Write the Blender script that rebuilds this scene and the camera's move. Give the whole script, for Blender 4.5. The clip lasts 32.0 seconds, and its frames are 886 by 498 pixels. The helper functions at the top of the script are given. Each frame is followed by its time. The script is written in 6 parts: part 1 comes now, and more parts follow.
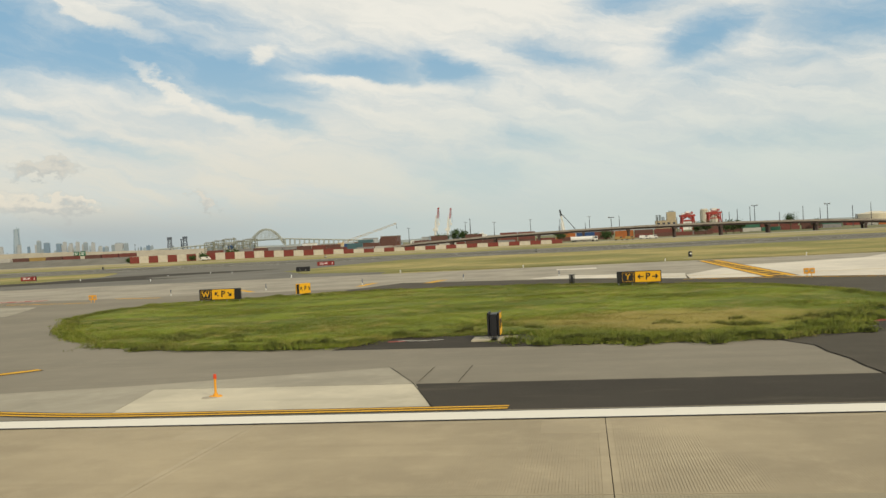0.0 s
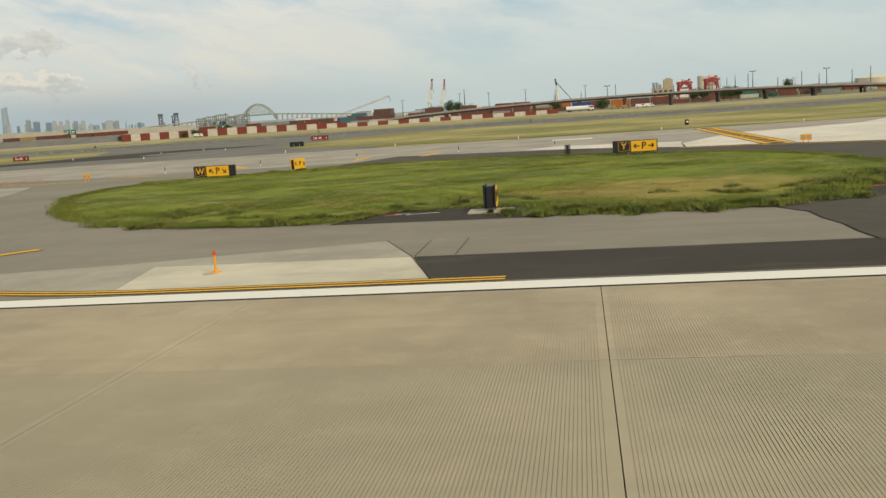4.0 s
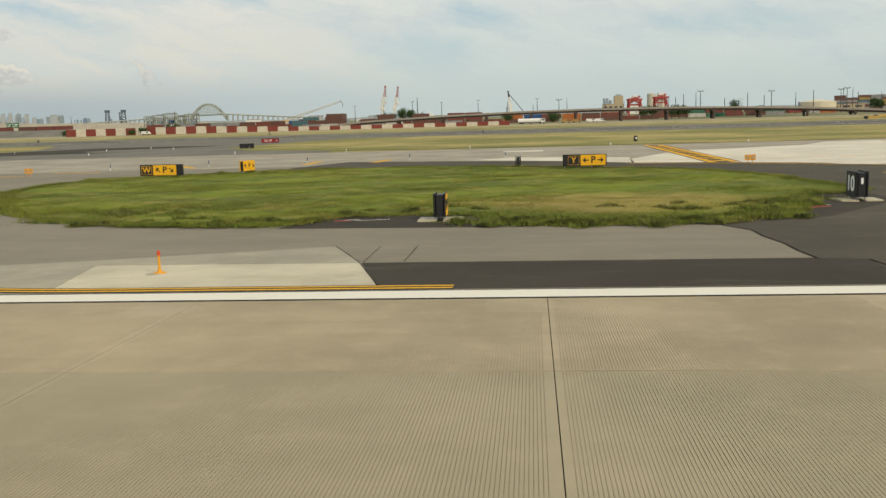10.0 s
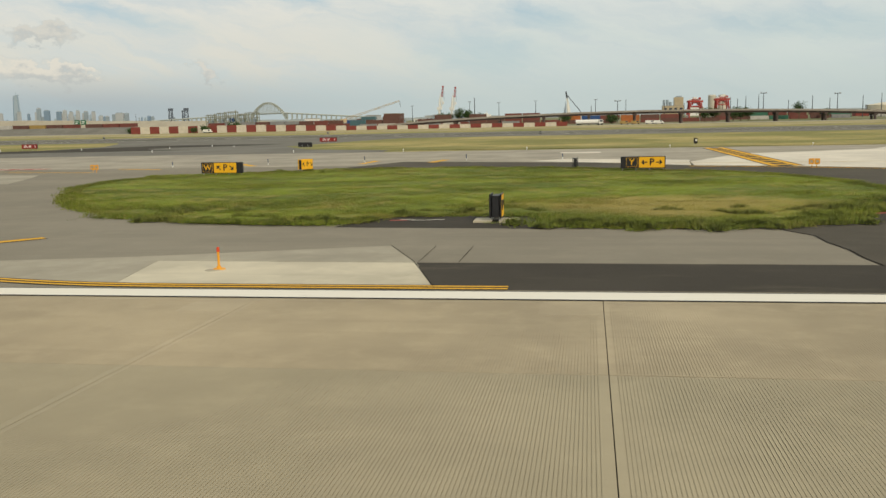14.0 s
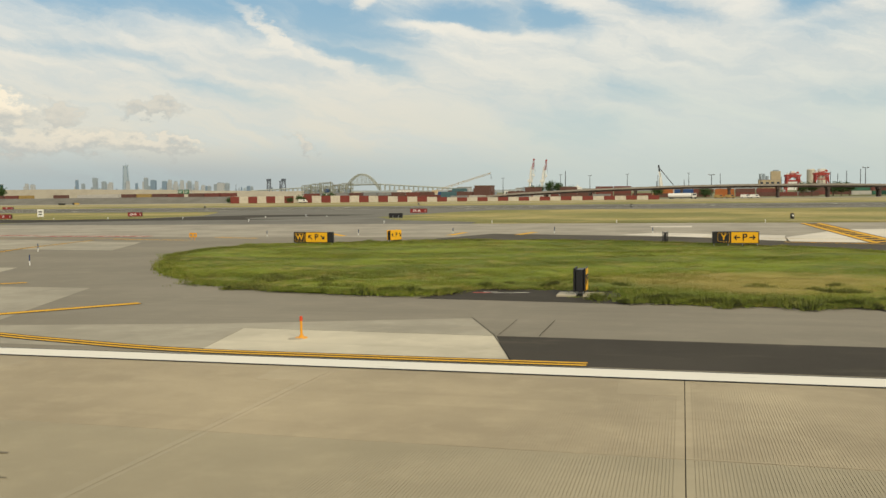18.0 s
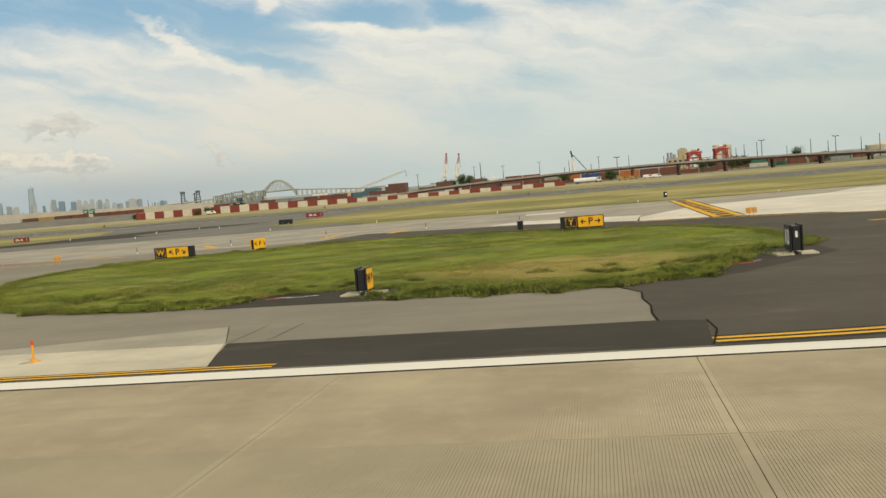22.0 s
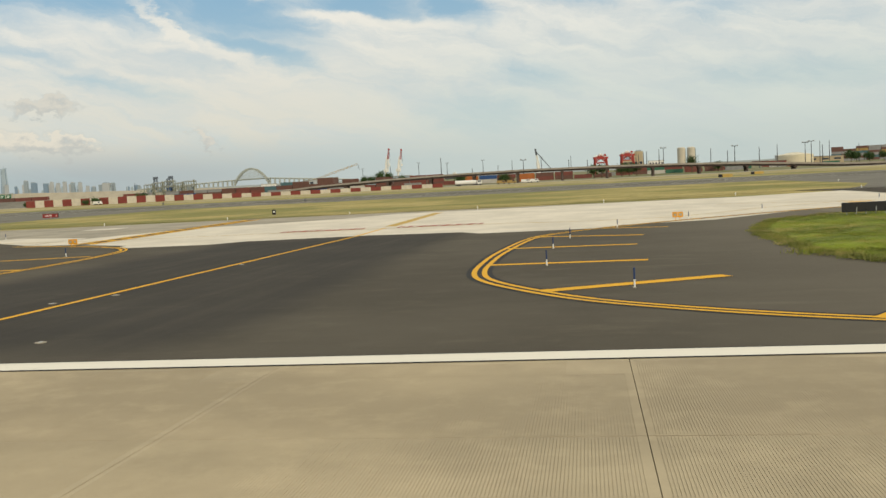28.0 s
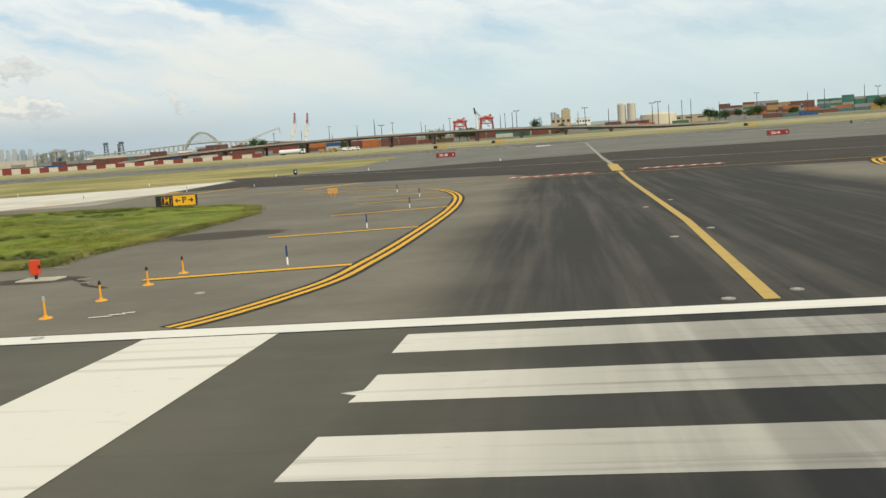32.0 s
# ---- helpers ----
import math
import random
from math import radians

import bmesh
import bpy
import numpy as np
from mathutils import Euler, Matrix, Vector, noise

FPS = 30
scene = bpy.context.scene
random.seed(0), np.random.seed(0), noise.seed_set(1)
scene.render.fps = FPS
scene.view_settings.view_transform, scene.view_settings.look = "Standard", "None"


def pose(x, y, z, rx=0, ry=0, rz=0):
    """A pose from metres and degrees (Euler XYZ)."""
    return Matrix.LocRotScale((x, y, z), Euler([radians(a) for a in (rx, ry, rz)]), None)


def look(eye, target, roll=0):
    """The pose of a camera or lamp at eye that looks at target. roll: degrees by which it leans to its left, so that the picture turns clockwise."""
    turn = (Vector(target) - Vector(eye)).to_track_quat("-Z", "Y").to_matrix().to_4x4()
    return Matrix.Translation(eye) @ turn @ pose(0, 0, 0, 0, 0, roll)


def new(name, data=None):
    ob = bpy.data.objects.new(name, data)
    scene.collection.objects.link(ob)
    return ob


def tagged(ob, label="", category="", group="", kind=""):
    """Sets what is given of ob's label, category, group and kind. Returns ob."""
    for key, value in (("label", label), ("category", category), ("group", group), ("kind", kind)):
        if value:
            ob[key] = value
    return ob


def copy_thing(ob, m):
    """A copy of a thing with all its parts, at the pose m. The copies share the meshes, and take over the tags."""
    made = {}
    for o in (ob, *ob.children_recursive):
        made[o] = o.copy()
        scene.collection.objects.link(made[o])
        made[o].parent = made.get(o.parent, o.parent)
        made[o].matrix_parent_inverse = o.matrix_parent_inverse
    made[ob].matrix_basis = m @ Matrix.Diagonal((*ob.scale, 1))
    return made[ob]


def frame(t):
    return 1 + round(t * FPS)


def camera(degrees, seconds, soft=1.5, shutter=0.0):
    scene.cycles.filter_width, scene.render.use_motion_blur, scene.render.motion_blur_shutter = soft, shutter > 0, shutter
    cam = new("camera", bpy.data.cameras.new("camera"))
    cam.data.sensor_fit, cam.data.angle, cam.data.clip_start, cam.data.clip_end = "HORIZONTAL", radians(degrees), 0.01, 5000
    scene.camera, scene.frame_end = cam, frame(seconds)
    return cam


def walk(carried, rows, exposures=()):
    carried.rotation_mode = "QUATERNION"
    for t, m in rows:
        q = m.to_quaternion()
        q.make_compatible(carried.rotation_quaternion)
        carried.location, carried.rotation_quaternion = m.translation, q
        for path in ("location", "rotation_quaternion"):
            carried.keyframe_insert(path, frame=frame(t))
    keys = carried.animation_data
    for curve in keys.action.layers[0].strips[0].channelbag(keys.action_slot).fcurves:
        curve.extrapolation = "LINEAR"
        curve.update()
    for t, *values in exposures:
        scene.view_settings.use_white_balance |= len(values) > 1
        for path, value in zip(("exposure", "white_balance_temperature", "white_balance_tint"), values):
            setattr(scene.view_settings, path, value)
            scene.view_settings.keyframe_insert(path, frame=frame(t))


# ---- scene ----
LENS = 52.05
cam = camera(LENS, 32.0)
# seconds, place, then heading to the left, tilt and roll in degrees
PATH = [
    (0.0, 0.00, -0.02, 3.62, 8.32, -0.51, -2.81),
    (0.5, -0.06, -0.05, 3.62, 10.29, -2.47, -3.44),
    (1.0, -0.01, -0.02, 3.63, 10.89, -4.33, -3.75),
    (1.5, -0.01, -0.03, 3.63, 10.08, -6.43, -3.72),
    (2.0, -0.03, -0.02, 3.65, 10.18, -7.13, -4.11),
    (2.5, -0.02, 0.00, 3.64, 10.33, -8.33, -3.86),
    (3.0, 0.00, -0.03, 3.64, 9.76, -7.89, -4.11),
    (3.5, -0.01, -0.01, 3.63, 9.09, -8.06, -4.09),
    (5.5, -0.03, -0.01, 3.62, 7.45, -9.85, -3.17),
    (6.0, -0.03, -0.01, 3.61, 7.11, -9.83, -3.15),
    (6.5, -0.04, -0.03, 3.62, 5.07, -9.93, -1.84),
    (7.0, -0.05, 0.00, 3.61, 5.25, -9.31, -1.77),
    (7.5, -0.04, 0.01, 3.63, 5.03, -9.20, -1.69),
    (8.0, -0.04, -0.00, 3.64, 5.90, -8.36, -1.91),
    (8.5, -0.03, -0.02, 3.62, 5.86, -8.01, -1.77),
    (9.0, -0.03, -0.01, 3.61, 5.47, -8.00, -1.72),
    (9.5, -0.04, -0.02, 3.63, 5.23, -7.98, -1.84),
    (10.0, -0.03, 0.00, 3.62, 5.19, -8.18, -1.62),
    (10.5, -0.03, -0.01, 3.61, 5.18, -8.01, -1.66),
    (11.0, -0.02, -0.01, 3.61, 5.27, -8.09, -1.67),
    (11.5, -0.04, -0.01, 3.62, 5.48, -8.18, -1.52),
    (12.0, -0.03, -0.02, 3.61, 5.48, -8.26, -1.31),
    (12.5, -0.02, 0.00, 3.61, 5.53, -8.22, -1.31),
    (13.0, -0.02, -0.03, 3.60, 5.45, -8.20, -1.22),
    (13.5, -0.03, -0.02, 3.61, 5.45, -8.04, -1.37),
    (14.0, -0.04, -0.00, 3.63, 8.69, -8.08, -1.18),
    (14.5, -0.04, 0.02, 3.66, 16.31, -8.49, -1.45),
    (16.5, -0.09, 0.01, 3.69, 15.95, -6.28, -1.99),
    (17.0, -0.00, 0.02, 3.70, 14.56, -4.67, -1.14),
    (17.5, 0.25, 0.00, 3.68, 14.82, -3.90, -0.62),
    (18.0, 0.20, 0.02, 3.68, 14.26, -3.50, -0.68),
    (18.5, 0.39, 0.01, 3.69, 12.86, -3.30, -1.08),
    (19.0, 0.77, 0.03, 3.68, 9.04, -3.32, -1.10),
    (19.5, 0.97, -0.01, 3.72, 7.92, -1.67, -0.74),
    (20.0, 1.57, 0.04, 3.69, 12.61, 0.52, -3.10),
    (20.5, 2.10, -0.01, 3.71, 12.72, -0.10, -3.33),
    (21.0, 3.09, -0.01, 3.70, 12.32, -0.93, -4.14),
    (21.5, 4.47, 0.10, 3.70, 10.73, -1.44, -5.52),
    (22.0, 6.15, -0.02, 3.70, 9.48, -3.89, -4.77),
    (22.5, 8.13, -0.06, 3.72, 8.89, -2.28, -3.57),
    (23.0, 10.73, 0.02, 3.68, 10.14, -2.06, -2.85),
    (23.5, 13.79, -0.05, 3.75, 8.64, -2.25, -2.82),
    (24.0, 17.42, 0.14, 3.66, 7.93, -2.03, -2.90),
    (24.5, 21.55, 0.01, 3.73, 7.11, -2.66, -2.61),
    (25.0, 26.31, -0.03, 3.70, 6.09, -3.35, -2.14),
    (25.5, 31.69, -0.04, 3.69, 6.26, -2.65, -2.33),
    (27.5, 59.59, 0.03, 3.69, 8.46, -4.07, -3.06),
    (28.0, 68.28, 0.01, 3.72, 8.64, -4.40, -2.96),
    (28.5, 77.44, 0.01, 3.80, 8.08, -4.11, -2.63),
    (29.0, 87.26, -0.02, 3.80, 8.71, -4.70, -3.00),
    (29.5, 97.70, -0.02, 3.77, 10.56, -5.25, -3.57),
    (30.0, 108.82, 0.08, 3.78, 10.11, -5.84, -3.56),
    (30.5, 120.41, -0.03, 3.83, 9.05, -5.88, -3.60),
    (31.0, 132.58, 0.03, 3.82, 8.24, -6.34, -4.47),
    (31.5, 145.27, 0.09, 3.81, 7.01, -7.14, -4.15),
    (32.0, 158.85, 0.01, 3.86, 7.33, -7.10, -4.14),
]


def heading(x, y, z, yaw, pitch, roll):
    a, b = radians(yaw), radians(pitch)
    way = Vector((-math.sin(a) * math.cos(b), math.cos(a) * math.cos(b), math.sin(b)))
    return look((x, y, z), Vector((x, y, z)) + way * 100, roll)


walk(cam, [(r[0], heading(*r[1:])) for r in PATH], exposures=[(0.0, 0.05, 7200.0, 9.0), (1.0, 0.07, 7400.0, 9.5), (2.0, 0.04, 7050.0, 9.0), (6.0, 0.02, 7000.0, 9.0), (14.5, 0.02, 7000.0, 9.0), (17.5, 0.06, 7330.0, 9.0), (25.0, 0.06, 7330.0, 9.0), (28.0, 0.05, 7180.0, 9.0), (29.5, 0.18, 6980.0, 8.5), (31.0, 0.27, 6780.0, 8.0), (32.0, 0.25, 6600.0, 8.0)])

# ---- sky and sun ----
SUN_EL, SUN_AZ = 34.0, 136.0  # degrees; the heading turns clockwise from +y
world = bpy.data.worlds.new("sky")
scene.world = world
world.use_nodes = True
wt = world.node_tree
wt.nodes.clear()


def wmath(op, a, b=None, c=None, clamp=False):
    n = wt.nodes.new("ShaderNodeMath")
    n.operation, n.use_clamp = op, clamp
    for i, v in enumerate((a, b, c)):
        if v is None:
            continue
        if isinstance(v, (int, float)):
            n.inputs[i].default_value = v
        else:
            wt.links.new(v, n.inputs[i])
    return n.outputs[0]


def wmix(fac, a, b):
    n = wt.nodes.new("ShaderNodeMix")
    n.data_type = "RGBA"
    for i, v in ((0, fac), (6, a), (7, b)):
        if isinstance(v, (int, float)):
            n.inputs[i].default_value = v
        elif isinstance(v, tuple):
            n.inputs[i].default_value = (*v, 1)
        else:
            wt.links.new(v, n.inputs[i])
    return n.outputs[2]


def wsmooth(v, lo, hi):
    n = wt.nodes.new("ShaderNodeMapRange")
    n.interpolation_type = "SMOOTHSTEP"
    wt.links.new(v, n.inputs[0])
    n.inputs[1].default_value, n.inputs[2].default_value = lo, hi
    return n.outputs[0]


def wnoise(vec, scale, detail, rough, distort=0.0):
    n = wt.nodes.new("ShaderNodeTexNoise")
    wt.links.new(vec, n.inputs["Vector"])
    n.inputs["Scale"].default_value = scale
    n.inputs["Detail"].default_value = detail
    n.inputs["Roughness"].default_value = rough
    n.inputs["Distortion"].default_value = distort
    return n.outputs[0]


def wvec(x, y, z=0.0):
    n = wt.nodes.new("ShaderNodeCombineXYZ")
    for i, v in enumerate((x, y, z)):
        if isinstance(v, (int, float)):
            n.inputs[i].default_value = v
        else:
            wt.links.new(v, n.inputs[i])
    return n.outputs[0]


tc = wt.nodes.new("ShaderNodeTexCoord")
sp = wt.nodes.new("ShaderNodeSeparateXYZ")
wt.links.new(tc.outputs["Generated"], sp.inputs[0])
AZ = wmath("MULTIPLY", wmath("ARCTAN2", sp.outputs[0], sp.outputs[1]), 57.2958)
EL = wmath("MULTIPLY", wmath("ARCSINE", sp.outputs[2]), 57.2958)
nishita = wt.nodes.new("ShaderNodeTexSky")
nishita.sky_type, nishita.sun_disc = "NISHITA", False
nishita.sun_elevation, nishita.sun_rotation = radians(SUN_EL), radians(SUN_AZ)
nishita.air_density, nishita.dust_density, nishita.ozone_density = 1.0, 1.2, 1.5
# streaked high cloud: noise drawn out along a slant
wx = wnoise(wvec(wmath("MULTIPLY", AZ, 0.05), wmath("MULTIPLY", EL, 0.11)), 1.0, 5, 0.55)
wy = wnoise(wvec(wmath("MULTIPLY", AZ, 0.05), wmath("MULTIPLY", EL, 0.11), 7.0), 1.0, 5, 0.55)
w2 = wnoise(wvec(wmath("MULTIPLY", AZ, 0.22), wmath("MULTIPLY", EL, 0.42), 11.0), 1.0, 6, 0.62)
w3 = wnoise(wvec(wmath("MULTIPLY", AZ, 0.22), wmath("MULTIPLY", EL, 0.42), 17.0), 1.0, 6, 0.62)
AZW = wmath("ADD", AZ, wmath("ADD", wmath("MULTIPLY", wmath("SUBTRACT", wx, 0.5), 3.6), wmath("MULTIPLY", wmath("SUBTRACT", w2, 0.5), 4.2)))
ELW = wmath("ADD", EL, wmath("ADD", wmath("MULTIPLY", wmath("SUBTRACT", wy, 0.5), 1.2), wmath("MULTIPLY", wmath("SUBTRACT", w3, 0.5), 1.9)))


def blob(az, el, ra, re, lean, soft=1.0):
    """One clear or cloudy patch of sky round a heading and a height, in degrees: 1 inside, 0 outside."""
    c, s = math.cos(radians(lean)), math.sin(radians(lean))
    da, de = wmath("SUBTRACT", AZW, az), wmath("SUBTRACT", ELW, el)
    u = wmath("ADD", wmath("MULTIPLY", da, c / ra), wmath("MULTIPLY", de, s / ra))
    v = wmath("ADD", wmath("MULTIPLY", da, -s / re), wmath("MULTIPLY", de, c / re))
    d = wmath("SQRT", wmath("ADD", wmath("MULTIPLY", u, u), wmath("MULTIPLY", v, v)))
    return wsmooth(d, 1.0 + 0.7 * soft, 1.0 - 0.9 * soft)


def most(values):
    out = values[0]
    for v in values[1:]:
        out = wmath("MAXIMUM", out, v)
    return out


DEEP = [(-36, 12.8, 6.5, 2.8, -4, 1), (-28, 11.7, 7.0, 1.9, -5, 1), (-21, 10.6, 5.5, 1.7, -8, 1), (-13.5, 10.9, 5.0, 0.95, -4, 1), (-7.4, 10.7, 2.4, 1.0, -28, 1), (-20, 8.7, 4.2, 0.6, -20, 1), (-37, 16.0, 6.0, 2.2, -10, 1),
        (5.0, 14.4, 3.4, 1.0, 8, 1), (8.2, 11.2, 3.0, 1.2, 20, 1), (22, 12.5, 8, 2.4, 8, 1), (-58, 18, 14, 5, 10, 1), (30, 26, 18, 6, 10, 1), (-20, 28, 12, 4, 20, 1)]
FAINT = [(-23.5, 14.2, 6.0, 1.2, -18, 1), (-35, 8.5, 4.5, 0.5, -4, 1), (-27, 6.4, 4.5, 0.45, -8, 1), (-1.0, 11.2, 3.0, 0.6, -15, 1), (8.3, 9.3, 2.4, 0.8, 0, 1), (-2.5, 6.1, 2.8, 0.9, -10, 1), (-6.0, 4.0, 3.4, 1.2, 0, 1), (14, 5.0, 6, 0.9, 0, 1)]
VEIL = [(-30.3, 14.7, 5.0, 0.42, -25, 0.6), (-25.2, 10.1, 2.6, 0.26, -35, 0.8), (-19.3, 11.7, 0.8, 0.6, 60, 0.8), (-13.4, 10.1, 3.6, 0.36, -6, 0.8), (-10, 15.0, 8, 1.6, -4, 1)]
clear = wmath("MAXIMUM", most([blob(*b) for b in DEEP]), wmath("MULTIPLY", most([blob(*b) for b in FAINT]), 0.5))
veil = most([blob(*b) for b in VEIL])
slant = wmath("ADD", ELW, wmath("MULTIPLY", AZW, 0.24))
streak = wnoise(wvec(wmath("MULTIPLY", AZW, 0.075), wmath("MULTIPLY", slant, 0.34)), 1.5, 6, 0.60, 0.5)
fine = wnoise(wvec(wmath("MULTIPLY", AZW, 0.20), wmath("MULTIPLY", slant, 0.80), 5.0), 2.0, 7, 0.62, 0.8)
cover = wmath("SUBTRACT", wmath("ADD", 0.80, wmath("MULTIPLY", veil, 0.64)), wmath("MULTIPLY", clear, 0.86))
cover = wmath("ADD", cover, wmath("MULTIPLY", wmath("SUBTRACT", streak, 0.5), 1.15))
cover = wmath("ADD", cover, wmath("MULTIPLY", wmath("SUBTRACT", fine, 0.5), 0.40))
cover = wmath("ADD", 0.06, wmath("MULTIPLY", wsmooth(cover, -0.12, 1.08), 0.94))
# the low sky is hazy and blue-grey, the higher cloud white and a little warm
low = wsmooth(EL, 3.8, 0.9)
cloud = wmix(wsmooth(EL, 2.0, 12.0), wmix(wsmooth(AZ, -20.0, 0.0), (0.66, 0.675, 0.64), (0.575, 0.665, 0.675)), (0.778, 0.80, 0.797))
cloud = wmix(wmath("MULTIPLY", wsmooth(streak, 0.62, 0.36), 0.55), cloud, (0.60, 0.66, 0.70))
haze = wmix(wsmooth(AZ, -34.0, -2.0), (0.345, 0.425, 0.49), (0.51, 0.60, 0.62))
cloud = wmix(wmath("MULTIPLY", low, 0.88), cloud, haze)
# heaped cloud low in the north: lit tops over grey bases
lump_a = wnoise(wvec(wmath("MULTIPLY", AZ, 0.55), wmath("MULTIPLY", EL, 0.85), 21.0), 1.6, 5, 0.6)
lump_e = wnoise(wvec(wmath("MULTIPLY", AZ, 0.55), wmath("MULTIPLY", EL, 0.85), 29.0), 1.6, 5, 0.6)
PA = wmath("ADD", AZ, wmath("MULTIPLY", wmath("SUBTRACT", lump_a, 0.5), 5.0))
PE = wmath("ADD", EL, wmath("MULTIPLY", wmath("SUBTRACT", lump_e, 0.5), 3.0))
body, lit = [], []
for az, el, ra, re, glow in ((-40.4, 4.9, 2.6, 1.2, 1.0), (-36.9, 4.7, 1.1, 1.0, 0.35), (-38.8, 3.2, 2.4, 0.8, 0.55), (-35.8, 3.4, 2.6, 0.85, 0.6), (-32.2, 3.2, 2.6, 0.7, 0.55), (-30.0, 3.1, 1.0, 0.6, 0.6),
                             (-31.8, 5.3, 1.9, 0.5, 0.3), (-22.8, 3.1, 0.6, 0.9, 0.4)):
    u, v = wmath("MULTIPLY", wmath("SUBTRACT", PA, az), 1 / ra), wmath("MULTIPLY", wmath("SUBTRACT", PE, el), 1 / re)
    d = wmath("SQRT", wmath("ADD", wmath("MULTIPLY", u, u), wmath("MULTIPLY", v, v)))
    m = wsmooth(d, 1.25, 0.65)
    body.append(m)
    lit.append(wmath("MULTIPLY", wmath("MULTIPLY", m, glow), wsmooth(v, -0.7, 0.4)))
heap_c = wmix(most(lit), (0.46, 0.50, 0.52), (0.95, 0.88, 0.75))
cloud = wmix(wmath("MULTIPLY", most(body), 0.72), cloud, heap_c)
heaps = most(body)
blue = wt.nodes.new("ShaderNodeMix")
blue.data_type, blue.blend_type = "RGBA", "MULTIPLY"
blue.inputs[0].default_value = 1.0
wt.links.new(nishita.outputs[0], blue.inputs[6])
blue.inputs[7].default_value = (0.085, 0.085, 0.085, 1)
tint = wmix(wsmooth(EL, 3.0, 13.0), (0.46, 0.62, 0.70), (0.195, 0.435, 0.68))
sky_col = wmix(wmath("MAXIMUM", cover, heaps), wmix(0.75, blue.outputs[2], tint), cloud)
bg = wt.nodes.new("ShaderNodeBackground")
wt.links.new(sky_col, bg.inputs[0])
bg.inputs[1].default_value = 1.0
wout = wt.nodes.new("ShaderNodeOutputWorld")
wt.links.new(bg.outputs[0], wout.inputs[0])

sun = new("sun", bpy.data.lights.new("sun", "SUN"))
sun.data.energy, sun.data.angle, sun.data.color = 2.15, radians(0.6), (1.0, 0.89, 0.70)
sa, se = radians(SUN_AZ), radians(SUN_EL)
sun.matrix_world = look((math.sin(sa) * math.cos(se) * 100, math.cos(sa) * math.cos(se) * 100, math.sin(se) * 100), (0, 0, 0))

# ---- materials ----


class Mat:
    """A node material in the making."""

    def __init__(self, name, rough=0.8, metal=0.0):
        self.m = bpy.data.materials.new(name)
        self.m.use_nodes = True
        self.t = self.m.node_tree
        self.b = self.t.nodes["Principled BSDF"]
        self.b.inputs["Roughness"].default_value = rough
        self.b.inputs["Metallic"].default_value = metal
        self.b.inputs["Specular IOR Level"].default_value = 0.3
        self.pos = self.t.nodes.new("ShaderNodeNewGeometry").outputs["Position"]

    def node(self, kind):
        return self.t.nodes.new(kind)

    def put(self, v, sock):
        if isinstance(v, (int, float)):
            sock.default_value = v
        elif isinstance(v, tuple):
            sock.default_value = (*v, 1) if len(v) == 3 and sock.type == "RGBA" else v
        else:
            self.t.links.new(v, sock)

    def math(self, op, a, b=0.0, clamp=False):
        n = self.node("ShaderNodeMath")
        n.operation, n.use_clamp = op, clamp
        self.put(a, n.inputs[0])
        self.put(b, n.inputs[1])
        return n.outputs[0]

    def scaled(self, sx, sy, sz, vec=None):
        n = self.node("ShaderNodeVectorMath")
        n.operation = "MULTIPLY"
        self.put(vec or self.pos, n.inputs[0])
        n.inputs[1].default_value = (sx, sy, sz)
        return n.outputs[0]

    def noise(self, scale, detail=4, rough=0.6, vec=None, distort=0.0):
        n = self.node("ShaderNodeTexNoise")
        self.put(vec or self.pos, n.inputs["Vector"])
        n.inputs["Scale"].default_value, n.inputs["Detail"].default_value = scale, detail
        n.inputs["Roughness"].default_value, n.inputs["Distortion"].default_value = rough, distort
        return n.outputs[0]

    def step(self, v, lo, hi):
        n = self.node("ShaderNodeMapRange")
        n.interpolation_type = "SMOOTHSTEP"
        self.put(v, n.inputs[0])
        n.inputs[1].default_value, n.inputs[2].default_value = lo, hi
        return n.outputs[0]

    def mix(self, fac, a, b):
        n = self.node("ShaderNodeMix")
        n.data_type = "RGBA"
        self.put(fac, n.inputs[0])
        self.put(a, n.inputs[6])
        self.put(b, n.inputs[7])
        return n.outputs[2]

    def axis(self, i):
        n = self.node("ShaderNodeSeparateXYZ")
        self.put(self.pos, n.inputs[0])
        return n.outputs[i]

    def bump(self, height, strength, distance=0.01):
        n = self.node("ShaderNodeBump")
        n.inputs["Strength"].default_value, n.inputs["Distance"].default_value = strength, distance
        self.put(height, n.inputs["Height"])
        self.put(n.outputs[0], self.b.inputs["Normal"])

    def random(self):
        return self.node("ShaderNodeObjectInfo").outputs["Random"]

    def done(self, color):
        self.put(color, self.b.inputs["Base Color"])
        return self.m


def shade(c, k):
    return tuple(v * k for v in c)


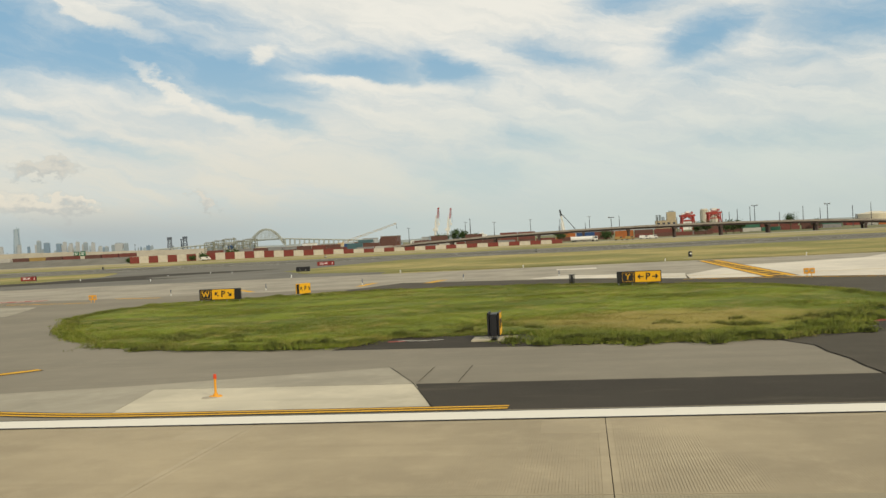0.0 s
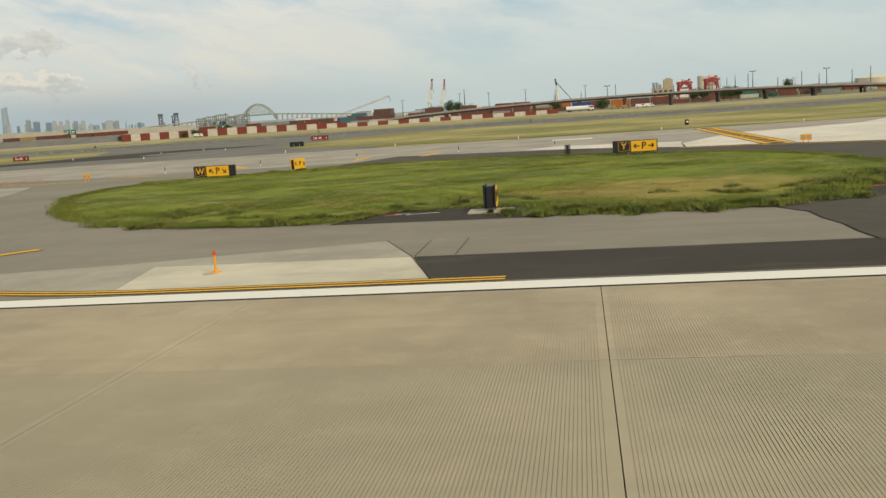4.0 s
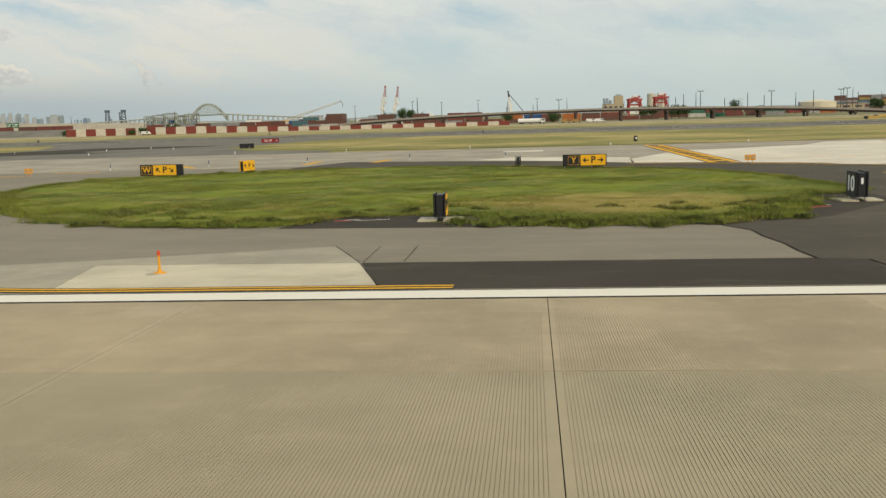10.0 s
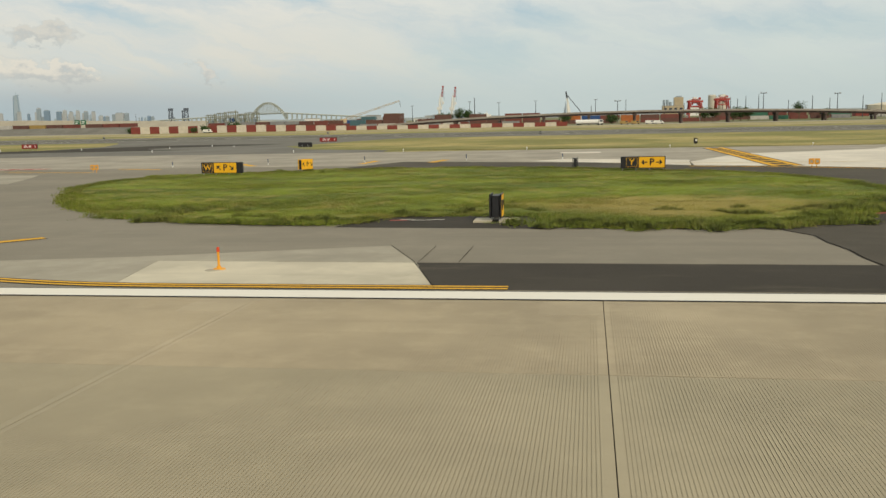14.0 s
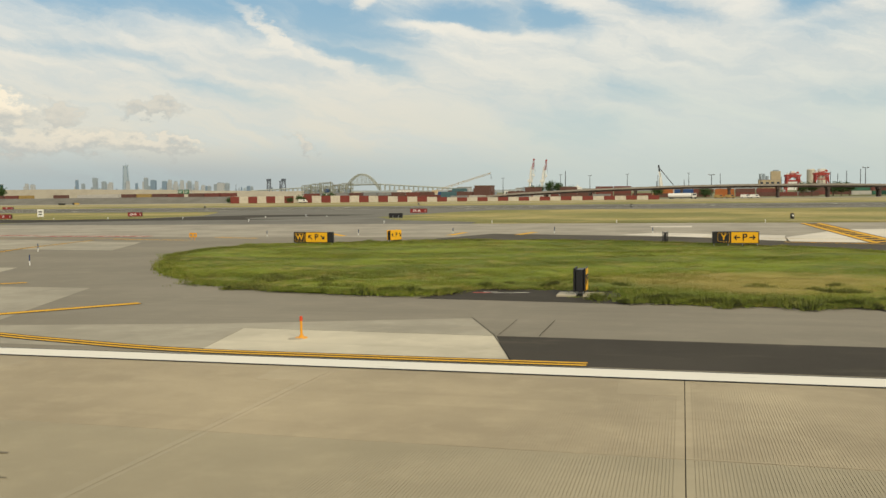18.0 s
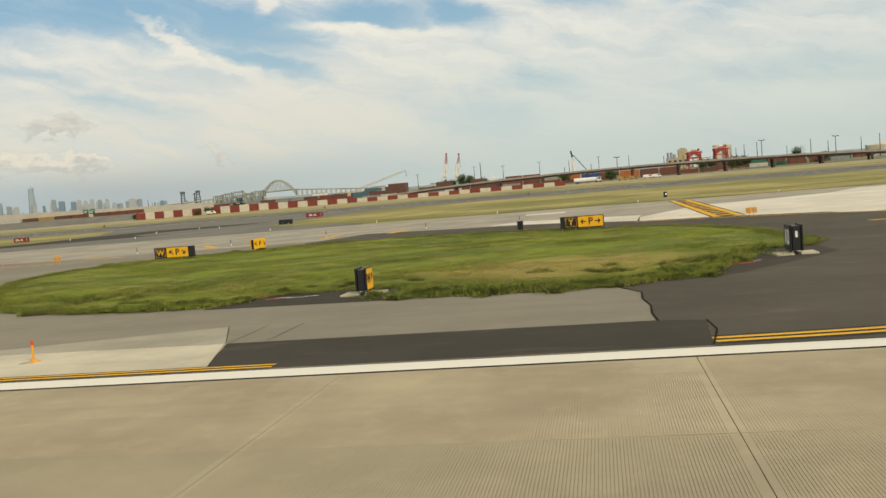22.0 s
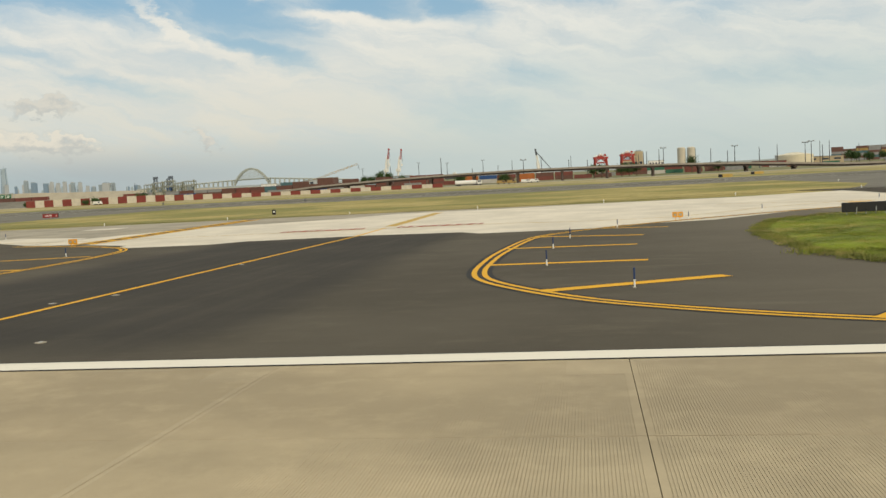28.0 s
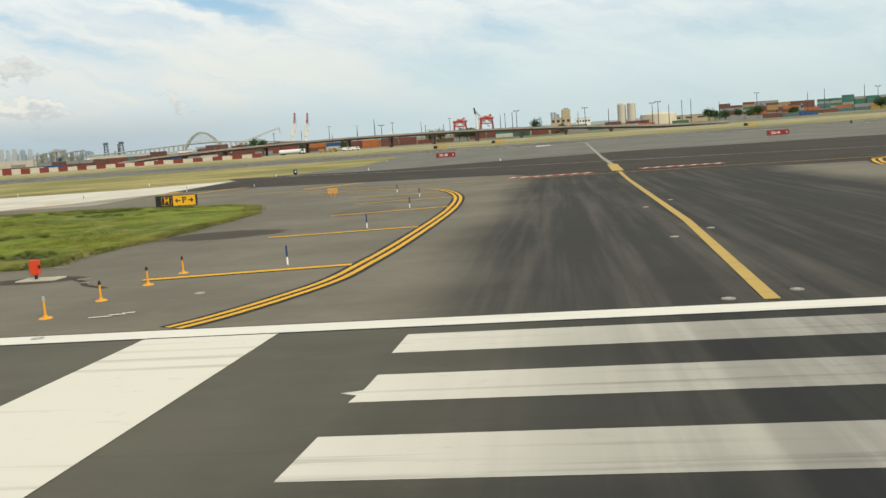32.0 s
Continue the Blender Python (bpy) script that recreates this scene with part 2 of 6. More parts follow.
def concrete(name, col, slab=False, dark=0.72):
    k = Mat(name, 0.85)
    big, mid, small = k.noise(0.16, 5, 0.6), k.noise(1.1, 5, 0.65), k.noise(28, 3, 0.7)
    c = k.mix(k.step(big, 0.35, 0.68), shade(col, dark), col)
    c = k.mix(k.math("MULTIPLY", k.step(mid, 0.45, 0.72), 0.30), c, shade(col, 1.22))
    c = k.mix(k.math("MULTIPLY", k.step(small, 0.50, 0.75), 0.22), c, shade(col, 0.6))
    # tyre marks drawn along the way the aircraft roll
    tyre = k.noise(1.0, 4, 0.55, k.scaled(0.03, 1.1, 1.0))
    c = k.mix(k.math("MULTIPLY", k.step(tyre, 0.55, 0.75), 0.30), c, shade(col, 0.55))
    if slab:
        # each slab was poured from its own batch; nearer the crown darker and greener, less past x 13
        c = k.mix(k.math("MULTIPLY", k.random(), 0.20), c, shade(col, 0.74))
        c = k.mix(k.math("MULTIPLY", k.step(k.axis(1), 13.32, 13.28), k.math("ADD", 0.15, k.math("MULTIPLY", k.step(k.axis(0), 13.0, 3.0), 0.60))), c, k.mix(0.5, c, (0.285, 0.262, 0.178)))
        c = k.mix(k.math("MULTIPLY", k.step(k.noise(7.0, 5, 0.75), 0.60, 0.74), 0.22), c, shade(col, 0.55))
    k.bump(small, 0.3, 0.006)
    return k.done(c)


def rubber(k, c, stains):
    """Dark streaked zones, mostly rubber and oil left by wheels that follow a taxi line."""
    for x0, half, y0, y1, amount in stains:
        x, y = k.axis(0), k.axis(1)
        wob = k.math("MULTIPLY", k.noise(0.05, 3), 6.0)
        d = k.math("ABSOLUTE", k.math("SUBTRACT", k.math("ADD", x, wob), x0 + 3.0))
        m = k.math("MULTIPLY", k.step(d, half, half * 0.68), k.math("MULTIPLY", k.step(y, y0 - 4, y0 + 3), k.step(y, y1 + 8, y1 - 8)))
        lines = k.step(k.noise(1.0, 5, 0.6, k.scaled(1.1, 0.035, 1.0)), 0.28, 0.60)
        lines = k.math("ADD", 0.68, k.math("MULTIPLY", lines, 0.32))
        c = k.mix(k.math("MULTIPLY", m, k.math("MULTIPLY", lines, amount)), c, (0.026, 0.026, 0.027))
    return c


def asphalt(name, col, dark=0.78, stains=(), blots=(), lighten=None):
    k = Mat(name, 0.92)
    k.b.inputs["Specular IOR Level"].default_value = 0.08
    big, mid, small = k.noise(0.09, 5, 0.62), k.noise(0.8, 5, 0.6), k.noise(40, 3, 0.75)
    c = k.mix(k.step(big, 0.36, 0.66), shade(col, dark), col)
    c = k.mix(k.math("MULTIPLY", k.step(mid, 0.50, 0.72), 0.25), c, shade(col, 1.25))
    drag = k.noise(1.0, 4, 0.6, k.scaled(0.05, 0.7, 1.0))
    c = k.mix(k.math("MULTIPLY", k.step(drag, 0.5, 0.74), 0.34), c, shade(col, 0.72))
    fine = k.noise(1.0, 5, 0.65, k.scaled(0.025, 3.2, 1.0))
    c = k.mix(k.math("MULTIPLY", k.step(fine, 0.54, 0.70), 0.26), c, shade(col, 0.66))
    c = k.mix(k.math("MULTIPLY", k.step(small, 0.55, 0.75), 0.35), c, shade(col, 1.5))
    # patched and dusty areas
    c = k.mix(k.math("MULTIPLY", k.step(k.noise(0.35, 6, 0.7, k.scaled(0.6, 1.6, 1.0)), 0.54, 0.70), 0.22), c, k.mix(0.5, c, (0.30, 0.26, 0.18)))
    # paler towards +x, between the two given places
    if lighten:
        c = k.mix(k.math("MULTIPLY", k.step(k.axis(0), lighten[0], lighten[1]), 0.75), c, shade(col, lighten[2]))
    c = rubber(k, c, stains)
    for cx, cy, rx, ry, amount in blots:
        x, y = k.axis(0), k.axis(1)
        u, v = k.math("MULTIPLY", k.math("SUBTRACT", x, cx), 1 / rx), k.math("MULTIPLY", k.math("SUBTRACT", y, cy), 1 / ry)
        d = k.math("ADD", k.math("ADD", k.math("MULTIPLY", u, u), k.math("MULTIPLY", v, v)), k.math("MULTIPLY", k.math("SUBTRACT", k.noise(0.9, 5, 0.65), 0.5), 1.6))
        c = k.mix(k.math("MULTIPLY", k.step(d, 1.25, 0.75), amount), c, (0.048, 0.040, 0.032))
    k.bump(small, 0.45, 0.008)
    return k.done(c)


def paint(name, col, wear=0.35, under=(0.16, 0.15, 0.13), stains=()):
    k = Mat(name, 0.8)
    k.b.inputs["Specular IOR Level"].default_value = 0.12
    worn = k.step(k.noise(3.0, 6, 0.75, k.scaled(0.30, 1.3, 1.0)), 0.58, 0.76)
    drag = k.step(k.noise(1.0, 5, 0.6, k.scaled(0.06, 2.6, 1.0)), 0.54, 0.74)
    c = k.mix(k.math("MULTIPLY", k.noise(0.7, 3), 0.25), col, shade(col, 0.78))
    c = k.mix(k.math("MULTIPLY", k.math("MAXIMUM", worn, drag), wear), c, under)
    c = rubber(k, c, stains)
    k.bump(k.noise(60, 2), 0.2, 0.004)
    return k.done(c)


def plain(name, col, rough=0.6, metal=0.0, vary=0.25, scale=2.0):
    k = Mat(name, rough, metal)
    c = k.mix(k.math("MULTIPLY", k.step(k.noise(scale, 5, 0.65), 0.4, 0.7), vary), col, shade(col, 0.6))
    k.bump(k.noise(scale * 12, 2), 0.12, 0.004)
    return k.done(c)


def turf(name, lush, dry, soil, patch=0.05):
    k = Mat(name, 0.95)
    a, b, s = k.noise(patch, 5, 0.6), k.noise(0.6, 5, 0.65), k.noise(9, 4, 0.7)
    c = k.mix(k.step(a, 0.40, 0.62), lush, dry)
    c = k.mix(k.math("MULTIPLY", k.step(b, 0.5, 0.7), 0.5), c, shade(lush, 0.55))
    c = k.mix(k.math("MULTIPLY", k.step(s, 0.5, 0.7), 0.4), c, soil)
    swathe = k.noise(1.0, 6, 0.7, k.scaled(0.05, 0.30, 1.0))
    c = k.mix(k.math("MULTIPLY", k.step(swathe, 0.47, 0.66), 0.62), c, shade(lush, 0.80))
    k.bump(s, 0.8, 0.08)
    return k.done(c)


def blades(name, lush, deep, dry, leaf=True, straws=0.55):
    """Grass colour that changes in drifts over the field; leaves vary from blade to blade."""
    k = Mat(name, 0.75 if leaf else 0.9)
    drift = k.noise(0.11, 5, 0.62, k.scaled(0.8, 1.3, 1.0))
    small, tiny = k.noise(0.62, 5, 0.68), k.noise(2.4, 4, 0.7)
    c = k.mix(k.step(drift, 0.38, 0.60), deep, lush)
    straw = k.math("ADD", k.math("MULTIPLY", k.noise(0.30, 5, 0.68), 0.7), k.math("MULTIPLY", tiny, 0.3))
    c = k.mix(k.math("MULTIPLY", k.step(straw, 0.50, 0.62), straws), c, dry)
    c = k.mix(k.math("MULTIPLY", k.step(small, 0.52, 0.66), 0.62), c, shade(deep, 0.72))
    c = k.mix(k.math("MULTIPLY", k.step(tiny, 0.54, 0.68), 0.38), c, shade(deep, 0.60))
    if leaf:
        r = k.node("ShaderNodeNewGeometry").outputs["Random Per Island"]
        c = k.mix(k.math("MULTIPLY", r, 0.30), c, shade(deep, 0.75))
        c = k.mix(k.math("MULTIPLY", k.step(r, 0.80, 0.90), 0.62), c, dry)
        # leaves catch the light much as the lie of the field does
        up = k.node("ShaderNodeVectorMath")
        up.operation = "MULTIPLY_ADD"
        k.put(k.node("ShaderNodeNewGeometry").outputs["Normal"], up.inputs[0])
        up.inputs[1].default_value, up.inputs[2].default_value = (0.25, 0.25, 0.1), (0.0, -0.10, 0.9)
        unit = k.node("ShaderNodeVectorMath")
        unit.operation = "NORMALIZE"
        k.put(up.outputs[0], unit.inputs[0])
        k.put(unit.outputs[0], k.b.inputs["Normal"])
    else:
        c = k.mix(k.math("MULTIPLY", k.step(k.noise(5.0, 4, 0.7), 0.48, 0.70), 0.45), c, shade(deep, 0.6))
        k.bump(k.noise(9, 4, 0.7), 0.6, 0.06)
    x, y = k.axis(0), k.axis(1)
    # a scorched stretch of the western island
    dx, dy = k.math("MULTIPLY", k.math("SUBTRACT", x, 4.5), 0.125), k.math("MULTIPLY", k.math("SUBTRACT", y, 43.0), 0.15)
    d = k.math("ADD", k.math("MULTIPLY", dx, dx), k.math("MULTIPLY", dy, dy))
    burnt = k.math("MULTIPLY", k.step(k.math("ADD", d, k.math("MULTIPLY", k.noise(0.55, 5, 0.65), 1.6)), 1.95, 0.80), 0.72)
    # the western island is the ranker and darker of the two
    c = k.mix(k.math("MULTIPLY", k.step(x, 70.0, 40.0), 0.22), c, k.mix(0.5, c, (0.105, 0.108, 0.012)))
    return k.done(k.mix(burnt, c, shade(dry, 0.86)))


M_RUNWAY = concrete("runway_concrete", (0.445, 0.366, 0.240), slab=True)
M_JOINT = plain("joint_filler", (0.03, 0.028, 0.025), 0.9)
M_JOINT.node_tree.nodes["Principled BSDF"].inputs["Specular IOR Level"].default_value = 0.0
M_PALE = concrete("pale_concrete", (0.56, 0.50, 0.37))
M_PALE2 = concrete("weathered_pale_concrete", (0.38, 0.34, 0.255))
M_FARDARK = asphalt("far_runway_asphalt", (0.150, 0.140, 0.115))
M_OLD = concrete("taxiway_concrete", (0.36, 0.32, 0.245))
M_WHITE_C = concrete("new_white_concrete", (0.66, 0.60, 0.49), dark=0.82)
M_ASPH = asphalt("grey_asphalt", (0.197, 0.176, 0.134), stains=((167.0, 14.0, 18.0, 100.0, 0.84),), blots=((141.0, 47.0, 3.6, 2.6, 0.75), (139.6, 31.4, 1.7, 1.0, 0.8), (113.5, 40.5, 2.2, 0.8, 0.6), (146.0, 60.0, 2.0, 5.0, 0.2), (137.8, 28.6, 1.1, 0.4, 0.5), (107.5, 26.5, 0.5, 0.16, 0.6)))
M_SHOULDER = asphalt("pale_grey_asphalt", (0.250, 0.223, 0.172), dark=0.86)
M_DARK = asphalt("dark_asphalt", (0.100, 0.088, 0.068), stains=((48.0, 12.0, 22.0, 80.0, 0.6),), lighten=(66.0, 88.0, 1.55))
M_PATCH = asphalt("patch_asphalt", (0.066, 0.058, 0.046))
# second entry, at x 84, only darkens asphalt beyond the concrete; no taxi line there
M_RWASPH = asphalt("runway_asphalt", (0.125, 0.116, 0.088), stains=((190.0, 39.0, -18.0, 24.0, 0.95), (84.0, 17.0, -18.0, 22.0, 0.40)))
M_FAR = asphalt("far_asphalt", (0.19, 0.18, 0.152))
M_WHITE = paint("white_paint", (0.74, 0.70, 0.60), 0.34)
M_WORN = paint("worn_white_paint", (0.70, 0.655, 0.55), 0.60, stains=((191.0, 38.5, -18.0, 24.0, 0.68),))
M_YELLOW = paint("yellow_paint", (0.70, 0.38, 0.035), 0.25)
M_YOLD = paint("faded_yellow_paint", (0.50, 0.34, 0.10), 0.5)
M_BLACKP = paint("black_paint", (0.03, 0.03, 0.03), 0.4, (0.09, 0.085, 0.075))
M_REDP = paint("red_paint", (0.34, 0.085, 0.065), 0.6)
M_DRY = turf("dry_turf", (0.205, 0.195, 0.055), (0.42, 0.335, 0.125), (0.21, 0.165, 0.065), 0.03)
M_STRAW = turf("straw_verge", (0.30, 0.255, 0.10), (0.44, 0.37, 0.20), (0.27, 0.225, 0.11), 0.02)
M_LAND = turf("land", (0.14, 0.15, 0.06), (0.24, 0.21, 0.12), (0.15, 0.12, 0.08), 0.01)
M_BLADE = blades("grass_blades", (0.216, 0.272, 0.014), (0.122, 0.170, 0.010), (0.43, 0.32, 0.088))
M_RIM = blades("rim_blades", (0.245, 0.262, 0.034), (0.145, 0.172, 0.021), (0.44, 0.335, 0.12), straws=0.8)
M_SWARD = blades("grass_sward", (0.192, 0.238, 0.013), (0.100, 0.136, 0.009), (0.38, 0.28, 0.075), leaf=False)
M_SBLACK = plain("sign_black", (0.022, 0.022, 0.024), 0.45)
M_SYEL = plain("sign_yellow", (0.80, 0.42, 0.02), 0.5, vary=0.12)
M_SRED = plain("sign_red", (0.27, 0.03, 0.028), 0.5, vary=0.12)
M_SWHITE = plain("sign_white", (0.80, 0.80, 0.78), 0.5, vary=0.1)
M_ORANGE = plain("orange_paint", (0.72, 0.33, 0.03), 0.55, vary=0.15)
M_REDBOX = plain("red_orange_paint", (0.62, 0.065, 0.02), 0.5, vary=0.12)
M_BLUE = plain("marker_blue", (0.02, 0.045, 0.13), 0.5)
M_STEEL = plain("galvanised_steel", (0.42, 0.43, 0.43), 0.45, 0.6)
M_DSTEEL = plain("dark_steel", (0.07, 0.075, 0.085), 0.6, 0.2)
M_DECK = plain("viaduct_concrete", (0.30, 0.27, 0.23), 0.85, vary=0.5, scale=0.3)
M_DECKD = plain("viaduct_girder", (0.10, 0.075, 0.065), 0.8, vary=0.4, scale=0.3)
M_BRED = plain("barrier_red", (0.21, 0.048, 0.038), 0.7, vary=0.4, scale=0.5)
M_BWHITE = plain("barrier_white", (0.58, 0.53, 0.44), 0.7, vary=0.4, scale=0.5)
BOX_COL = {"red": (0.175, 0.058, 0.046), "brown": (0.135, 0.066, 0.052), "orange": (0.40, 0.13, 0.04), "blue": (0.03, 0.08, 0.22), "white": (0.48, 0.46, 0.42),
           "green": (0.04, 0.14, 0.09), "grey": (0.25, 0.25, 0.25), "teal": (0.07, 0.14, 0.16), "yellow": (0.34, 0.23, 0.08)}
M_BOX = {k: plain("container_" + k, v, 0.6, vary=0.45, scale=0.4) for k, v in BOX_COL.items()}
M_BANK = plain("pale_embankment", (0.36, 0.325, 0.255), 0.9, vary=0.35, scale=0.06)
# far land: distance haze is mixed into its base colour
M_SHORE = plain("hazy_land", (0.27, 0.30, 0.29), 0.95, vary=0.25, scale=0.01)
M_RACK = plain("rack_paint", (0.25, 0.26, 0.205), 0.7)
M_SGREEN = plain("road_sign_green", (0.02, 0.14, 0.07), 0.5)
M_CRED = plain("crane_red", (0.36, 0.05, 0.042), 0.55, vary=0.2)
M_CWHITE = plain("crane_white", (0.72, 0.71, 0.67), 0.55, vary=0.15, scale=0.3)
M_TAN = plain("tan_steel", (0.55, 0.42, 0.26), 0.6)
M_SILO = plain("silo_concrete", (0.50, 0.46, 0.38), 0.8, vary=0.2, scale=0.1)
M_BUFF = plain("buff_wall", (0.44, 0.36, 0.24), 0.85, vary=0.3, scale=0.2)
M_TANK = plain("tank_paint", (0.62, 0.56, 0.42), 0.6, vary=0.2, scale=0.2)
# aerial haze is put into these base colours: pale, bluish, low in contrast
M_GLASSB = plain("hazed_glass", (0.36, 0.44, 0.50), 0.35, vary=0.2, scale=0.02)
M_TOWERG = plain("hazed_grey", (0.29, 0.345, 0.39), 0.8, vary=0.25, scale=0.02)
M_TOWERP = plain("hazed_pale", (0.41, 0.43, 0.445), 0.8, vary=0.25, scale=0.02)
M_TOWERB = plain("hazed_blue", (0.20, 0.28, 0.37), 0.6, vary=0.2, scale=0.02)
M_WIN = plain("dark_window", (0.05, 0.06, 0.08), 0.25)
M_LIFT = plain("lift_bridge_steel", (0.11, 0.13, 0.16), 0.7)
# the arch's green is paled towards the sky to stand for haze
M_ARCH = plain("hazed_arch_steel", (0.37, 0.39, 0.35), 0.7, vary=0.2, scale=0.05)
M_LEAF = plain("leaf", (0.045, 0.085, 0.025), 0.8, vary=0.6, scale=1.0)
M_BARK = plain("bark", (0.10, 0.075, 0.05), 0.9)
M_RUBBER = plain("rubber", (0.02, 0.02, 0.02), 0.8)
M_SKID = plain("tyre_rubber_trace", (0.20, 0.165, 0.115), 0.85, vary=0.7, scale=6.0)
M_SOIL = plain("bare_soil", (0.10, 0.085, 0.07), 0.95, vary=0.6, scale=1.5)

# ---- helpers for building ----
GY = (-3000.0, -2.6, 80.0, 560.0, 800.0, 1500.0, 6000.0)
GZ = (-30.0, 0.034, -1.04, -0.9, 0.3, 2.0, 10.0)


def land(y):
    """Height of the ground: it falls away from the runway's crown, then lies level and rises far off."""
    return float(np.interp(y, GY, GZ))


def mesh_of(bm, name, material):
    me = bpy.data.meshes.new(name)
    bm.to_mesh(me)
    bm.free()
    if material:
        me.materials.append(material)
    return me


def part(name, bm, material, parent=None, label=""):
    ob = new(name, mesh_of(bm, name, material))
    ob.parent = parent
    return tagged(ob, label)


def thing(name, at=(0, 0, 0), turn=0.0, label="", category="", group="", kind=""):
    ob = new(name)
    ob.matrix_basis = pose(*at, 0, 0, turn)
    return tagged(ob, label, category, group, kind)


def box(bm, x0, x1, y0, y1, z0, z1, bevel=0.0):
    m = Matrix.Translation(((x0 + x1) / 2, (y0 + y1) / 2, (z0 + z1) / 2)) @ Matrix.Diagonal((x1 - x0, y1 - y0, z1 - z0, 1))
    got = bmesh.ops.create_cube(bm, size=1, matrix=m)
    if bevel:
        edges = {e for v in got["verts"] for e in v.link_edges}
        bmesh.ops.bevel(bm, geom=list(edges), offset=bevel, segments=2, affect="EDGES")
    return bm


def rod(bm, a, b, r0, r1=None, n=8):
    a, b = Vector(a), Vector(b)
    d = b - a
    m = Matrix.Translation((a + b) / 2) @ d.to_track_quat("Z", "Y").to_matrix().to_4x4()
    bmesh.ops.create_cone(bm, cap_ends=True, segments=n, radius1=r0, radius2=r0 if r1 is None else r1, depth=d.length, matrix=m)
    return bm


def boxed(*a):
    return box(bmesh.new(), *a)


def rodded(*a):
    return rod(bmesh.new(), *a)


def flat(poly, dz):
    """A sheet over a plan outline that follows the lie of the land, dz above it."""
    bm = bmesh.new()
    bm.faces.new([bm.verts.new((x, y, 0)) for x, y in poly])
    bm.normal_update()
    bmesh.ops.triangulate(bm, faces=bm.faces[:])
    for y in GY[1:-1]:
        bmesh.ops.bisect_plane(bm, geom=bm.verts[:] + bm.edges[:] + bm.faces[:], plane_co=(0, y, 0), plane_no=(0, 1, 0))
    for v in bm.verts:
        v.co.z = land(v.co.y) + dz
    bmesh.ops.recalc_face_normals(bm, faces=bm.faces[:])
    if sum(f.normal.z for f in bm.faces) < 0:
        bmesh.ops.reverse_faces(bm, faces=bm.faces[:])
    return bm


def sheet(name, poly, dz, material, parent=None, label=""):
    ob = part(name, flat(poly, dz), material, parent, label)
    if parent is None:
        tagged(ob, kind="structure")
    return ob


def rect(x0, x1, y0, y1):
    return [(x0, y0), (x1, y0), (x1, y1), (x0, y1)]


def smooth(points, n=6):
    """A curve through plan points, closely stepped."""
    p = [Vector(q) for q in points]
    out = []
    for i in range(len(p) - 1):
        a, b, c, d = p[max(i - 1, 0)], p[i], p[i + 1], p[min(i + 2, len(p) - 1)]
        for k in range(n):
            t = k / n
            out.append(0.5 * ((2 * b) + (c - a) * t + (2 * a - 5 * b + 4 * c - d) * t * t + (3 * b - a - 3 * c + d) * t ** 3))
    return out + [p[-1]]


def band(points, width, dz, shift=0.0):
    """A painted line of even width along a plan curve, moved sideways by shift."""
    p = [Vector(q) for q in points]
    bm = bmesh.new()
    rows = []
    for i, q in enumerate(p):
        d = (p[min(i + 1, len(p) - 1)] - p[max(i - 1, 0)]).normalized()
        n = Vector((-d.y, d.x))
        rows.append([bm.verts.new((*(q + n * (shift + s * width / 2)), 0)) for s in (-1, 1)])
    for (a, b), (c, d) in zip(rows, rows[1:]):
        bm.faces.new((a, c, d, b))
    for v in bm.verts:
        v.co.z = land(v.co.y) + dz
    bmesh.ops.recalc_face_normals(bm, faces=bm.faces[:])
    if sum(f.normal.z for f in bm.faces) < 0:
        bmesh.ops.reverse_faces(bm, faces=bm.faces[:])
    return bm


def dense(points, step=3.0):
    out = []
    for a, b in zip(points, points[1:]):
        a, b = Vector(a), Vector(b)
        n = max(1, int((b - a).length / step))
        out += [a.lerp(b, i / n) for i in range(n)]
    return out + [Vector(points[-1])]


def line(name, points, width, material, dz=0.014, shift=0.0, curve=False, parent=None):
    ob = part(name, band(smooth(points) if curve else dense(points), width, dz, shift), material, parent)
    return ob if parent else tagged(ob, kind="structure")


def words(text, size, thick=0.006):
    """A line of lettering as a mesh, centred, upright in the x-z plane and facing -y."""
    cu = bpy.data.curves.new("words", "FONT")
    cu.offset = size * 0.018
    cu.body, cu.size, cu.extrude, cu.align_x, cu.align_y = text, size, thick, "CENTER", "CENTER"
    ob = bpy.data.objects.new("words", cu)
    me = bpy.data.meshes.new_from_object(ob)
    bpy.data.objects.remove(ob)
    me.transform(Matrix.Rotation(radians(90), 4, "X"))
    bm = bmesh.new()
    bm.from_mesh(me)
    bpy.data.meshes.remove(me)
    return bm


def arrow(bm, x, z, ang, size, y):
    """An arrow on a sign's face: shaft and head, pointing along ang (0: to the right)."""
    c, s = math.cos(radians(ang)), math.sin(radians(ang))
    shape = [(-0.5, -0.09), (0.12, -0.09), (0.02, -0.34), (0.16, -0.40), (0.52, 0), (0.16, 0.40), (0.02, 0.34), (0.12, 0.09), (-0.5, 0.09)]
    vs = [bm.verts.new((x + size * (u * c - v * s), y, z + size * (u * s + v * c))) for u, v in shape]
    f = bm.faces.new(vs)
    got = bmesh.ops.extrude_face_region(bm, geom=[f])
    bmesh.ops.translate(bm, verts=[v for v in got["geom"] if isinstance(v, bmesh.types.BMVert)], vec=(0, -0.006, 0))
    return bm


def moved(bm, x, y, z):
    bmesh.ops.translate(bm, verts=bm.verts[:], vec=(x, y, z))
    return bm


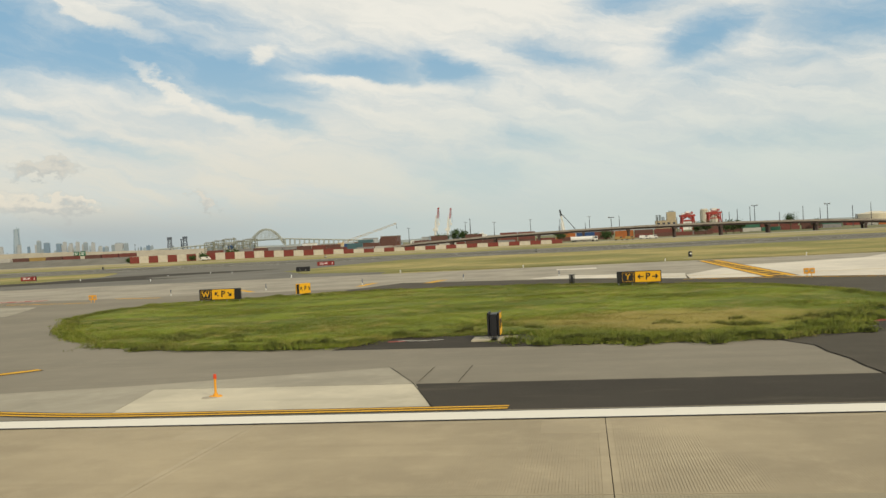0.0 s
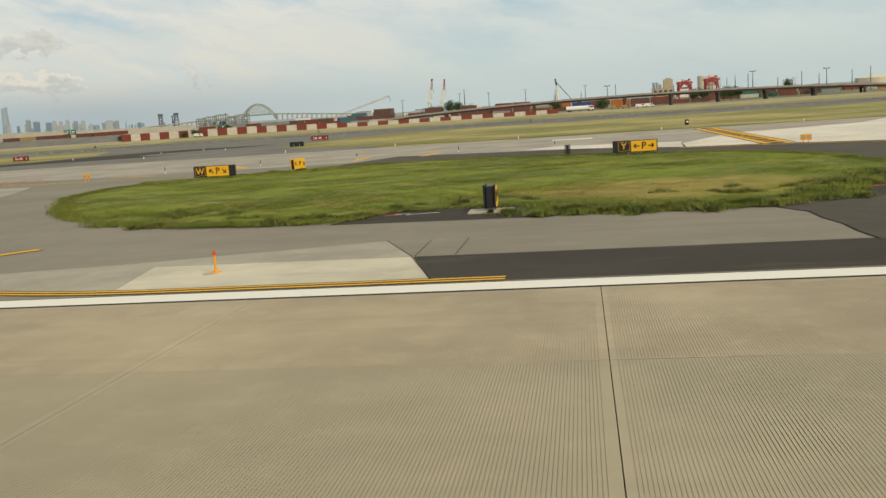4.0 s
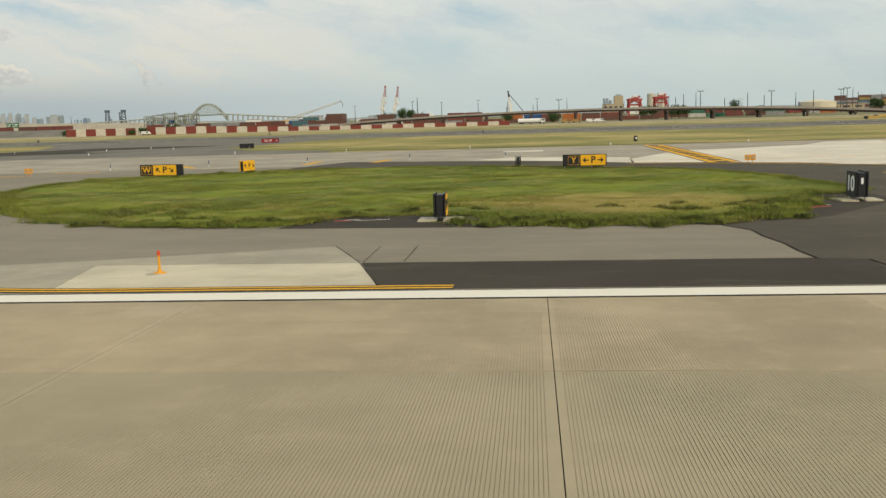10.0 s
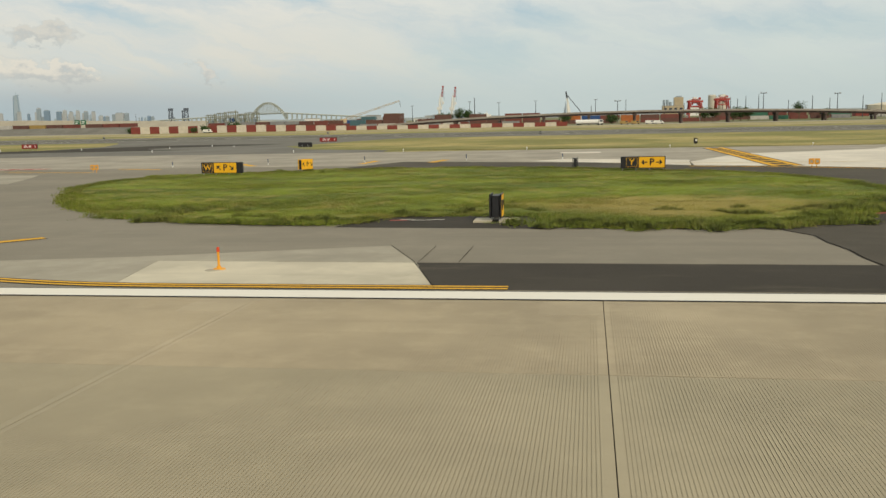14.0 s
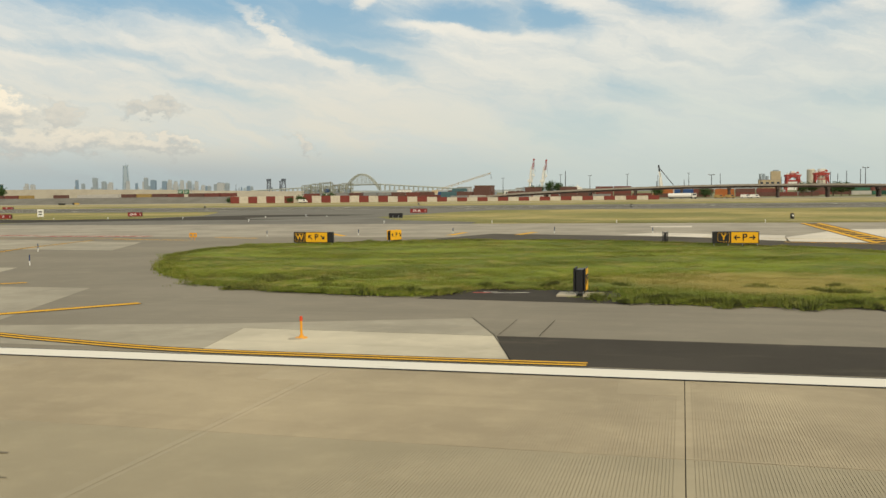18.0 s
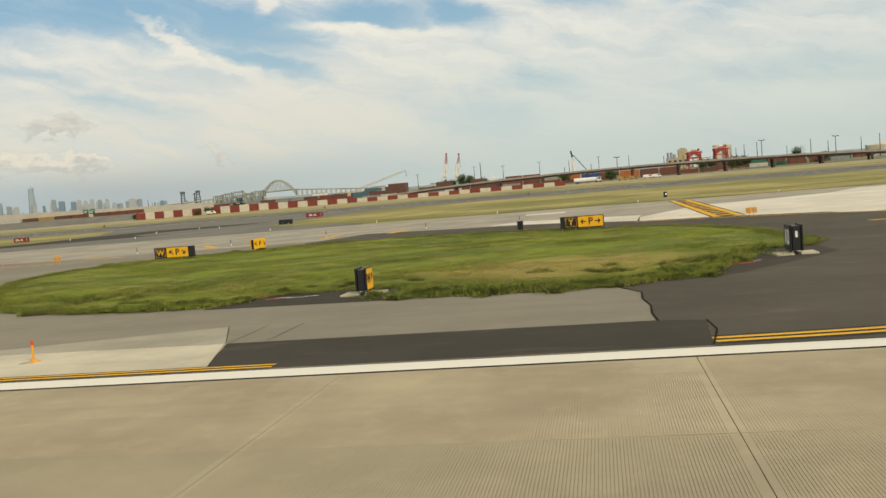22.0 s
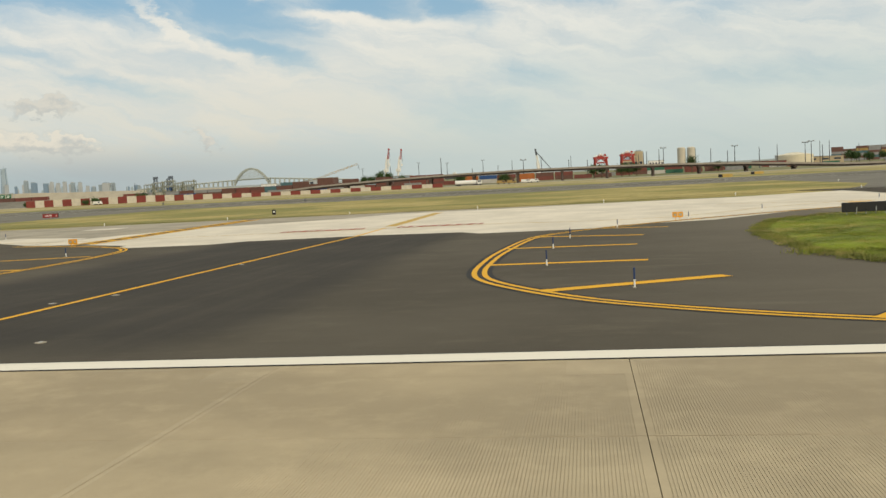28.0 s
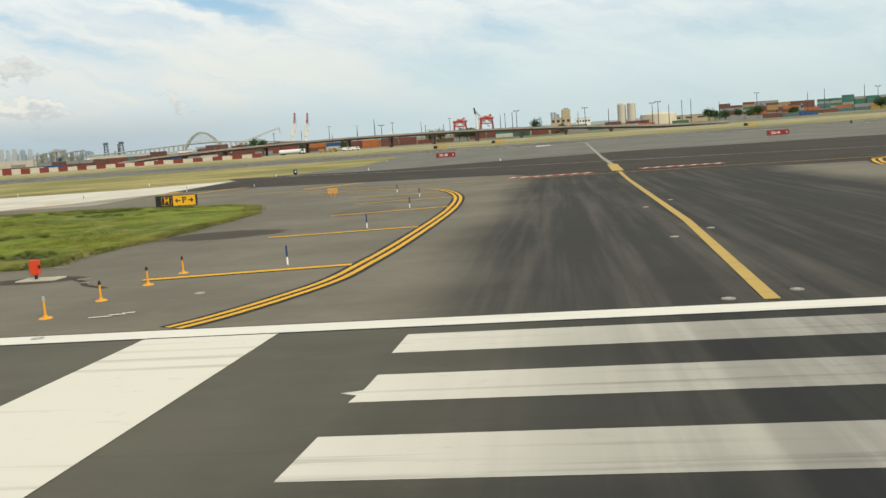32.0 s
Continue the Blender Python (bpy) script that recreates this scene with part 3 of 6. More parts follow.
# ---- ground, runway, taxiways ----
tagged(part("ground", flat(rect(-4800, 4800, -2900, 5900), -0.15), M_LAND), "dull green and tan open land reaching the horizon", "ground", kind="structure")
RW = 20.35  # near taxiway edge of the runway
sheet("taxiway_apron", rect(-330, 420, RW, 137), 0.0, M_ASPH)
sheet("runway_asphalt", [(420, -25.5), (420, RW)] + [(84.32 + 0.0095 * (RW - 0.4 * i - 15) + 0.012 * math.sin(i * 2.3) + 0.014 * math.sin(i * 5.1 + 1), RW - 0.4 * i) for i in range(114)] + [(83.9, -25.5)], 0.006, M_RWASPH)
sheet("taxiway_shoulder", rect(-330, 9.0, RW, 95.0), 0.0025, M_SHOULDER)
runway = sheet("runway", rect(-330, 84.24, -25.5, RW), -0.07, M_JOINT)
tagged(runway, "warm grey grooved concrete runway with sealed slab joints", "runway")
sheet("taxiway_concrete_strip", rect(-330, 108, 95.0, 136.5), 0.004, M_OLD)
sheet("dark_taxiway", [(6.8, 33.6), (7.2, 32.3), (7.62, 31.2), (7.55, 29.4), (7.70, 27.6), (7.62, 26.0), (7.68, 24.6), (8.9, 24.2), (8.6, RW), (96.0, RW), (96.5, 34.4), (96.5, 60), (90, 93), (60, 92), (36, 92), (12, 92), (-20, 103.5), (-24, 92), (-10, 60), (4, 36)], 0.005, M_DARK)
sheet("new_concrete_strip", [(10.5, 87.6), (17.7, 85.4), (25.7, 80.5), (26.5, 76.0), (36, 76.0), (38, 79), (49, 80.5), (58, 79), (60, 75.5), (70, 76.0), (72, 80), (80, 82), (88, 90.2), (100, 101), (107.9, 112.9), (107.2, 143), (90, 135.5), (73, 134.5), (58, 131.5), (42, 131), (36, 121), (24, 115), (19, 113), (11, 95)], 0.008, M_WHITE_C)
sheet("new_concrete_strip", [(-5.2, 100.6), (-1.5, 105.5), (4.5, 102.1), (11.4, 99.0), (10.9, 95.2), (10.3, 88.2), (3.0, 94.5)], 0.008, M_WHITE_C)
sheet("white_concrete_slab", rect(-2.7, 2.6, 121, 125.5), 0.008, M_WHITE_C)
sheet("dark_crossing", [(101.7, 153.8), (133, 146.6), (170, 160), (212, 154), (300, 150), (300, 84), (188, 84.5), (160, 90), (153.7, 102.3), (140, 106.8), (116, 114.7), (108.2, 113), (108, 142)], 0.005, M_PATCH)
sheet("crossing_taxiway", [(103, 137), (420, 137), (420, 262), (118, 262), (121, 177), (115, 160)], 0.002, M_FAR)
sheet("crossing_taxiway", [(-125, 137), (-30, 137), (-31, 146), (-48, 156), (-59, 178), (-54, 215), (-44, 262), (-140, 262), (-122, 228), (-113, 200), (-112, 174)], 0.002, M_FAR)
sheet("dark_curved_taxiway", [(-72, 164), (-100, 160), (-128, 148), (-330, 140), (-330, 176), (-158, 176), (-131, 168.5), (-112, 175), (-106, 190), (-97, 203), (-84, 204), (-66, 200), (-72, 190), (-84, 184), (-88, 176), (-82, 168)], 0.006, M_PATCH)
sheet("far_runway", rect(-1500, 1500, 246, 338), 0.0, M_FAR)
sheet("far_runway_centre", rect(-1500, 1500, 268, 312), 0.005, M_FARDARK)
sheet("infield", rect(-1500, 1500, 130, 402), -0.03, M_DRY)
sheet("far_road", rect(-1500, 1500, 512, 556), 0.0, M_PALE2)
sheet("perimeter_road", rect(-1500, 1500, 400, 408), 0.0, M_OLD)
sheet("dry_verge", rect(-1500, 1500, 410, 510), -0.02, M_STRAW)
sheet("shoulder_concrete", [(-3.5, 20.9), (-4.6, 24.8), (-12.4, 25.0), (-11.6, 20.9)], 0.006, M_PALE)
sheet("shoulder_concrete", [(-20.8, 24.1), (-13.4, 25.9), (-6.1, 28.6), (-4.62, 24.84), (-12.42, 25.02), (-11.62, 20.9), (-19.5, 20.9)], 0.006, M_PALE2)
sheet("taxiway_patch", [(-80, 36.2), (-25.8, 36.3), (-20.9, 24.1), (-19.6, 20.9), (-80, 20.9)], 0.006, M_PALE2)
sheet("taxiway_patch", [(-90, 49.5), (-39.4, 48.1), (-34.4, 37.7), (-90, 37.4)], 0.006, M_PALE2)
sheet("taxiway_patch", [(-90, 92), (-53.8, 84.2), (-46.9, 68.9), (-56.4, 69.8), (-90, 72)], 0.006, M_PALE2)
sheet("asphalt_patch", [(-3.4, 20.45), (8.6, 20.45), (8.9, 24.2), (7.6, 24.6), (-4.6, 24.8)], 0.007, M_PATCH)
sheet("sign_apron", [(-9.6, 34.3), (-1.4, 33.6), (-1.6, 38.2), (-4.7, 39.0), (-8.6, 39.2)], 0.009, M_PATCH)
sheet("sign_apron", [(8.6, 33.9), (11.4, 35.2), (14.8, 39.6), (16.9, 42.6), (16.8, 46.0), (13.0, 45.6), (10.6, 39.0)], 0.009, M_PATCH)
sheet("sign_apron", [(112.2, 33.4), (117.2, 33.4), (117.4, 39.0), (112.6, 39.2)], 0.009, M_PATCH)

# ---- painted markings ----
line("edge_line_border", [(-330, 19.75), (420, 19.75)], 1.08, M_BLACKP, 0.012)
line("runway_edge_line", [(-330, 19.75), (420, 19.75)], 0.90, M_WHITE, 0.017)


def double_line(points, gap=0.42, wide=0.26, border=1.15, side=-1):
    line("curve_border", points, border, M_BLACKP, 0.010, shift=side * gap / 2, curve=True)
    for s in (0.0, side * gap):
        line("taxiway_edge_line", points, wide, M_YELLOW, 0.015, shift=s, curve=True)


double_line([(-62, 88), (-60, 78), (-55, 65), (-48, 53), (-40, 42), (-33, 33.5), (-27, 27.5), (-21.5, 23.5), (-18.5, 22.4), (-16.1, 21.8), (-12.1, 21.0), (-7.3, 20.9), (-1.7, 20.9)], gap=0.30, wide=0.16, border=0.66)
double_line([(8.7, 20.9), (13, 21.2), (17.4, 22.3), (20.0, 23.2), (22.6, 24.8), (25.4, 27.1), (28.6, 30.4), (30.4, 33.0), (31.8, 36.5), (32.9, 41.6), (33.5, 47.0), (33.2, 55.6), (32.0, 64.8), (29.9, 72.5), (26, 78), (20, 82.5), (10, 87)], gap=0.45, wide=0.24, side=1)
double_line([(88.4, 20.85), (84.2, 20.9), (79.9, 21.8), (76.5, 23.1), (73.3, 24.9), (70.2, 27.3), (68.0, 29.6), (65.9, 32.9), (64.3, 36.3), (63.6, 39.6), (63.4, 44.6), (63.6, 52.7), (64.7, 65.2), (67, 71.5), (71, 77.5), (77, 83.5), (89, 92), (100, 97.5)], gap=0.45, wide=0.24, side=-1)
double_line([(149.7, 20.4), (150.4, 21.8), (151.2, 24.1), (152.0, 27.3), (152.25, 31.0), (152.45, 36.0), (152.55, 45.0), (152.5, 55.0), (152.0, 65.0), (151.1, 72.8), (149.4, 80.5), (147.0, 85.0), (141, 88.5), (134, 90.5)], gap=0.40, wide=0.23, border=1.0, side=1)
for a, b, w in (((16.9, 29.4), (20.4, 24.0), 0.85), ((22.8, 35.6), (29.3, 32.2), 0.7), ((25.3, 43.6), (32.6, 43.7), 0.7), ((25.4, 52.9), (32.9, 53.1), 0.7), ((24.2, 63.7), (30.9, 65.0), 0.7),
                ((75.8, 23.7), (79.9, 29.2), 0.85), ((66.8, 32.0), (73.7, 35.3), 0.8), ((63.9, 43.7), (71.4, 43.5), 0.7), ((63.9, 55.0), (71.6, 54.7), 0.7), ((65.1, 66.6), (72.6, 63.9), 0.7), ((70.2, 75.4), (75.2, 73.6), 0.6),
                ((87.85, 21.0), (87.95, 27.75), 0.92),
                ((144.4, 29.8), (151.6, 31.0), 0.5), ((144.5, 43.7), (151.9, 44.9), 0.5), ((144.4, 56.9), (151.8, 58.9), 0.5), ((143.4, 68.4), (151.0, 70.0), 0.5), ((141.0, 78.2), (149.0, 79.4), 0.5),
                ((-23.1, 26.0), (-19.7, 30.8), 0.5), ((-33.5, 35.6), (-30.9, 38.4), 0.5), ((-61.0, 90.0), (-50.4, 88.0), 0.5)):
    line("shoulder_stripe_border", [a, b], w + 0.22, M_BLACKP, 0.010)
    line("shoulder_stripe", [a, b], w, M_YELLOW, 0.016)
for a, b, w in (((-50.7, 94.4), (-44.4, 92.0), 0.6), ((-40.5, 104.0), (-36.0, 97.1), 0.8), ((-24.2, 99.0), (-24.0, 106.5), 0.8), ((-16.6, 100.5), (-15.7, 106.7), 1.0), ((114.2, 105.8), (118.6, 116.4), 0.7), ((108.5, 111.5), (109.6, 115.0), 1.6),
                ((130.6, 99.9), (136.0, 106.8), 0.8), ((97.0, 103.9), (99.9, 104.7), 1.4)):
    line("shoulder_stripe", [a, b], w, M_YELLOW, 0.016)
line("taxi_centre_line", [(48.2, 20.5), (48.3, 92)], 0.32, M_YELLOW, 0.016)
line("taxi_centre_line", [(48.3, 95), (48.5, 128)], 1.3, M_YOLD, 0.016)
line("taxi_centre_line", [(163.5, 20.6), (164.4, 40), (165.4, 94)], 0.36, M_YOLD, 0.016)
line("taxi_centre_line", [(165.4, 96), (165.8, 112)], 1.2, M_YOLD, 0.016)
line("taxi_centre_line", [(165.8, 112), (165.9, 134)], 0.6, M_OLD, 0.016)
line("taxi_centre_line", [(165.9, 134), (168, 262)], 0.5, M_OLD, 0.016)
line("holding_line", [(-100, 92), (-60, 91.5)], 0.3, M_YOLD, 0.016)
line("holding_line", [(3, 94.6), (17, 91.4), (35, 91.0), (60, 91.0), (66, 89), (77, 89.5), (89, 101), (100, 108)], 0.3, M_YOLD, 0.017, curve=True)
line("holding_line", [(84.8, 113.7), (110, 103), (124, 97.8), (140, 94), (154, 92.4), (176, 92.0), (192, 90.6)], 0.32, M_YOLD, 0.017, curve=True)
line("taxi_guide_line", [(107, 150), (150, 128), (200, 112), (260, 104)], 0.5, M_OLD, 0.016)
double_line([(186, 78), (187.3, 84), (189.4, 88.6), (196, 91.5)], gap=0.55, wide=0.3, border=1.4, side=1)
# ladder marking beside the island
line("ladder_border", [(18.3, 85.2), (18.6, 134)], 3.1, M_BLACKP, 0.012)
for s in (-1.0, 1.0):
    line("ladder_rail", [(18.3 + s, 85.2), (18.6 + s, 134)], 0.66, M_YELLOW, 0.017)
for i in range(13):
    line("ladder_rung", [(17.75 + 0.006 * i * 3.6, 87.5 + 3.6 * i), (18.9 + 0.006 * i * 3.6, 87.5 + 3.6 * i)], 1.4, M_YELLOW, 0.0165)
# painted holding signs, their wording worn away
for x0, x1, y in ((37, 46, 92.6), (49.6, 58.5, 92.6), (153.8, 162.8, 95.2), (167.7, 176.4, 97.6), (-93, -78, 98.5), (-76, -60.5, 96.5)):
    line("painted_sign", [(x0, y), (x1, y)], 2.2, M_REDP, 0.016)
    for i in range(7):
        u = x0 + (x1 - x0) * (i + 0.5) / 7
        line("painted_bar", [(u - 0.28, y - 0.7), (u + 0.28, y + 0.7)], 0.42, M_WHITE, 0.020)
# threshold of the runway
sheet("threshold_bar", [(148.3, -25), (151.2, -25), (152.55, 19.2), (149.4, 19.2)], 0.017, M_WORN)
for i in range(13):
    y0 = 16.82 - 3.34 * i
    sheet("threshold_stripe", [(155.55 - 0.13 * i, y0), (201.3, y0), (201.3, y0 + 1.68), (155.6 - 0.1 * i, y0 + 1.68)] if i != 1 else [(155.45, y0), (201.3, y0), (201.3, y0 + 1.68), (155.6, y0 + 1.68), (155.55, y0 + 0.7), (155.2, y0 + 0.55), (155.5, y0 + 0.4)], 0.012, M_WORN)
sheet("arrow_border", [(133.99, 17.22), (133.88, 16.12), (140.9, 14.83), (133.68, 13.68), (133.78, 12.55), (148.3, 14.75)], 0.011, M_BLACKP)
sheet("arrow_head", [(134.1, 17.1), (134.0, 16.2), (142.0, 14.8), (133.8, 13.6), (133.9, 12.7), (147.7, 14.75)], 0.017, M_WHITE)
# markings of the far runway
for y in (270.0, 310.0):
    line("far_edge_line", [(-900, y), (900, y)], 0.9, M_WHITE, 0.012)
sheet("far_threshold_mark", rect(154, 158, 254, 263), 0.012, M_WHITE)
for x in range(-500, 500, 61):
    line("far_centre_line", [(x, 290), (x + 36, 290)], 0.9, M_WHITE, 0.012)
# cracks and sealed seams
for pts, w in (([(6.3, 33.7), (6.8, 33.45), (7.2, 32.3), (7.62, 31.2), (7.55, 29.4), (7.70, 27.6), (7.62, 26.0), (7.68, 24.5)], 0.17), ([(8.9, 24.2), (8.95, 22.6), (8.6, 20.5)], 0.14), ([(96.0, 20.5), (96.22, 23.0), (96.14, 25.2), (96.30, 28.0), (96.36, 31.0), (96.5, 34.2)], 0.22), ([(-4.55, 24.9), (-4.6, 28.4)], 0.05), ([(-3.4, 24.9), (-3.4, 28.4)], 0.06),
               ([(-6.1, 28.6), (-4.7, 25.0), (-3.5, 20.9)], 0.06)):
    line("sealed_crack", pts, w * 0.36, M_JOINT, 0.018)
line("sealed_crack", [(141.0, 31.3), (141.5, 30.7), (141.9, 30.3), (142.5, 29.3), (143.0, 28.9), (143.8, 28.3)], 0.22, M_PATCH, 0.012)
skid_rng = random.Random(3)
for pts, w in (([(12.4, 15.7), (12.9, 16.4), (13.4, 17.3), (13.9, 17.9)], 0.05), ([(14.4, 14.9), (15.1, 16.9), (15.7, 18.4), (16.6, 19.2)], 0.05), ([(14.5, 14.6), (14.9, 15.6), (15.1, 17.0)], 0.06),
               ([(78.5, 12.5), (80.5, 12.7), (82.0, 12.65), (84.1, 13.0)], 0.10), ([(80.9, 15.0), (82.5, 14.95), (84.2, 15.1)], 0.07), ([(-20, 11.4), (-15, 11.2), (-9.5, 11.35)], 0.12), ([(-22, 10.4), (-14, 10.3), (-8, 10.45)], 0.08)):
    path = smooth(pts)
    for j in range(3):
        # broken traces side by side
        a = skid_rng.randint(0, len(path) // 2)
        b = skid_rng.randint(min(a + 4, len(path) - 1), len(path))
        if b - a > 2:
            line("skid_mark", path[a:b], w * skid_rng.uniform(0.25, 0.7), M_SKID, 0.011 + 0.001 * j, shift=(j - 1.0) * w * 0.8)

# ---- grass ----
ISLAND_W = [(-30.2, 49.8), (-25.9, 43.7), (-21.4, 39.2), (-15.9, 35.8), (-10.8, 34.8), (-9.0, 35.7), (-8.4, 38.4), (-4.7, 39.0), (-1.7, 38.2), (-1.0, 34.5), (1.3, 33.7), (5.4, 33.3), (7.1, 33.8), (8.3, 34.6), (10.0, 35.6), (10.9, 37.4), (11.4, 39.4), (12.7, 42.4),
            (13.3, 45.8), (16.6, 46.6), (17.3, 49.2), (16.5, 62.0), (14.4, 70.5), (10, 77.5), (3.4, 82), (-7.5, 87), (-19.2, 88), (-26.7, 85), (-32.8, 82.5), (-38.0, 78.5), (-38.3, 70.0), (-35.7, 60.0)]
ISLAND_M = [(79.5, 58), (79.2, 47), (79.8, 39.7), (81.6, 36.7), (85.5, 35.2), (88.4, 35.0), (93.8, 34.4), (97.5, 34.5), (107.4, 33.9), (112.5, 33.9), (112.8, 38.8), (117.1, 38.5), (116.8, 34.2), (123.3, 34.8), (130.2, 33.6), (137.4, 35.8), (136.8, 39.9), (137.3, 49.9),
            (137.0, 63), (134, 72.5), (130, 78), (120.6, 82.5), (107, 85), (98, 84.5), (89, 82), (84, 77), (81.7, 69.5), (80, 63)]
MEADOW = [(-58.6, 177), (-48, 156), (-31, 145.5), (-9, 141), (16.7, 140), (47, 139), (93, 147), (115, 159), (121, 177), (118, 245), (-45, 245), (-54, 215)]
MEADOW_W = [(-158, 177), (-131, 169.5), (-112, 176), (-110, 198), (-122, 228), (-140, 245), (-420, 245), (-420, 182)]


def inside(x, y, poly):
    """Which of many points lie within a plan outline."""
    hit = np.zeros(len(x), bool)
    for (ax, ay), (bx, by) in zip(poly, poly[1:] + poly[:1]):
        if ay != by:
            hit ^= ((ay > y) != (by > y)) & (x < (bx - ax) * (y - ay) / (by - ay) + ax)
    return hit


BARE = ([(100.4, 52.6), (107.8, 51.8), (108.2, 54.4), (101.0, 55.2)], [(89.8, 36.4), (94.6, 37.2), (95.0, 39.2), (90.2, 38.6)], [(131.4, 39.2), (136.6, 38.4), (136.9, 40.2), (132.4, 41.0)], rect(95.9, 100.0, 35.9, 38.4))


def scatter(poly, count, seed, near=None, power=1.0):
    """Random plan points in an outline, denser towards the runway with power above 1."""
    rng = np.random.default_rng(seed)
    p = np.array(poly)
    lo, hi = p.min(0), p.max(0)
    x = rng.uniform(lo[0], hi[0], count)
    y = lo[1] + (hi[1] - lo[1]) * rng.uniform(0, 1, count) ** power
    keep = inside(x, y, poly)
    for bare in BARE:
        keep &= ~inside(x, y, bare) | (rng.uniform(0, 1, count) < 0.06)
    return x[keep], y[keep], rng


def lumps(x, y, size, seed):
    """Soft random hummocks, 0 to 1, about size metres across."""
    tab = np.random.default_rng(seed).uniform(0, 1, (64, 64))
    u, v = np.asarray(x) / size + 500.0, np.asarray(y) / size + 500.0
    i, j = np.floor(u).astype(int), np.floor(v).astype(int)
    a, b = u - i, v - j
    a, b = a * a * (3 - 2 * a), b * b * (3 - 2 * b)
    i0, i1, j0, j1 = i % 64, (i + 1) % 64, j % 64, (j + 1) % 64
    return (tab[i0, j0] * (1 - a) + tab[i1, j0] * a) * (1 - b) + (tab[i0, j1] * (1 - a) + tab[i1, j1] * a) * b


def edge_gap(x, y, poly):
    """How far plan points lie from an outline."""
    best = np.full(np.shape(x), 1e9)
    for (ax, ay), (bx, by) in zip(poly, poly[1:] + poly[:1]):
        t = np.clip(((x - ax) * (bx - ax) + (y - ay) * (by - ay)) / ((bx - ax) ** 2 + (by - ay) ** 2), 0, 1)
        best = np.minimum(best, np.hypot(x - ax - t * (bx - ax), y - ay - t * (by - ay)))
    return best


def swell(x, y):
    """Height of the sward over the ground: hummocks of three sizes."""
    return 0.16 * lumps(x, y, 6.0, 5) * lumps(x, y, 2.3, 6) + 0.10 * lumps(x, y, 0.9, 7) ** 2


def sward(poly):
    """The matted grass under the leaves, a hummocky sheet that thins out at the outline."""
    p = np.array(poly)
    lo, hi = p.min(0), p.max(0)
    gx, gy = np.meshgrid(np.arange(lo[0], hi[0], 0.30), np.arange(lo[1], hi[1], 0.30), indexing="ij")
    fx, fy = gx.ravel(), gy.ravel()
    ok = inside(fx, fy, poly)
    gap = edge_gap(fx, fy, poly)
    z = np.interp(fy, GY, GZ) + 0.022 + swell(fx, fy) * np.clip(gap / 0.8, 0, 1)
    for bare in BARE:
        z = np.where(inside(fx, fy, bare), np.interp(fy, GY, GZ) + 0.0, z)
    ny = gx.shape[1]
    n = np.arange(gx.size).reshape(gx.shape)
    q = np.stack([n[:-1, :-1], n[1:, :-1], n[1:, 1:], n[:-1, 1:]], -1).reshape(-1, 4)
    q = q[ok[q].all(1)]
    used, back = np.unique(q, return_inverse=True)
    me = bpy.data.meshes.new("sward")
    me.from_pydata(np.stack([fx, fy, z], 1)[used].tolist(), [], back.reshape(-1, 4).tolist())
    me.polygons.foreach_set("use_smooth", np.ones(len(me.polygons), bool))
    me.materials.append(M_SWARD)
    return tagged(new("sward", me), "matted hummocky grass between taxiways", "grass", kind="stuff")


def tufts(name, x, y, rng, tall, wide, per, material, crest=None, spread=0.15, dz=0.0):
    """Tufts of pointed leaves, all in one mesh. crest: how tall each tuft stands against the rest."""
    n = len(x)
    m = n * per
    bx, by = np.repeat(x, per) + rng.normal(0, spread, m), np.repeat(y, per) + rng.normal(0, spread, m)
    if crest is None:
        crest = 0.45 + 1.1 * lumps(x, y, 1.1, 8) * lumps(x, y, 3.1, 9) + 0.35 * lumps(x, y, 0.5, 10)
    h = np.repeat(tall * crest, per) * rng.uniform(0.6, 1.35, m)
    a = rng.uniform(0, 2 * math.pi, m)
    lean = rng.uniform(0.3, 1.5, m) * h
    w = wide * rng.uniform(0.6, 1.4, m) / 2
    z = np.interp(by, GY, GZ) + dz + 0.7 * swell(bx, by)
    ca, sa_ = np.cos(a), np.sin(a)
    v = np.empty((m, 3, 3))
    v[:, 0] = np.stack([bx - sa_ * w, by + ca * w, z], 1)
    v[:, 1] = np.stack([bx + sa_ * w, by - ca * w, z], 1)
    v[:, 2] = np.stack([bx + ca * lean, by + sa_ * lean, z + h], 1)
    me = bpy.data.meshes.new(name)
    me.vertices.add(m * 3)
    me.vertices.foreach_set("co", v.ravel())
    me.loops.add(m * 3)
    me.loops.foreach_set("vertex_index", np.arange(m * 3, dtype=np.int32))
    me.polygons.add(m)
    me.polygons.foreach_set("loop_start", np.arange(m, dtype=np.int32) * 3)
    me.update(calc_edges=True)
    me.validate()
    me.materials.append(material)
    return new(name, me)


def edge_points(poly, step, seed, out=0.25):
    rng = np.random.default_rng(seed)
    xs, ys = [], []
    for a, b in zip(poly, poly[1:] + poly[:1]):
        a, b = Vector(a), Vector(b)
        n = max(1, int((b - a).length / step))
        for i in range(n):
            p = a.lerp(b, (i + rng.uniform()) / n)
            xs.append(p.x + rng.normal(0, out))
            ys.append(p.y + rng.normal(0, out))
    return np.array(xs), np.array(ys), rng


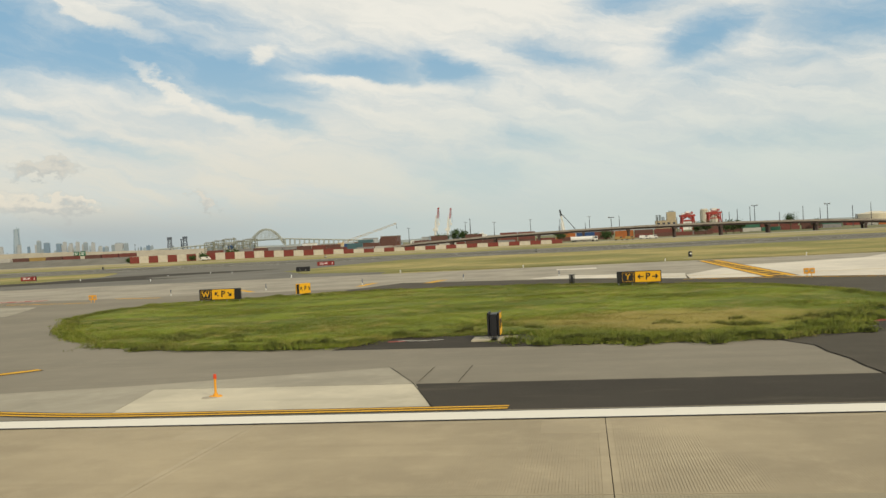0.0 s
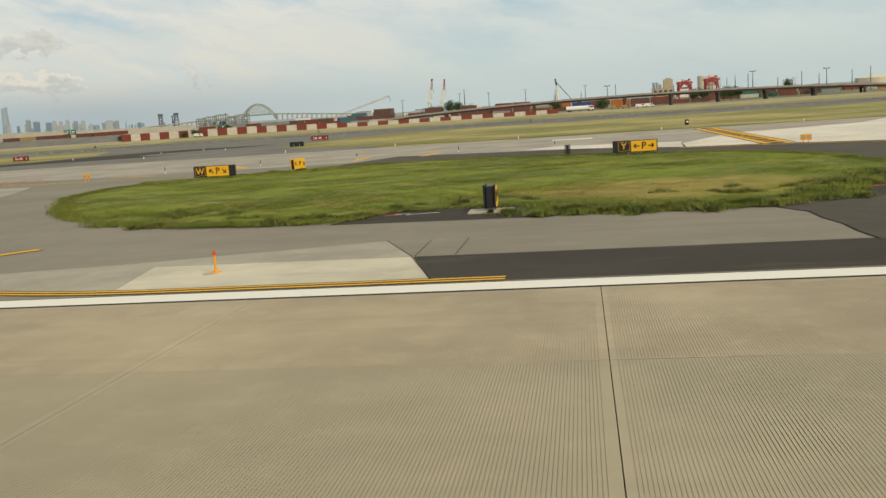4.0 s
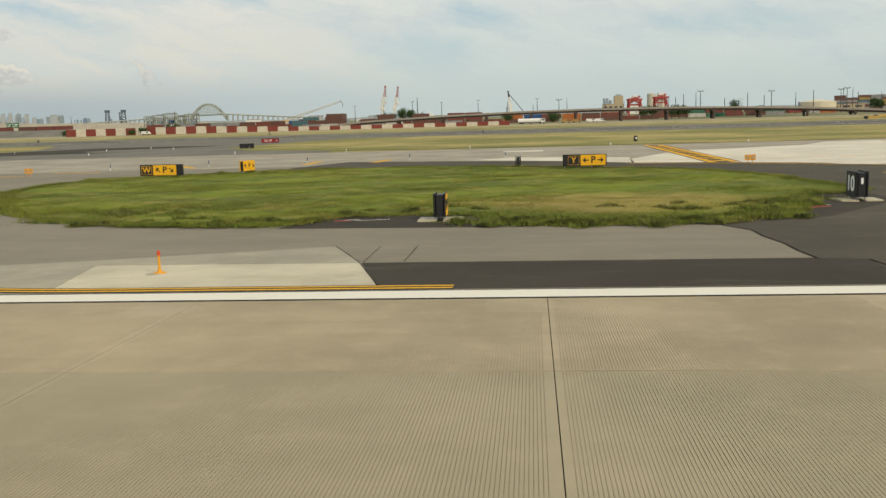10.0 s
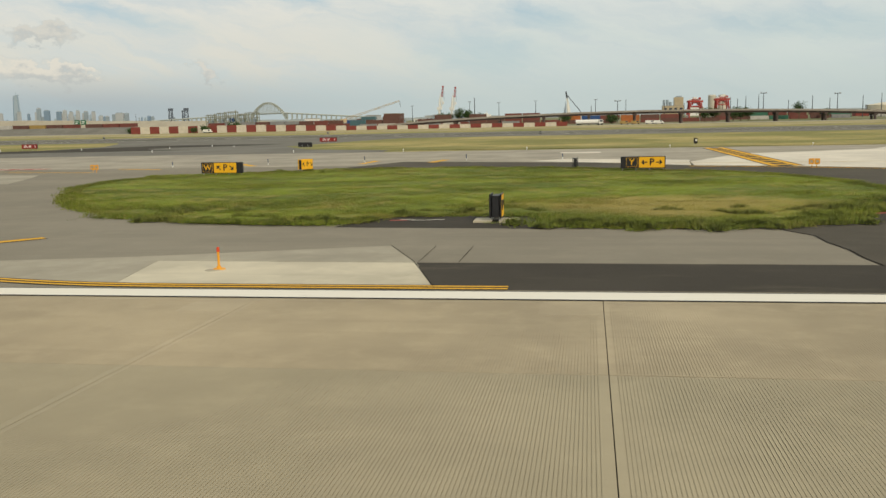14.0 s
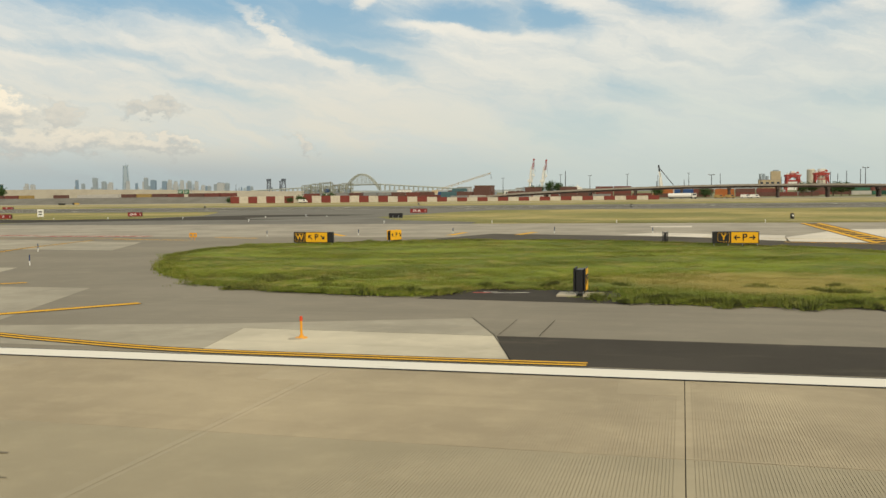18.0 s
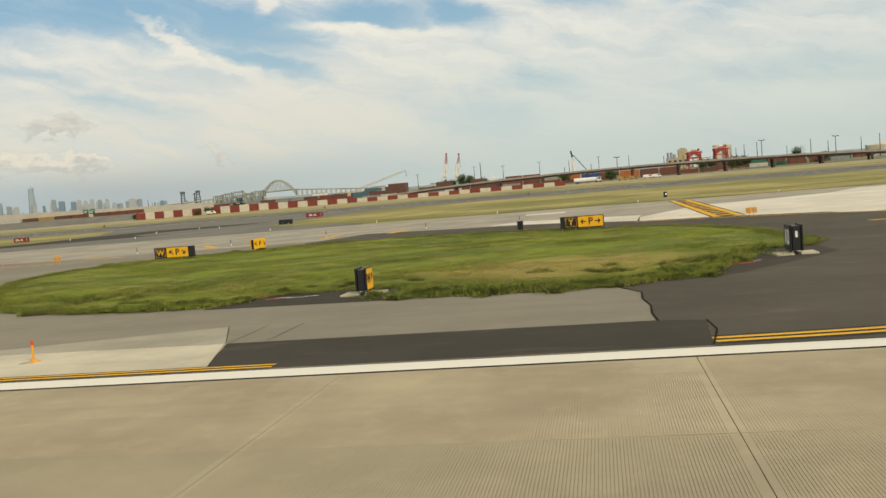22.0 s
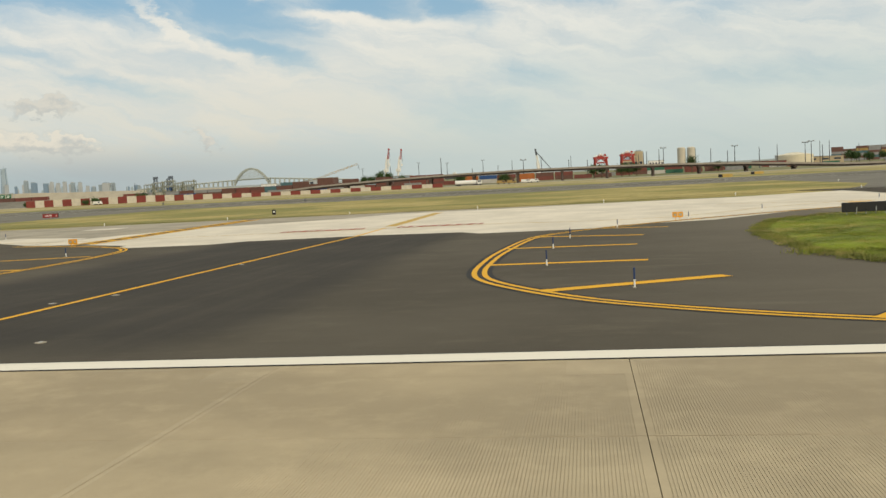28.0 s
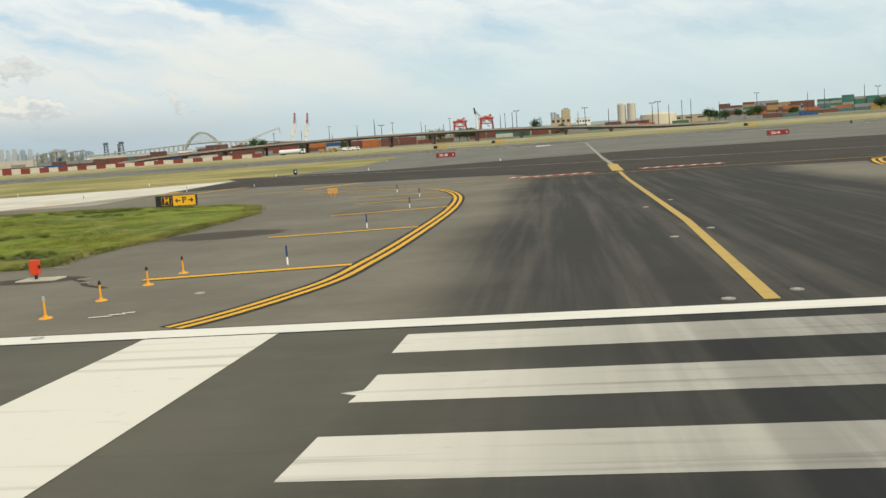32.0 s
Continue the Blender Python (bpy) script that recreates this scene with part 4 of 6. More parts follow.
for nm, poly, cnt in (("island", ISLAND_W, 62000), ("island", ISLAND_M, 62000)):
    sheet("grass_island", poly, 0.02, M_SWARD)
    sward(poly)
    x, y, g = scatter(poly, cnt, cnt + len(poly), power=1.5)
    tagged(tufts("grass", x, y, g, 0.085, 0.026, 14, M_BLADE, spread=0.20), "rough green grass with straw-coloured patches", "grass", kind="stuff")
    x, y, g = edge_points(poly, 0.035, 7, 0.30)
    tagged(tufts("edge_grass", x, y, g, 0.15, 0.026, 14, M_BLADE if poly is ISLAND_W else M_RIM), "taller ragged grass along the kerbless edge of the pavement", "grass", kind="stuff")
for poly, seed in ((MEADOW, 3), (MEADOW_W, 4)):
    sheet("meadow", poly, 0.02, M_DRY)


def weeds(name, spots, seed):
    rng = np.random.default_rng(seed)
    xs, ys, hs = [], [], []
    for cx, cy, rx, ry, n in spots:
        # each patch is a handful of separate rounded clumps
        for _ in range(max(3, n // 16)):
            ux, uy, size = rng.normal(cx, rx), rng.normal(cy, ry * 1.2), rng.uniform(0.6, 1.25)
            dx, dy = rng.normal(0, 0.34 * size, 22), rng.normal(0, 0.26 * size, 22)
            xs.append(ux + dx)
            ys.append(uy + dy)
            hs.append(size * np.exp(-(dx * dx + dy * dy) / (0.42 * size) ** 2) + 0.25)
    return tagged(tufts(name, np.concatenate(xs), np.concatenate(ys), rng, 0.21, 0.034, 22, M_WEED, crest=np.concatenate(hs), spread=0.10), "dark green clumps of tall weeds in the grass", "weeds", kind="stuff")


M_WEED = blades("weed_blades", (0.180, 0.222, 0.022), (0.126, 0.166, 0.016), (0.26, 0.24, 0.05))
weeds("weeds", [(0.4, 34.8, 0.6, 0.4, 110), (1.5, 34.3, 1.2, 0.4, 190), (4.5, 34.2, 1.2, 0.4, 190), (9.6, 37.6, 0.5, 0.8, 260), (8.2, 35.5, 0.9, 0.5, 200), (11.6, 40.6, 0.7, 0.6, 160), (6.0, 34.3, 0.9, 0.35, 150), (3.0, 34.3, 0.9, 0.35, 150), (0.0, 34.4, 0.9, 0.35, 150), (-10.2, 36.0, 0.7, 0.6, 90), (-24.5, 84.0, 2.2, 0.8, 120), (-5, 40, 2.0, 0.5, 90),
                (6.5, 39, 1.5, 0.6, 110), (11.2, 41.2, 0.7, 0.5, 120), (-14, 37.2, 3, 0.6, 150), (-20, 41, 2, 0.8, 100)], 11)
weeds("weeds", [(92, 39.2, 2.2, 0.4, 160), (104, 55.0, 2.4, 0.6, 170), (118, 81.0, 1.8, 0.5, 150), (109.5, 80.5, 1.4, 0.5, 120), (133, 41.0, 1.5, 0.4, 100), (112, 36.5, 0.5, 0.8, 90), (118.5, 36.0, 0.8, 0.8, 120), (88, 52, 2, 0.6, 70), (100, 72, 2, 0.5, 80), (126, 52, 2.4, 0.6, 80), (112, 66, 5, 1.0, 200), (122, 72, 4, 1.0, 180), (106, 45, 3, 0.6, 90), (95, 42, 2, 0.5, 60), (118, 79, 2.5, 0.8, 160)], 12)
for poly, seed in ((ISLAND_W, 31), (ISLAND_M, 32)):
    x, y, g = scatter(poly, 90, seed, power=1.2)
    cx, cy = np.repeat(x[:34], 170), np.repeat(y[:34], 170)
    cx, cy = cx + g.normal(0, 1.1, len(cx)), cy + g.normal(0, 0.6, len(cy))
    tagged(tufts("tall_grass", cx, cy, g, 0.15, 0.026, 10, M_BLADE), "taller tussocks of the same rough grass", "grass", kind="stuff")
sheet("bare_patch", [(100.8, 53.0), (107.5, 52.2), (107.8, 54.2), (101.4, 54.8)], 0.03, M_SOIL)
sheet("bare_patch", [(89.8, 36.6), (94.6, 37.4), (94.8, 39.2), (90.2, 38.6)], 0.03, M_SOIL)
sheet("bare_patch", [(131.4, 39.2), (136.6, 38.4), (136.8, 40.2), (132.6, 41.0)], 0.03, M_PATCH)


# ---- airfield signs ----
def on_ground(x, y, dz=0.0):
    return (x, y, land(y) + dz)


def face_sign(x, y, turn, panels, label, height=0.78, lift=0.28, deep=0.30, left=0.0, right=0.0, back=None, group=""):
    """A boxed sign on short legs. panels: width, face material, and what is drawn on it."""
    ob = thing("airfield_sign", on_ground(x, y), turn, label, "sign", group)
    total = sum(p[0] for p in panels) + left + right
    part("housing", boxed(-total / 2, total / 2, -deep / 2, deep / 2, lift, lift + height, 0.02), M_SBLACK, ob)
    u = -total / 2 + left
    for wide, material, drawn in panels:
        plate = part("panel", boxed(u + 0.03, u + wide - 0.03, -deep / 2 - 0.016, -deep / 2 - 0.002, lift + 0.05, lift + height - 0.05), material, ob)
        for kind, what, pos, size, ink in drawn:
            at = (u + wide * (0.5 + pos), -deep / 2 - 0.024, lift + height / 2)
            if kind == "text":
                part("lettering", moved(words(what, size), *at), ink, plate)
            elif kind == "arrow":
                part("arrow", arrow(bmesh.new(), at[0], at[2], what, size, at[1] + 0.004), ink, plate)
            elif kind == "outline":
                bm = bmesh.new()
                a, b, c, d = u + 0.10, u + wide - 0.10, lift + 0.12, lift + height - 0.12
                for q in ((a, b, c, c + 0.022), (a, b, d - 0.022, d), (a, a + 0.022, c, d), (b - 0.022, b, c, d)):
                    box(bm, q[0], q[1], at[1] - 0.004, at[1] + 0.006, q[2], q[3])
                part("outline", bm, ink, plate)
            elif kind == "bars":
                bm = bmesh.new()
                for i in range(what):
                    v = u + wide * (i + 1) / (what + 1)
                    box(bm, v - size / 2, v + size / 2, at[1] - 0.004, at[1] + 0.006, lift + height * 0.28, lift + height * 0.72)
                part("bars", bm, ink, plate)
        u += wide
    n = max(2, int(total / 1.0) + 1)
    for i in range(n):
        v = -total / 2 + 0.15 + (total - 0.3) * i / (n - 1)
        part("leg", rodded((v, 0, -0.02), (v, 0, lift + 0.02), 0.03), M_STEEL, ob)
    return ob


def loc_sign(x, letter, arrows, left, right, turn=0.0, deep=0.3):
    face_sign(x, 79.5, turn, [(1.15, M_SBLACK, [("outline", 0, 0, 0, M_SYEL), ("text", letter, 0, 0.70, M_SYEL)]),
                             (2.2, M_SYEL, [("arrow", arrows[0], -0.28, 0.50, M_SBLACK), ("text", "P", 0, 0.80, M_SBLACK), ("arrow", arrows[1], 0.28, 0.50, M_SBLACK)])],
              f"long black and yellow taxiway sign lettered {letter}, P and arrows", left=left, right=right, lift=0.26, height=1.0, deep=deep, group="taxiway direction signs")


loc_sign(-32.5, "W", (135, -45), 0.05, 0.55)
loc_sign(5.25, "Y", (180, 0), 0.35, 0.05)
loc_sign(124.4, "M", (180, 0), 0.5, 0.05)


def slab_pad(x, y, w, d, material=None):
    ob = part("sign_pad", boxed(-w / 2, w / 2, -d / 2, d / 2, -0.06, 0.075, 0.015), material or M_PALE)
    ob.matrix_basis = pose(*on_ground(x, y, 0.01))
    return tagged(ob, "pale concrete slab under a sign", "slab", "sign slabs")


def twin_sign(x, y, turn, drawn, material, label, height=0.95, wide=1.1, deep=0.42, lift=0.10, pad=True, ink_end=True, shell=None):
    """A sign whose two faces stand a little apart, with a dark end cap that carries a pale hand grip plate."""
    ob = thing("airfield_sign", on_ground(x, y, 0.08 if pad else 0), turn, label, "sign")
    part("body", boxed(-wide / 2 + 0.03, wide / 2 - 0.03, -max(deep / 2 - 0.07, 0.03), max(deep / 2 - 0.07, 0.03), lift + 0.02, lift + height - 0.06, 0.015), M_SBLACK, ob)
    for s in (-1, 1):
        fr = part("face_frame", boxed(-wide / 2, wide / 2, s * deep / 2 - 0.035, s * deep / 2 + 0.035, lift, lift + height, 0.012), shell or M_SBLACK, ob)
        if s < 0:
            plate = part("panel", boxed(-wide / 2 + 0.05, wide / 2 - 0.05, -deep / 2 - 0.046, -deep / 2 - 0.037, lift + 0.05, lift + height - 0.05), material, ob)
            for kind, what, px, pz, size, ink in drawn:
                at = (px, -deep / 2 - 0.052, lift + height / 2 + pz)
                if kind == "text":
                    part("lettering", moved(words(what, size), *at), ink, plate)
                else:
                    part("arrow", arrow(bmesh.new(), at[0], at[2], what, size, at[1] + 0.004), ink, plate)
    for s in (-1, 1):
        if ink_end:
            part("end_plate", boxed(s * (wide / 2 - 0.012) - 0.006, s * (wide / 2 - 0.012) + 0.010, -0.05, 0.05, lift + height * 0.52, lift + height * 0.76), M_SWHITE, ob)
        for t in (-1, 1):
            part("leg", rodded((s * (wide / 2 - 0.12), t * (deep / 2 - 0.06), -0.02), (s * (wide / 2 - 0.12), t * (deep / 2 - 0.06), lift + 0.03), 0.025), M_STEEL, ob)
    if pad:
        for s, w in ((-1, 0.62), (1, 0.62)):
            px, py = math.cos(radians(turn + 90)), math.sin(radians(turn + 90))
            slab_pad(x - py * 0 + s * 0.52, y - 0.12, 0.75, 1.25)
    return ob


twin_sign(-3.4, 36.6, 90, [("text", "W", -0.23, 0, 0.56, M_SBLACK), ("arrow", 45, 0.25, 0.06, 0.40, M_SBLACK)], M_SYEL, "black boxed sign with yellow face lettered W and arrow", ink_end=False)
twin_sign(14.9, 42.2, -90, [("text", "10", 0, 0, 0.95, M_SWHITE)], M_SBLACK, "black distance sign with white numerals 10, on a concrete slab", height=1.15, wide=1.2, deep=0.48)
twin_sign(97.9, 37.5, 84, [("text", "Y", -0.22, 0, 0.6, M_SBLACK), ("arrow", 0, 0.22, 0, 0.42, M_SBLACK)], M_SYEL, "black boxed sign with yellow face lettered Y and arrow", height=0.95, wide=1.1, deep=0.17, lift=0.2, ink_end=False)
sign = twin_sign(114.9, 37.5, 90, [], M_SBLACK, "plain black boxed sign on grey legs over a concrete slab", height=0.85, wide=1.1, deep=0.24, lift=0.24)
for u in (-0.48, -0.16, 0.16, 0.48):
    part("brace", rodded((u, -0.30, 0.0), (u, -0.17, 0.55), 0.028), M_STEEL, sign, "pale steel brace")
twin_sign(-26.0, 84.0, 72, [("arrow", 135, -0.62, 0, 0.45, M_SBLACK), ("text", "P", 0, 0, 0.6, M_SBLACK), ("arrow", -45, 0.62, 0, 0.45, M_SBLACK)], M_SYEL, "small yellow sign seen almost edge-on in grass", height=0.95, wide=1.8, deep=0.4, lift=0.3, pad=False, ink_end=False, shell=M_SYEL)
twin_sign(-0.5, 84.4, 90, [], M_SBLACK, "small black boxed sign at the edge of the grass", height=0.85, wide=0.9, deep=0.42, lift=0.2, pad=False, ink_end=False)
twin_sign(97.9, 84.4, 100, [("text", "P", 0, 0, 0.6, M_SBLACK)], M_SYEL, "small black and yellow boxed sign at the edge of the grass", height=0.85, wide=1.1, deep=0.42, lift=0.2, pad=False)


def back_sign(x, y, wide, label, height=0.8, lift=0.28):
    ob = thing("airfield_sign", on_ground(x, y), 0, label, "sign")
    part("housing", boxed(-wide / 2, wide / 2, -0.12, 0.12, lift, lift + height, 0.02), M_SBLACK, ob)
    for i in range(5):
        v = -wide / 2 + wide * (i + 0.5) / 5
        part("rib", boxed(v - 0.03, v + 0.03, -0.16, -0.121, lift + 0.02, lift + height * 0.5), M_STEEL if i % 2 else M_SBLACK, ob)
        part("leg", rodded((v, 0, -0.02), (v, 0, lift + 0.02), 0.03), M_STEEL, ob)


back_sign(91.8, 79.6, 3.8, "long black sign seen from its ribbed back, in grass")
back_sign(-49.2, 159.5, 2.6, "black sign seen from its back beside the meadow", 0.85, 0.35)


def red_sign(x, y, turn, text, wide=3.6):
    face_sign(x, y, turn, [(wide * 0.78, M_SRED, [("text", text, 0, 0.62, M_SWHITE)]), (wide * 0.22, M_SRED, [("bars", 1, 0, 0.12, M_SWHITE)])], f"red holding sign with white lettering {text}, standing in grass", height=0.95, lift=0.35, group="red holding signs")


red_sign(-56.4, 200.5, 0, "22L-4R", 4.0)
red_sign(136.4, 190.3, 0, "22L-4R", 4.0)
red_sign(202.5, 185.3, 0, "22L-4R", 4.2)
red_sign(-117.3, 181.2, 0, "22L-4R", 3.6)
red_sign(-139.4, 166.5, 0, "29", 3.4)
red_sign(-256.6, 308.0, 0, "29", 5.0)


def orange_sign(x, y, w=1.0):
    ob = thing("orange_marker_sign", on_ground(x, y), 0, "small orange sign on two legs beside the taxiway", "sign", "orange signs")
    for s in (-1, 1):
        p = part("panel", boxed(s * w / 4 - w / 4 + 0.015, s * w / 4 + w / 4 - 0.015, -0.03, 0.03, 0.32, 0.80, 0.01), M_ORANGE, ob)
        part("mark", boxed(s * w / 4 - w / 8, s * w / 4 + w / 8, -0.04, -0.032, 0.45, 0.66), M_PALE2, p)
        part("leg", rodded((s * w / 5, 0, -0.02), (s * w / 5, 0, 0.34), 0.03), M_ORANGE, ob)


for x, y, w in ((19.7, 81.5, 0.95), (76.9, 82.5, 0.95), (-49.9, 88.0, 0.9), (138.3, 82.5, 0.95)):
    orange_sign(x, y, w)


# ---- markers, lights and small boxes beside the pavement ----
def stake(x, y, tall=0.72):
    ob = thing("edge_marker", on_ground(x, y), 0, "slim blue and white reflective edge marker", "marker", "edge markers")
    part("foot", rodded((0, 0, 0), (0, 0, 0.025), 0.07, 0.05, 10), M_OLD, ob)
    part("lower_sleeve", rodded((0, 0, 0.02), (0, 0, tall * 0.42), 0.034, 0.034, 10), M_SWHITE, ob)
    part("upper_sleeve", rodded((0, 0, tall * 0.42), (0, 0, tall), 0.036, 0.036, 10), M_BLUE, ob)
    return ob


first = stake(20.15, 26.8)
for x, y in ((27.6, 34.4), (30.0, 44.6), (30.0, 54.1), (28.2, 66.1), (78.4, 25.5), (70.1, 32.2), (66.7, 42.3), (66.7, 53.5), (67.6, 63.2), (71.3, 74.6), (78, 84.0), (86, 92.5), (149.0, 31.9), (149.1, 45.8), (149.1, 60.0), (147.8, 73.4), (144.3, 83.0),
             (-44.8, 95.5), (-35.0, 99.0), (-24.5, 102.0), (-13.0, 104.0), (-2.0, 103.0), (-52, 66), (-40, 50), (119.5, 116), (101, 106), (111, 114)):
    copy_thing(first, pose(*on_ground(x, y)))


def low_marker(x, y):
    ob = thing("low_marker", on_ground(x, y), 0, "short white edge light at the far edge of the taxiway", "edge light", "white edge lights")
    part("stem", rodded((0, 0, 0), (0, 0, 0.30), 0.05, 0.05, 8), M_SWHITE, ob)
    part("cap", rodded((0, 0, 0.30), (0, 0, 0.42), 0.09, 0.06, 8), M_SWHITE, ob)
    return ob


first = low_marker(-45, 139.5)
for x, y in ((-27, 138), (-8, 137.6), (13, 137.6), (33, 137.6), (53, 137.6), (72, 138.5), (92, 144), (112, 150), (-75, 152), (-83, 176), (-70, 178), (-78, 186), (-100, 172), (-118, 172), (128, 150), (150, 152), (122, 200), (-130, 170)):
    copy_thing(first, pose(*on_ground(x, y)))


def dark_marker(x, y):
    ob = thing("dark_box_marker", on_ground(x, y), 0, "small dark box marker on a slab beside the taxiway", "marker", "dark box markers")
    part("slab", boxed(-0.9, 0.9, -0.4, 0.4, -0.03, 0.03), M_OLD, ob)
    part("case", boxed(-0.28, 0.28, -0.2, 0.2, 0.25, 1.1, 0.03), M_SBLACK, ob)
    part("face", boxed(-0.05, 0.20, -0.215, -0.202, 0.62, 0.88), M_SWHITE, ob)
    for s in (-1, 1):
        part("leg", rodded((s * 0.2, 0, 0), (s * 0.2, 0, 0.28), 0.03), M_STEEL, ob)
    return ob


first = dark_marker(17.7, 146.5)
for x, y in ((116.4, 146.4), (-11.1, 258), (-97.4, 346), (-170, 308), (240, 262)):
    copy_thing(first, pose(*on_ground(x, y)))


def orange_post(x, y, head, tall=0.62):
    ob = thing("runway_edge_light", on_ground(x, y), 0, "slim orange elevated runway light on a round base", "edge light", "orange edge lights")
    part("base", rodded((0, 0, 0.0), (0, 0, 0.035), 0.19, 0.16, 14), M_ORANGE, ob)
    part("collar", rodded((0, 0, 0.03), (0, 0, 0.10), 0.075, 0.055, 12), M_ORANGE, ob)
    part("stem", rodded((0, 0, 0.09), (0, 0, tall * 0.80), 0.034, 0.034, 12), M_ORANGE, ob)
    part("lamp", rodded((0, 0, tall * 0.80), (0, 0, tall), 0.048, 0.036, 12), head, ob)
    return ob


for x, y, head in ((-9.85, 23.4, M_REDBOX), (84.75, 23.25, M_STEEL), (116.5, 23.0, M_REDBOX), (144.9, 22.8, M_STEEL), (145.1, 25.5, M_SBLACK), (145.2, 28.5, M_SBLACK), (145.3, 31.2, M_SBLACK)):
    orange_post(x, y, head)
for x, y in ((-9.95, 23.2), (84.2, 23.3), (116.0, 23.1)):
    ob = part("lamp_cover", rodded((0, 0, -0.01), (0, 0, 0.02), 0.22, 0.20, 14), M_OLD)
    ob.matrix_basis = pose(*on_ground(x, y))
    tagged(ob, "flat grey round cover plate beside a runway light", "cover plate", "cover plates")

ob = thing("warning_box", on_ground(139.5, 31.55), 0, "red-orange box on a short post over a pale slab", "light box")
part("slab", boxed(-0.72, 0.85, -0.45, 0.45, -0.04, 0.04, 0.01), M_PALE, ob)
part("post", rodded((-0.12, 0, 0.03), (-0.12, 0, 0.24), 0.06), M_SBLACK, ob)
part("case", boxed(-0.28, 0.03, -0.15, 0.15, 0.20, 0.76, 0.03), M_REDBOX, ob)
part("lens", rodded((0.03, 0, 0.50), (0.06, 0, 0.50), 0.07), M_SBLACK, ob)


def flush_light(x, y, r=0.17):
    ob = thing("flush_light", on_ground(x, y), 0, "round flush light set in the pavement", "pavement light", "flush pavement lights")
    part("ring", rodded((0, 0, -0.02), (0, 0, 0.022), r, r * 0.94, 18), M_OLD, ob)
    part("lens", rodded((0, 0, 0.018), (0, 0, 0.034), r * 0.45, r * 0.35, 12), M_STEEL, ob)
    return ob


first = flush_light(146.3, 17.2)
for x, y in ((146.1, 11.5), (146.2, 14.45), (146.4, 19.9), (162.6, 20.9), (164.3, 21.7), (163.1, 34.0), (164.8, 36.4), (163.5, 48.6), (165.3, 52.8), (47.2, 21.0), (48.8, 21.8), (53.1, 23.4), (47.4, 33.2), (48.8, 35.6), (48.7, 50.4), (27.9, 26.9), (148.0, 26.0), (130.4, 32.9), (133.9, 33.6), (120, 32.6), (124, 31.5), (40.0, 27.0)):
    copy_thing(first, pose(*on_ground(x, y)))
for i, (x, y, w) in enumerate(((146.6, 22.5, 0.30), (146.95, 22.75, 0.22), (147.2, 22.95, 0.15), (-7.2, 37.2, 0.3), (-6.6, 36.9, 0.4), (-5.9, 37.1, 0.3), (12.9, 40.0, 0.2))):
    line("painted_scrawl", [(x - w, y), (x + w, y + 0.1)], 0.12, M_WHITE, 0.02)
line("painted_scrawl", [(-7.9, 36.9), (-7.2, 37.0)], 0.35, M_REDP, 0.018)
line("painted_scrawl", [(11.6, 39.0), (12.8, 39.6)], 0.6, M_REDP, 0.018)
for x, y, w in ((142.2, 29.9, 0.2), (141.6, 30.9, 0.25), (126.0, 32.4, 0.25), (132.2, 33.9, 0.4), (130.4, 33.2, 0.3), (137.8, 35.3, 0.8), (134.0, 35.0, 0.5)):
    line("pale_scrape", [(x - w, y), (x + w, y)], 0.18, M_PALE2, 0.02)

# ---- barrier, viaduct and yards beyond the far runway ----
def frame_panel(wide, tall, material):
    bm = boxed(-wide / 2 + 0.06, wide / 2 - 0.06, -0.12, 0.12, 0.0, tall)
    return mesh_of(bm, "panel", material)


barrier = thing("blast_fence", (0, 0, 0), 0, "long fence of alternating red and off-white panels beyond the runway", "fence")
x, i = -263.0, 0
while x < -13:
    tall = 4.1 if x < -190 else 4.1 - 1.9 * min(1.0, (x + 190) / 70)
    me = frame_panel(5.95, round(tall, 1), M_BRED if i % 2 == 0 else M_BWHITE)
    ob = new("panel", me)
    ob.parent = barrier
    ob.matrix_basis = pose(x + 3, 508, land(508))
    x += 5.95
    i += 1

VIA = [(-118, 1.6), (-95, 3.4), (-49, 5.3), (0, 6.5), (40, 6.9), (93, 6.5), (130, 5.7), (166, 4.4), (200, 2.6), (222, 1.4), (262, 0.6)]
VX, VZ = [p[0] for p in VIA], [p[1] for p in VIA]
viaduct = thing("viaduct", (0, 0, 0), 0, "long low concrete road viaduct on dark piers", "viaduct")
VY = 560.0
bm_deck, bm_wall, bm_girder = bmesh.new(), bmesh.new(), bmesh.new()


def strip(bm, y0, y1, lo, hi):
    prev = None
    for k in range(77):
        u = -118 + 5.0 * k
        zt = float(np.interp(u, VX, VZ)) * 1.035
        ring = [bm.verts.new((u, a, zt + b)) for a, b in ((y0, lo), (y1, lo), (y1, hi), (y0, hi))]
        if prev:
            for j in range(4):
                bm.faces.new((prev[j], prev[(j + 1) % 4], ring[(j + 1) % 4], ring[j]))
        else:
            bm.faces.new(ring[::-1])
        prev = ring
    bm.faces.new(prev)
    bmesh.ops.recalc_face_normals(bm, faces=bm.faces[:])
    return bm


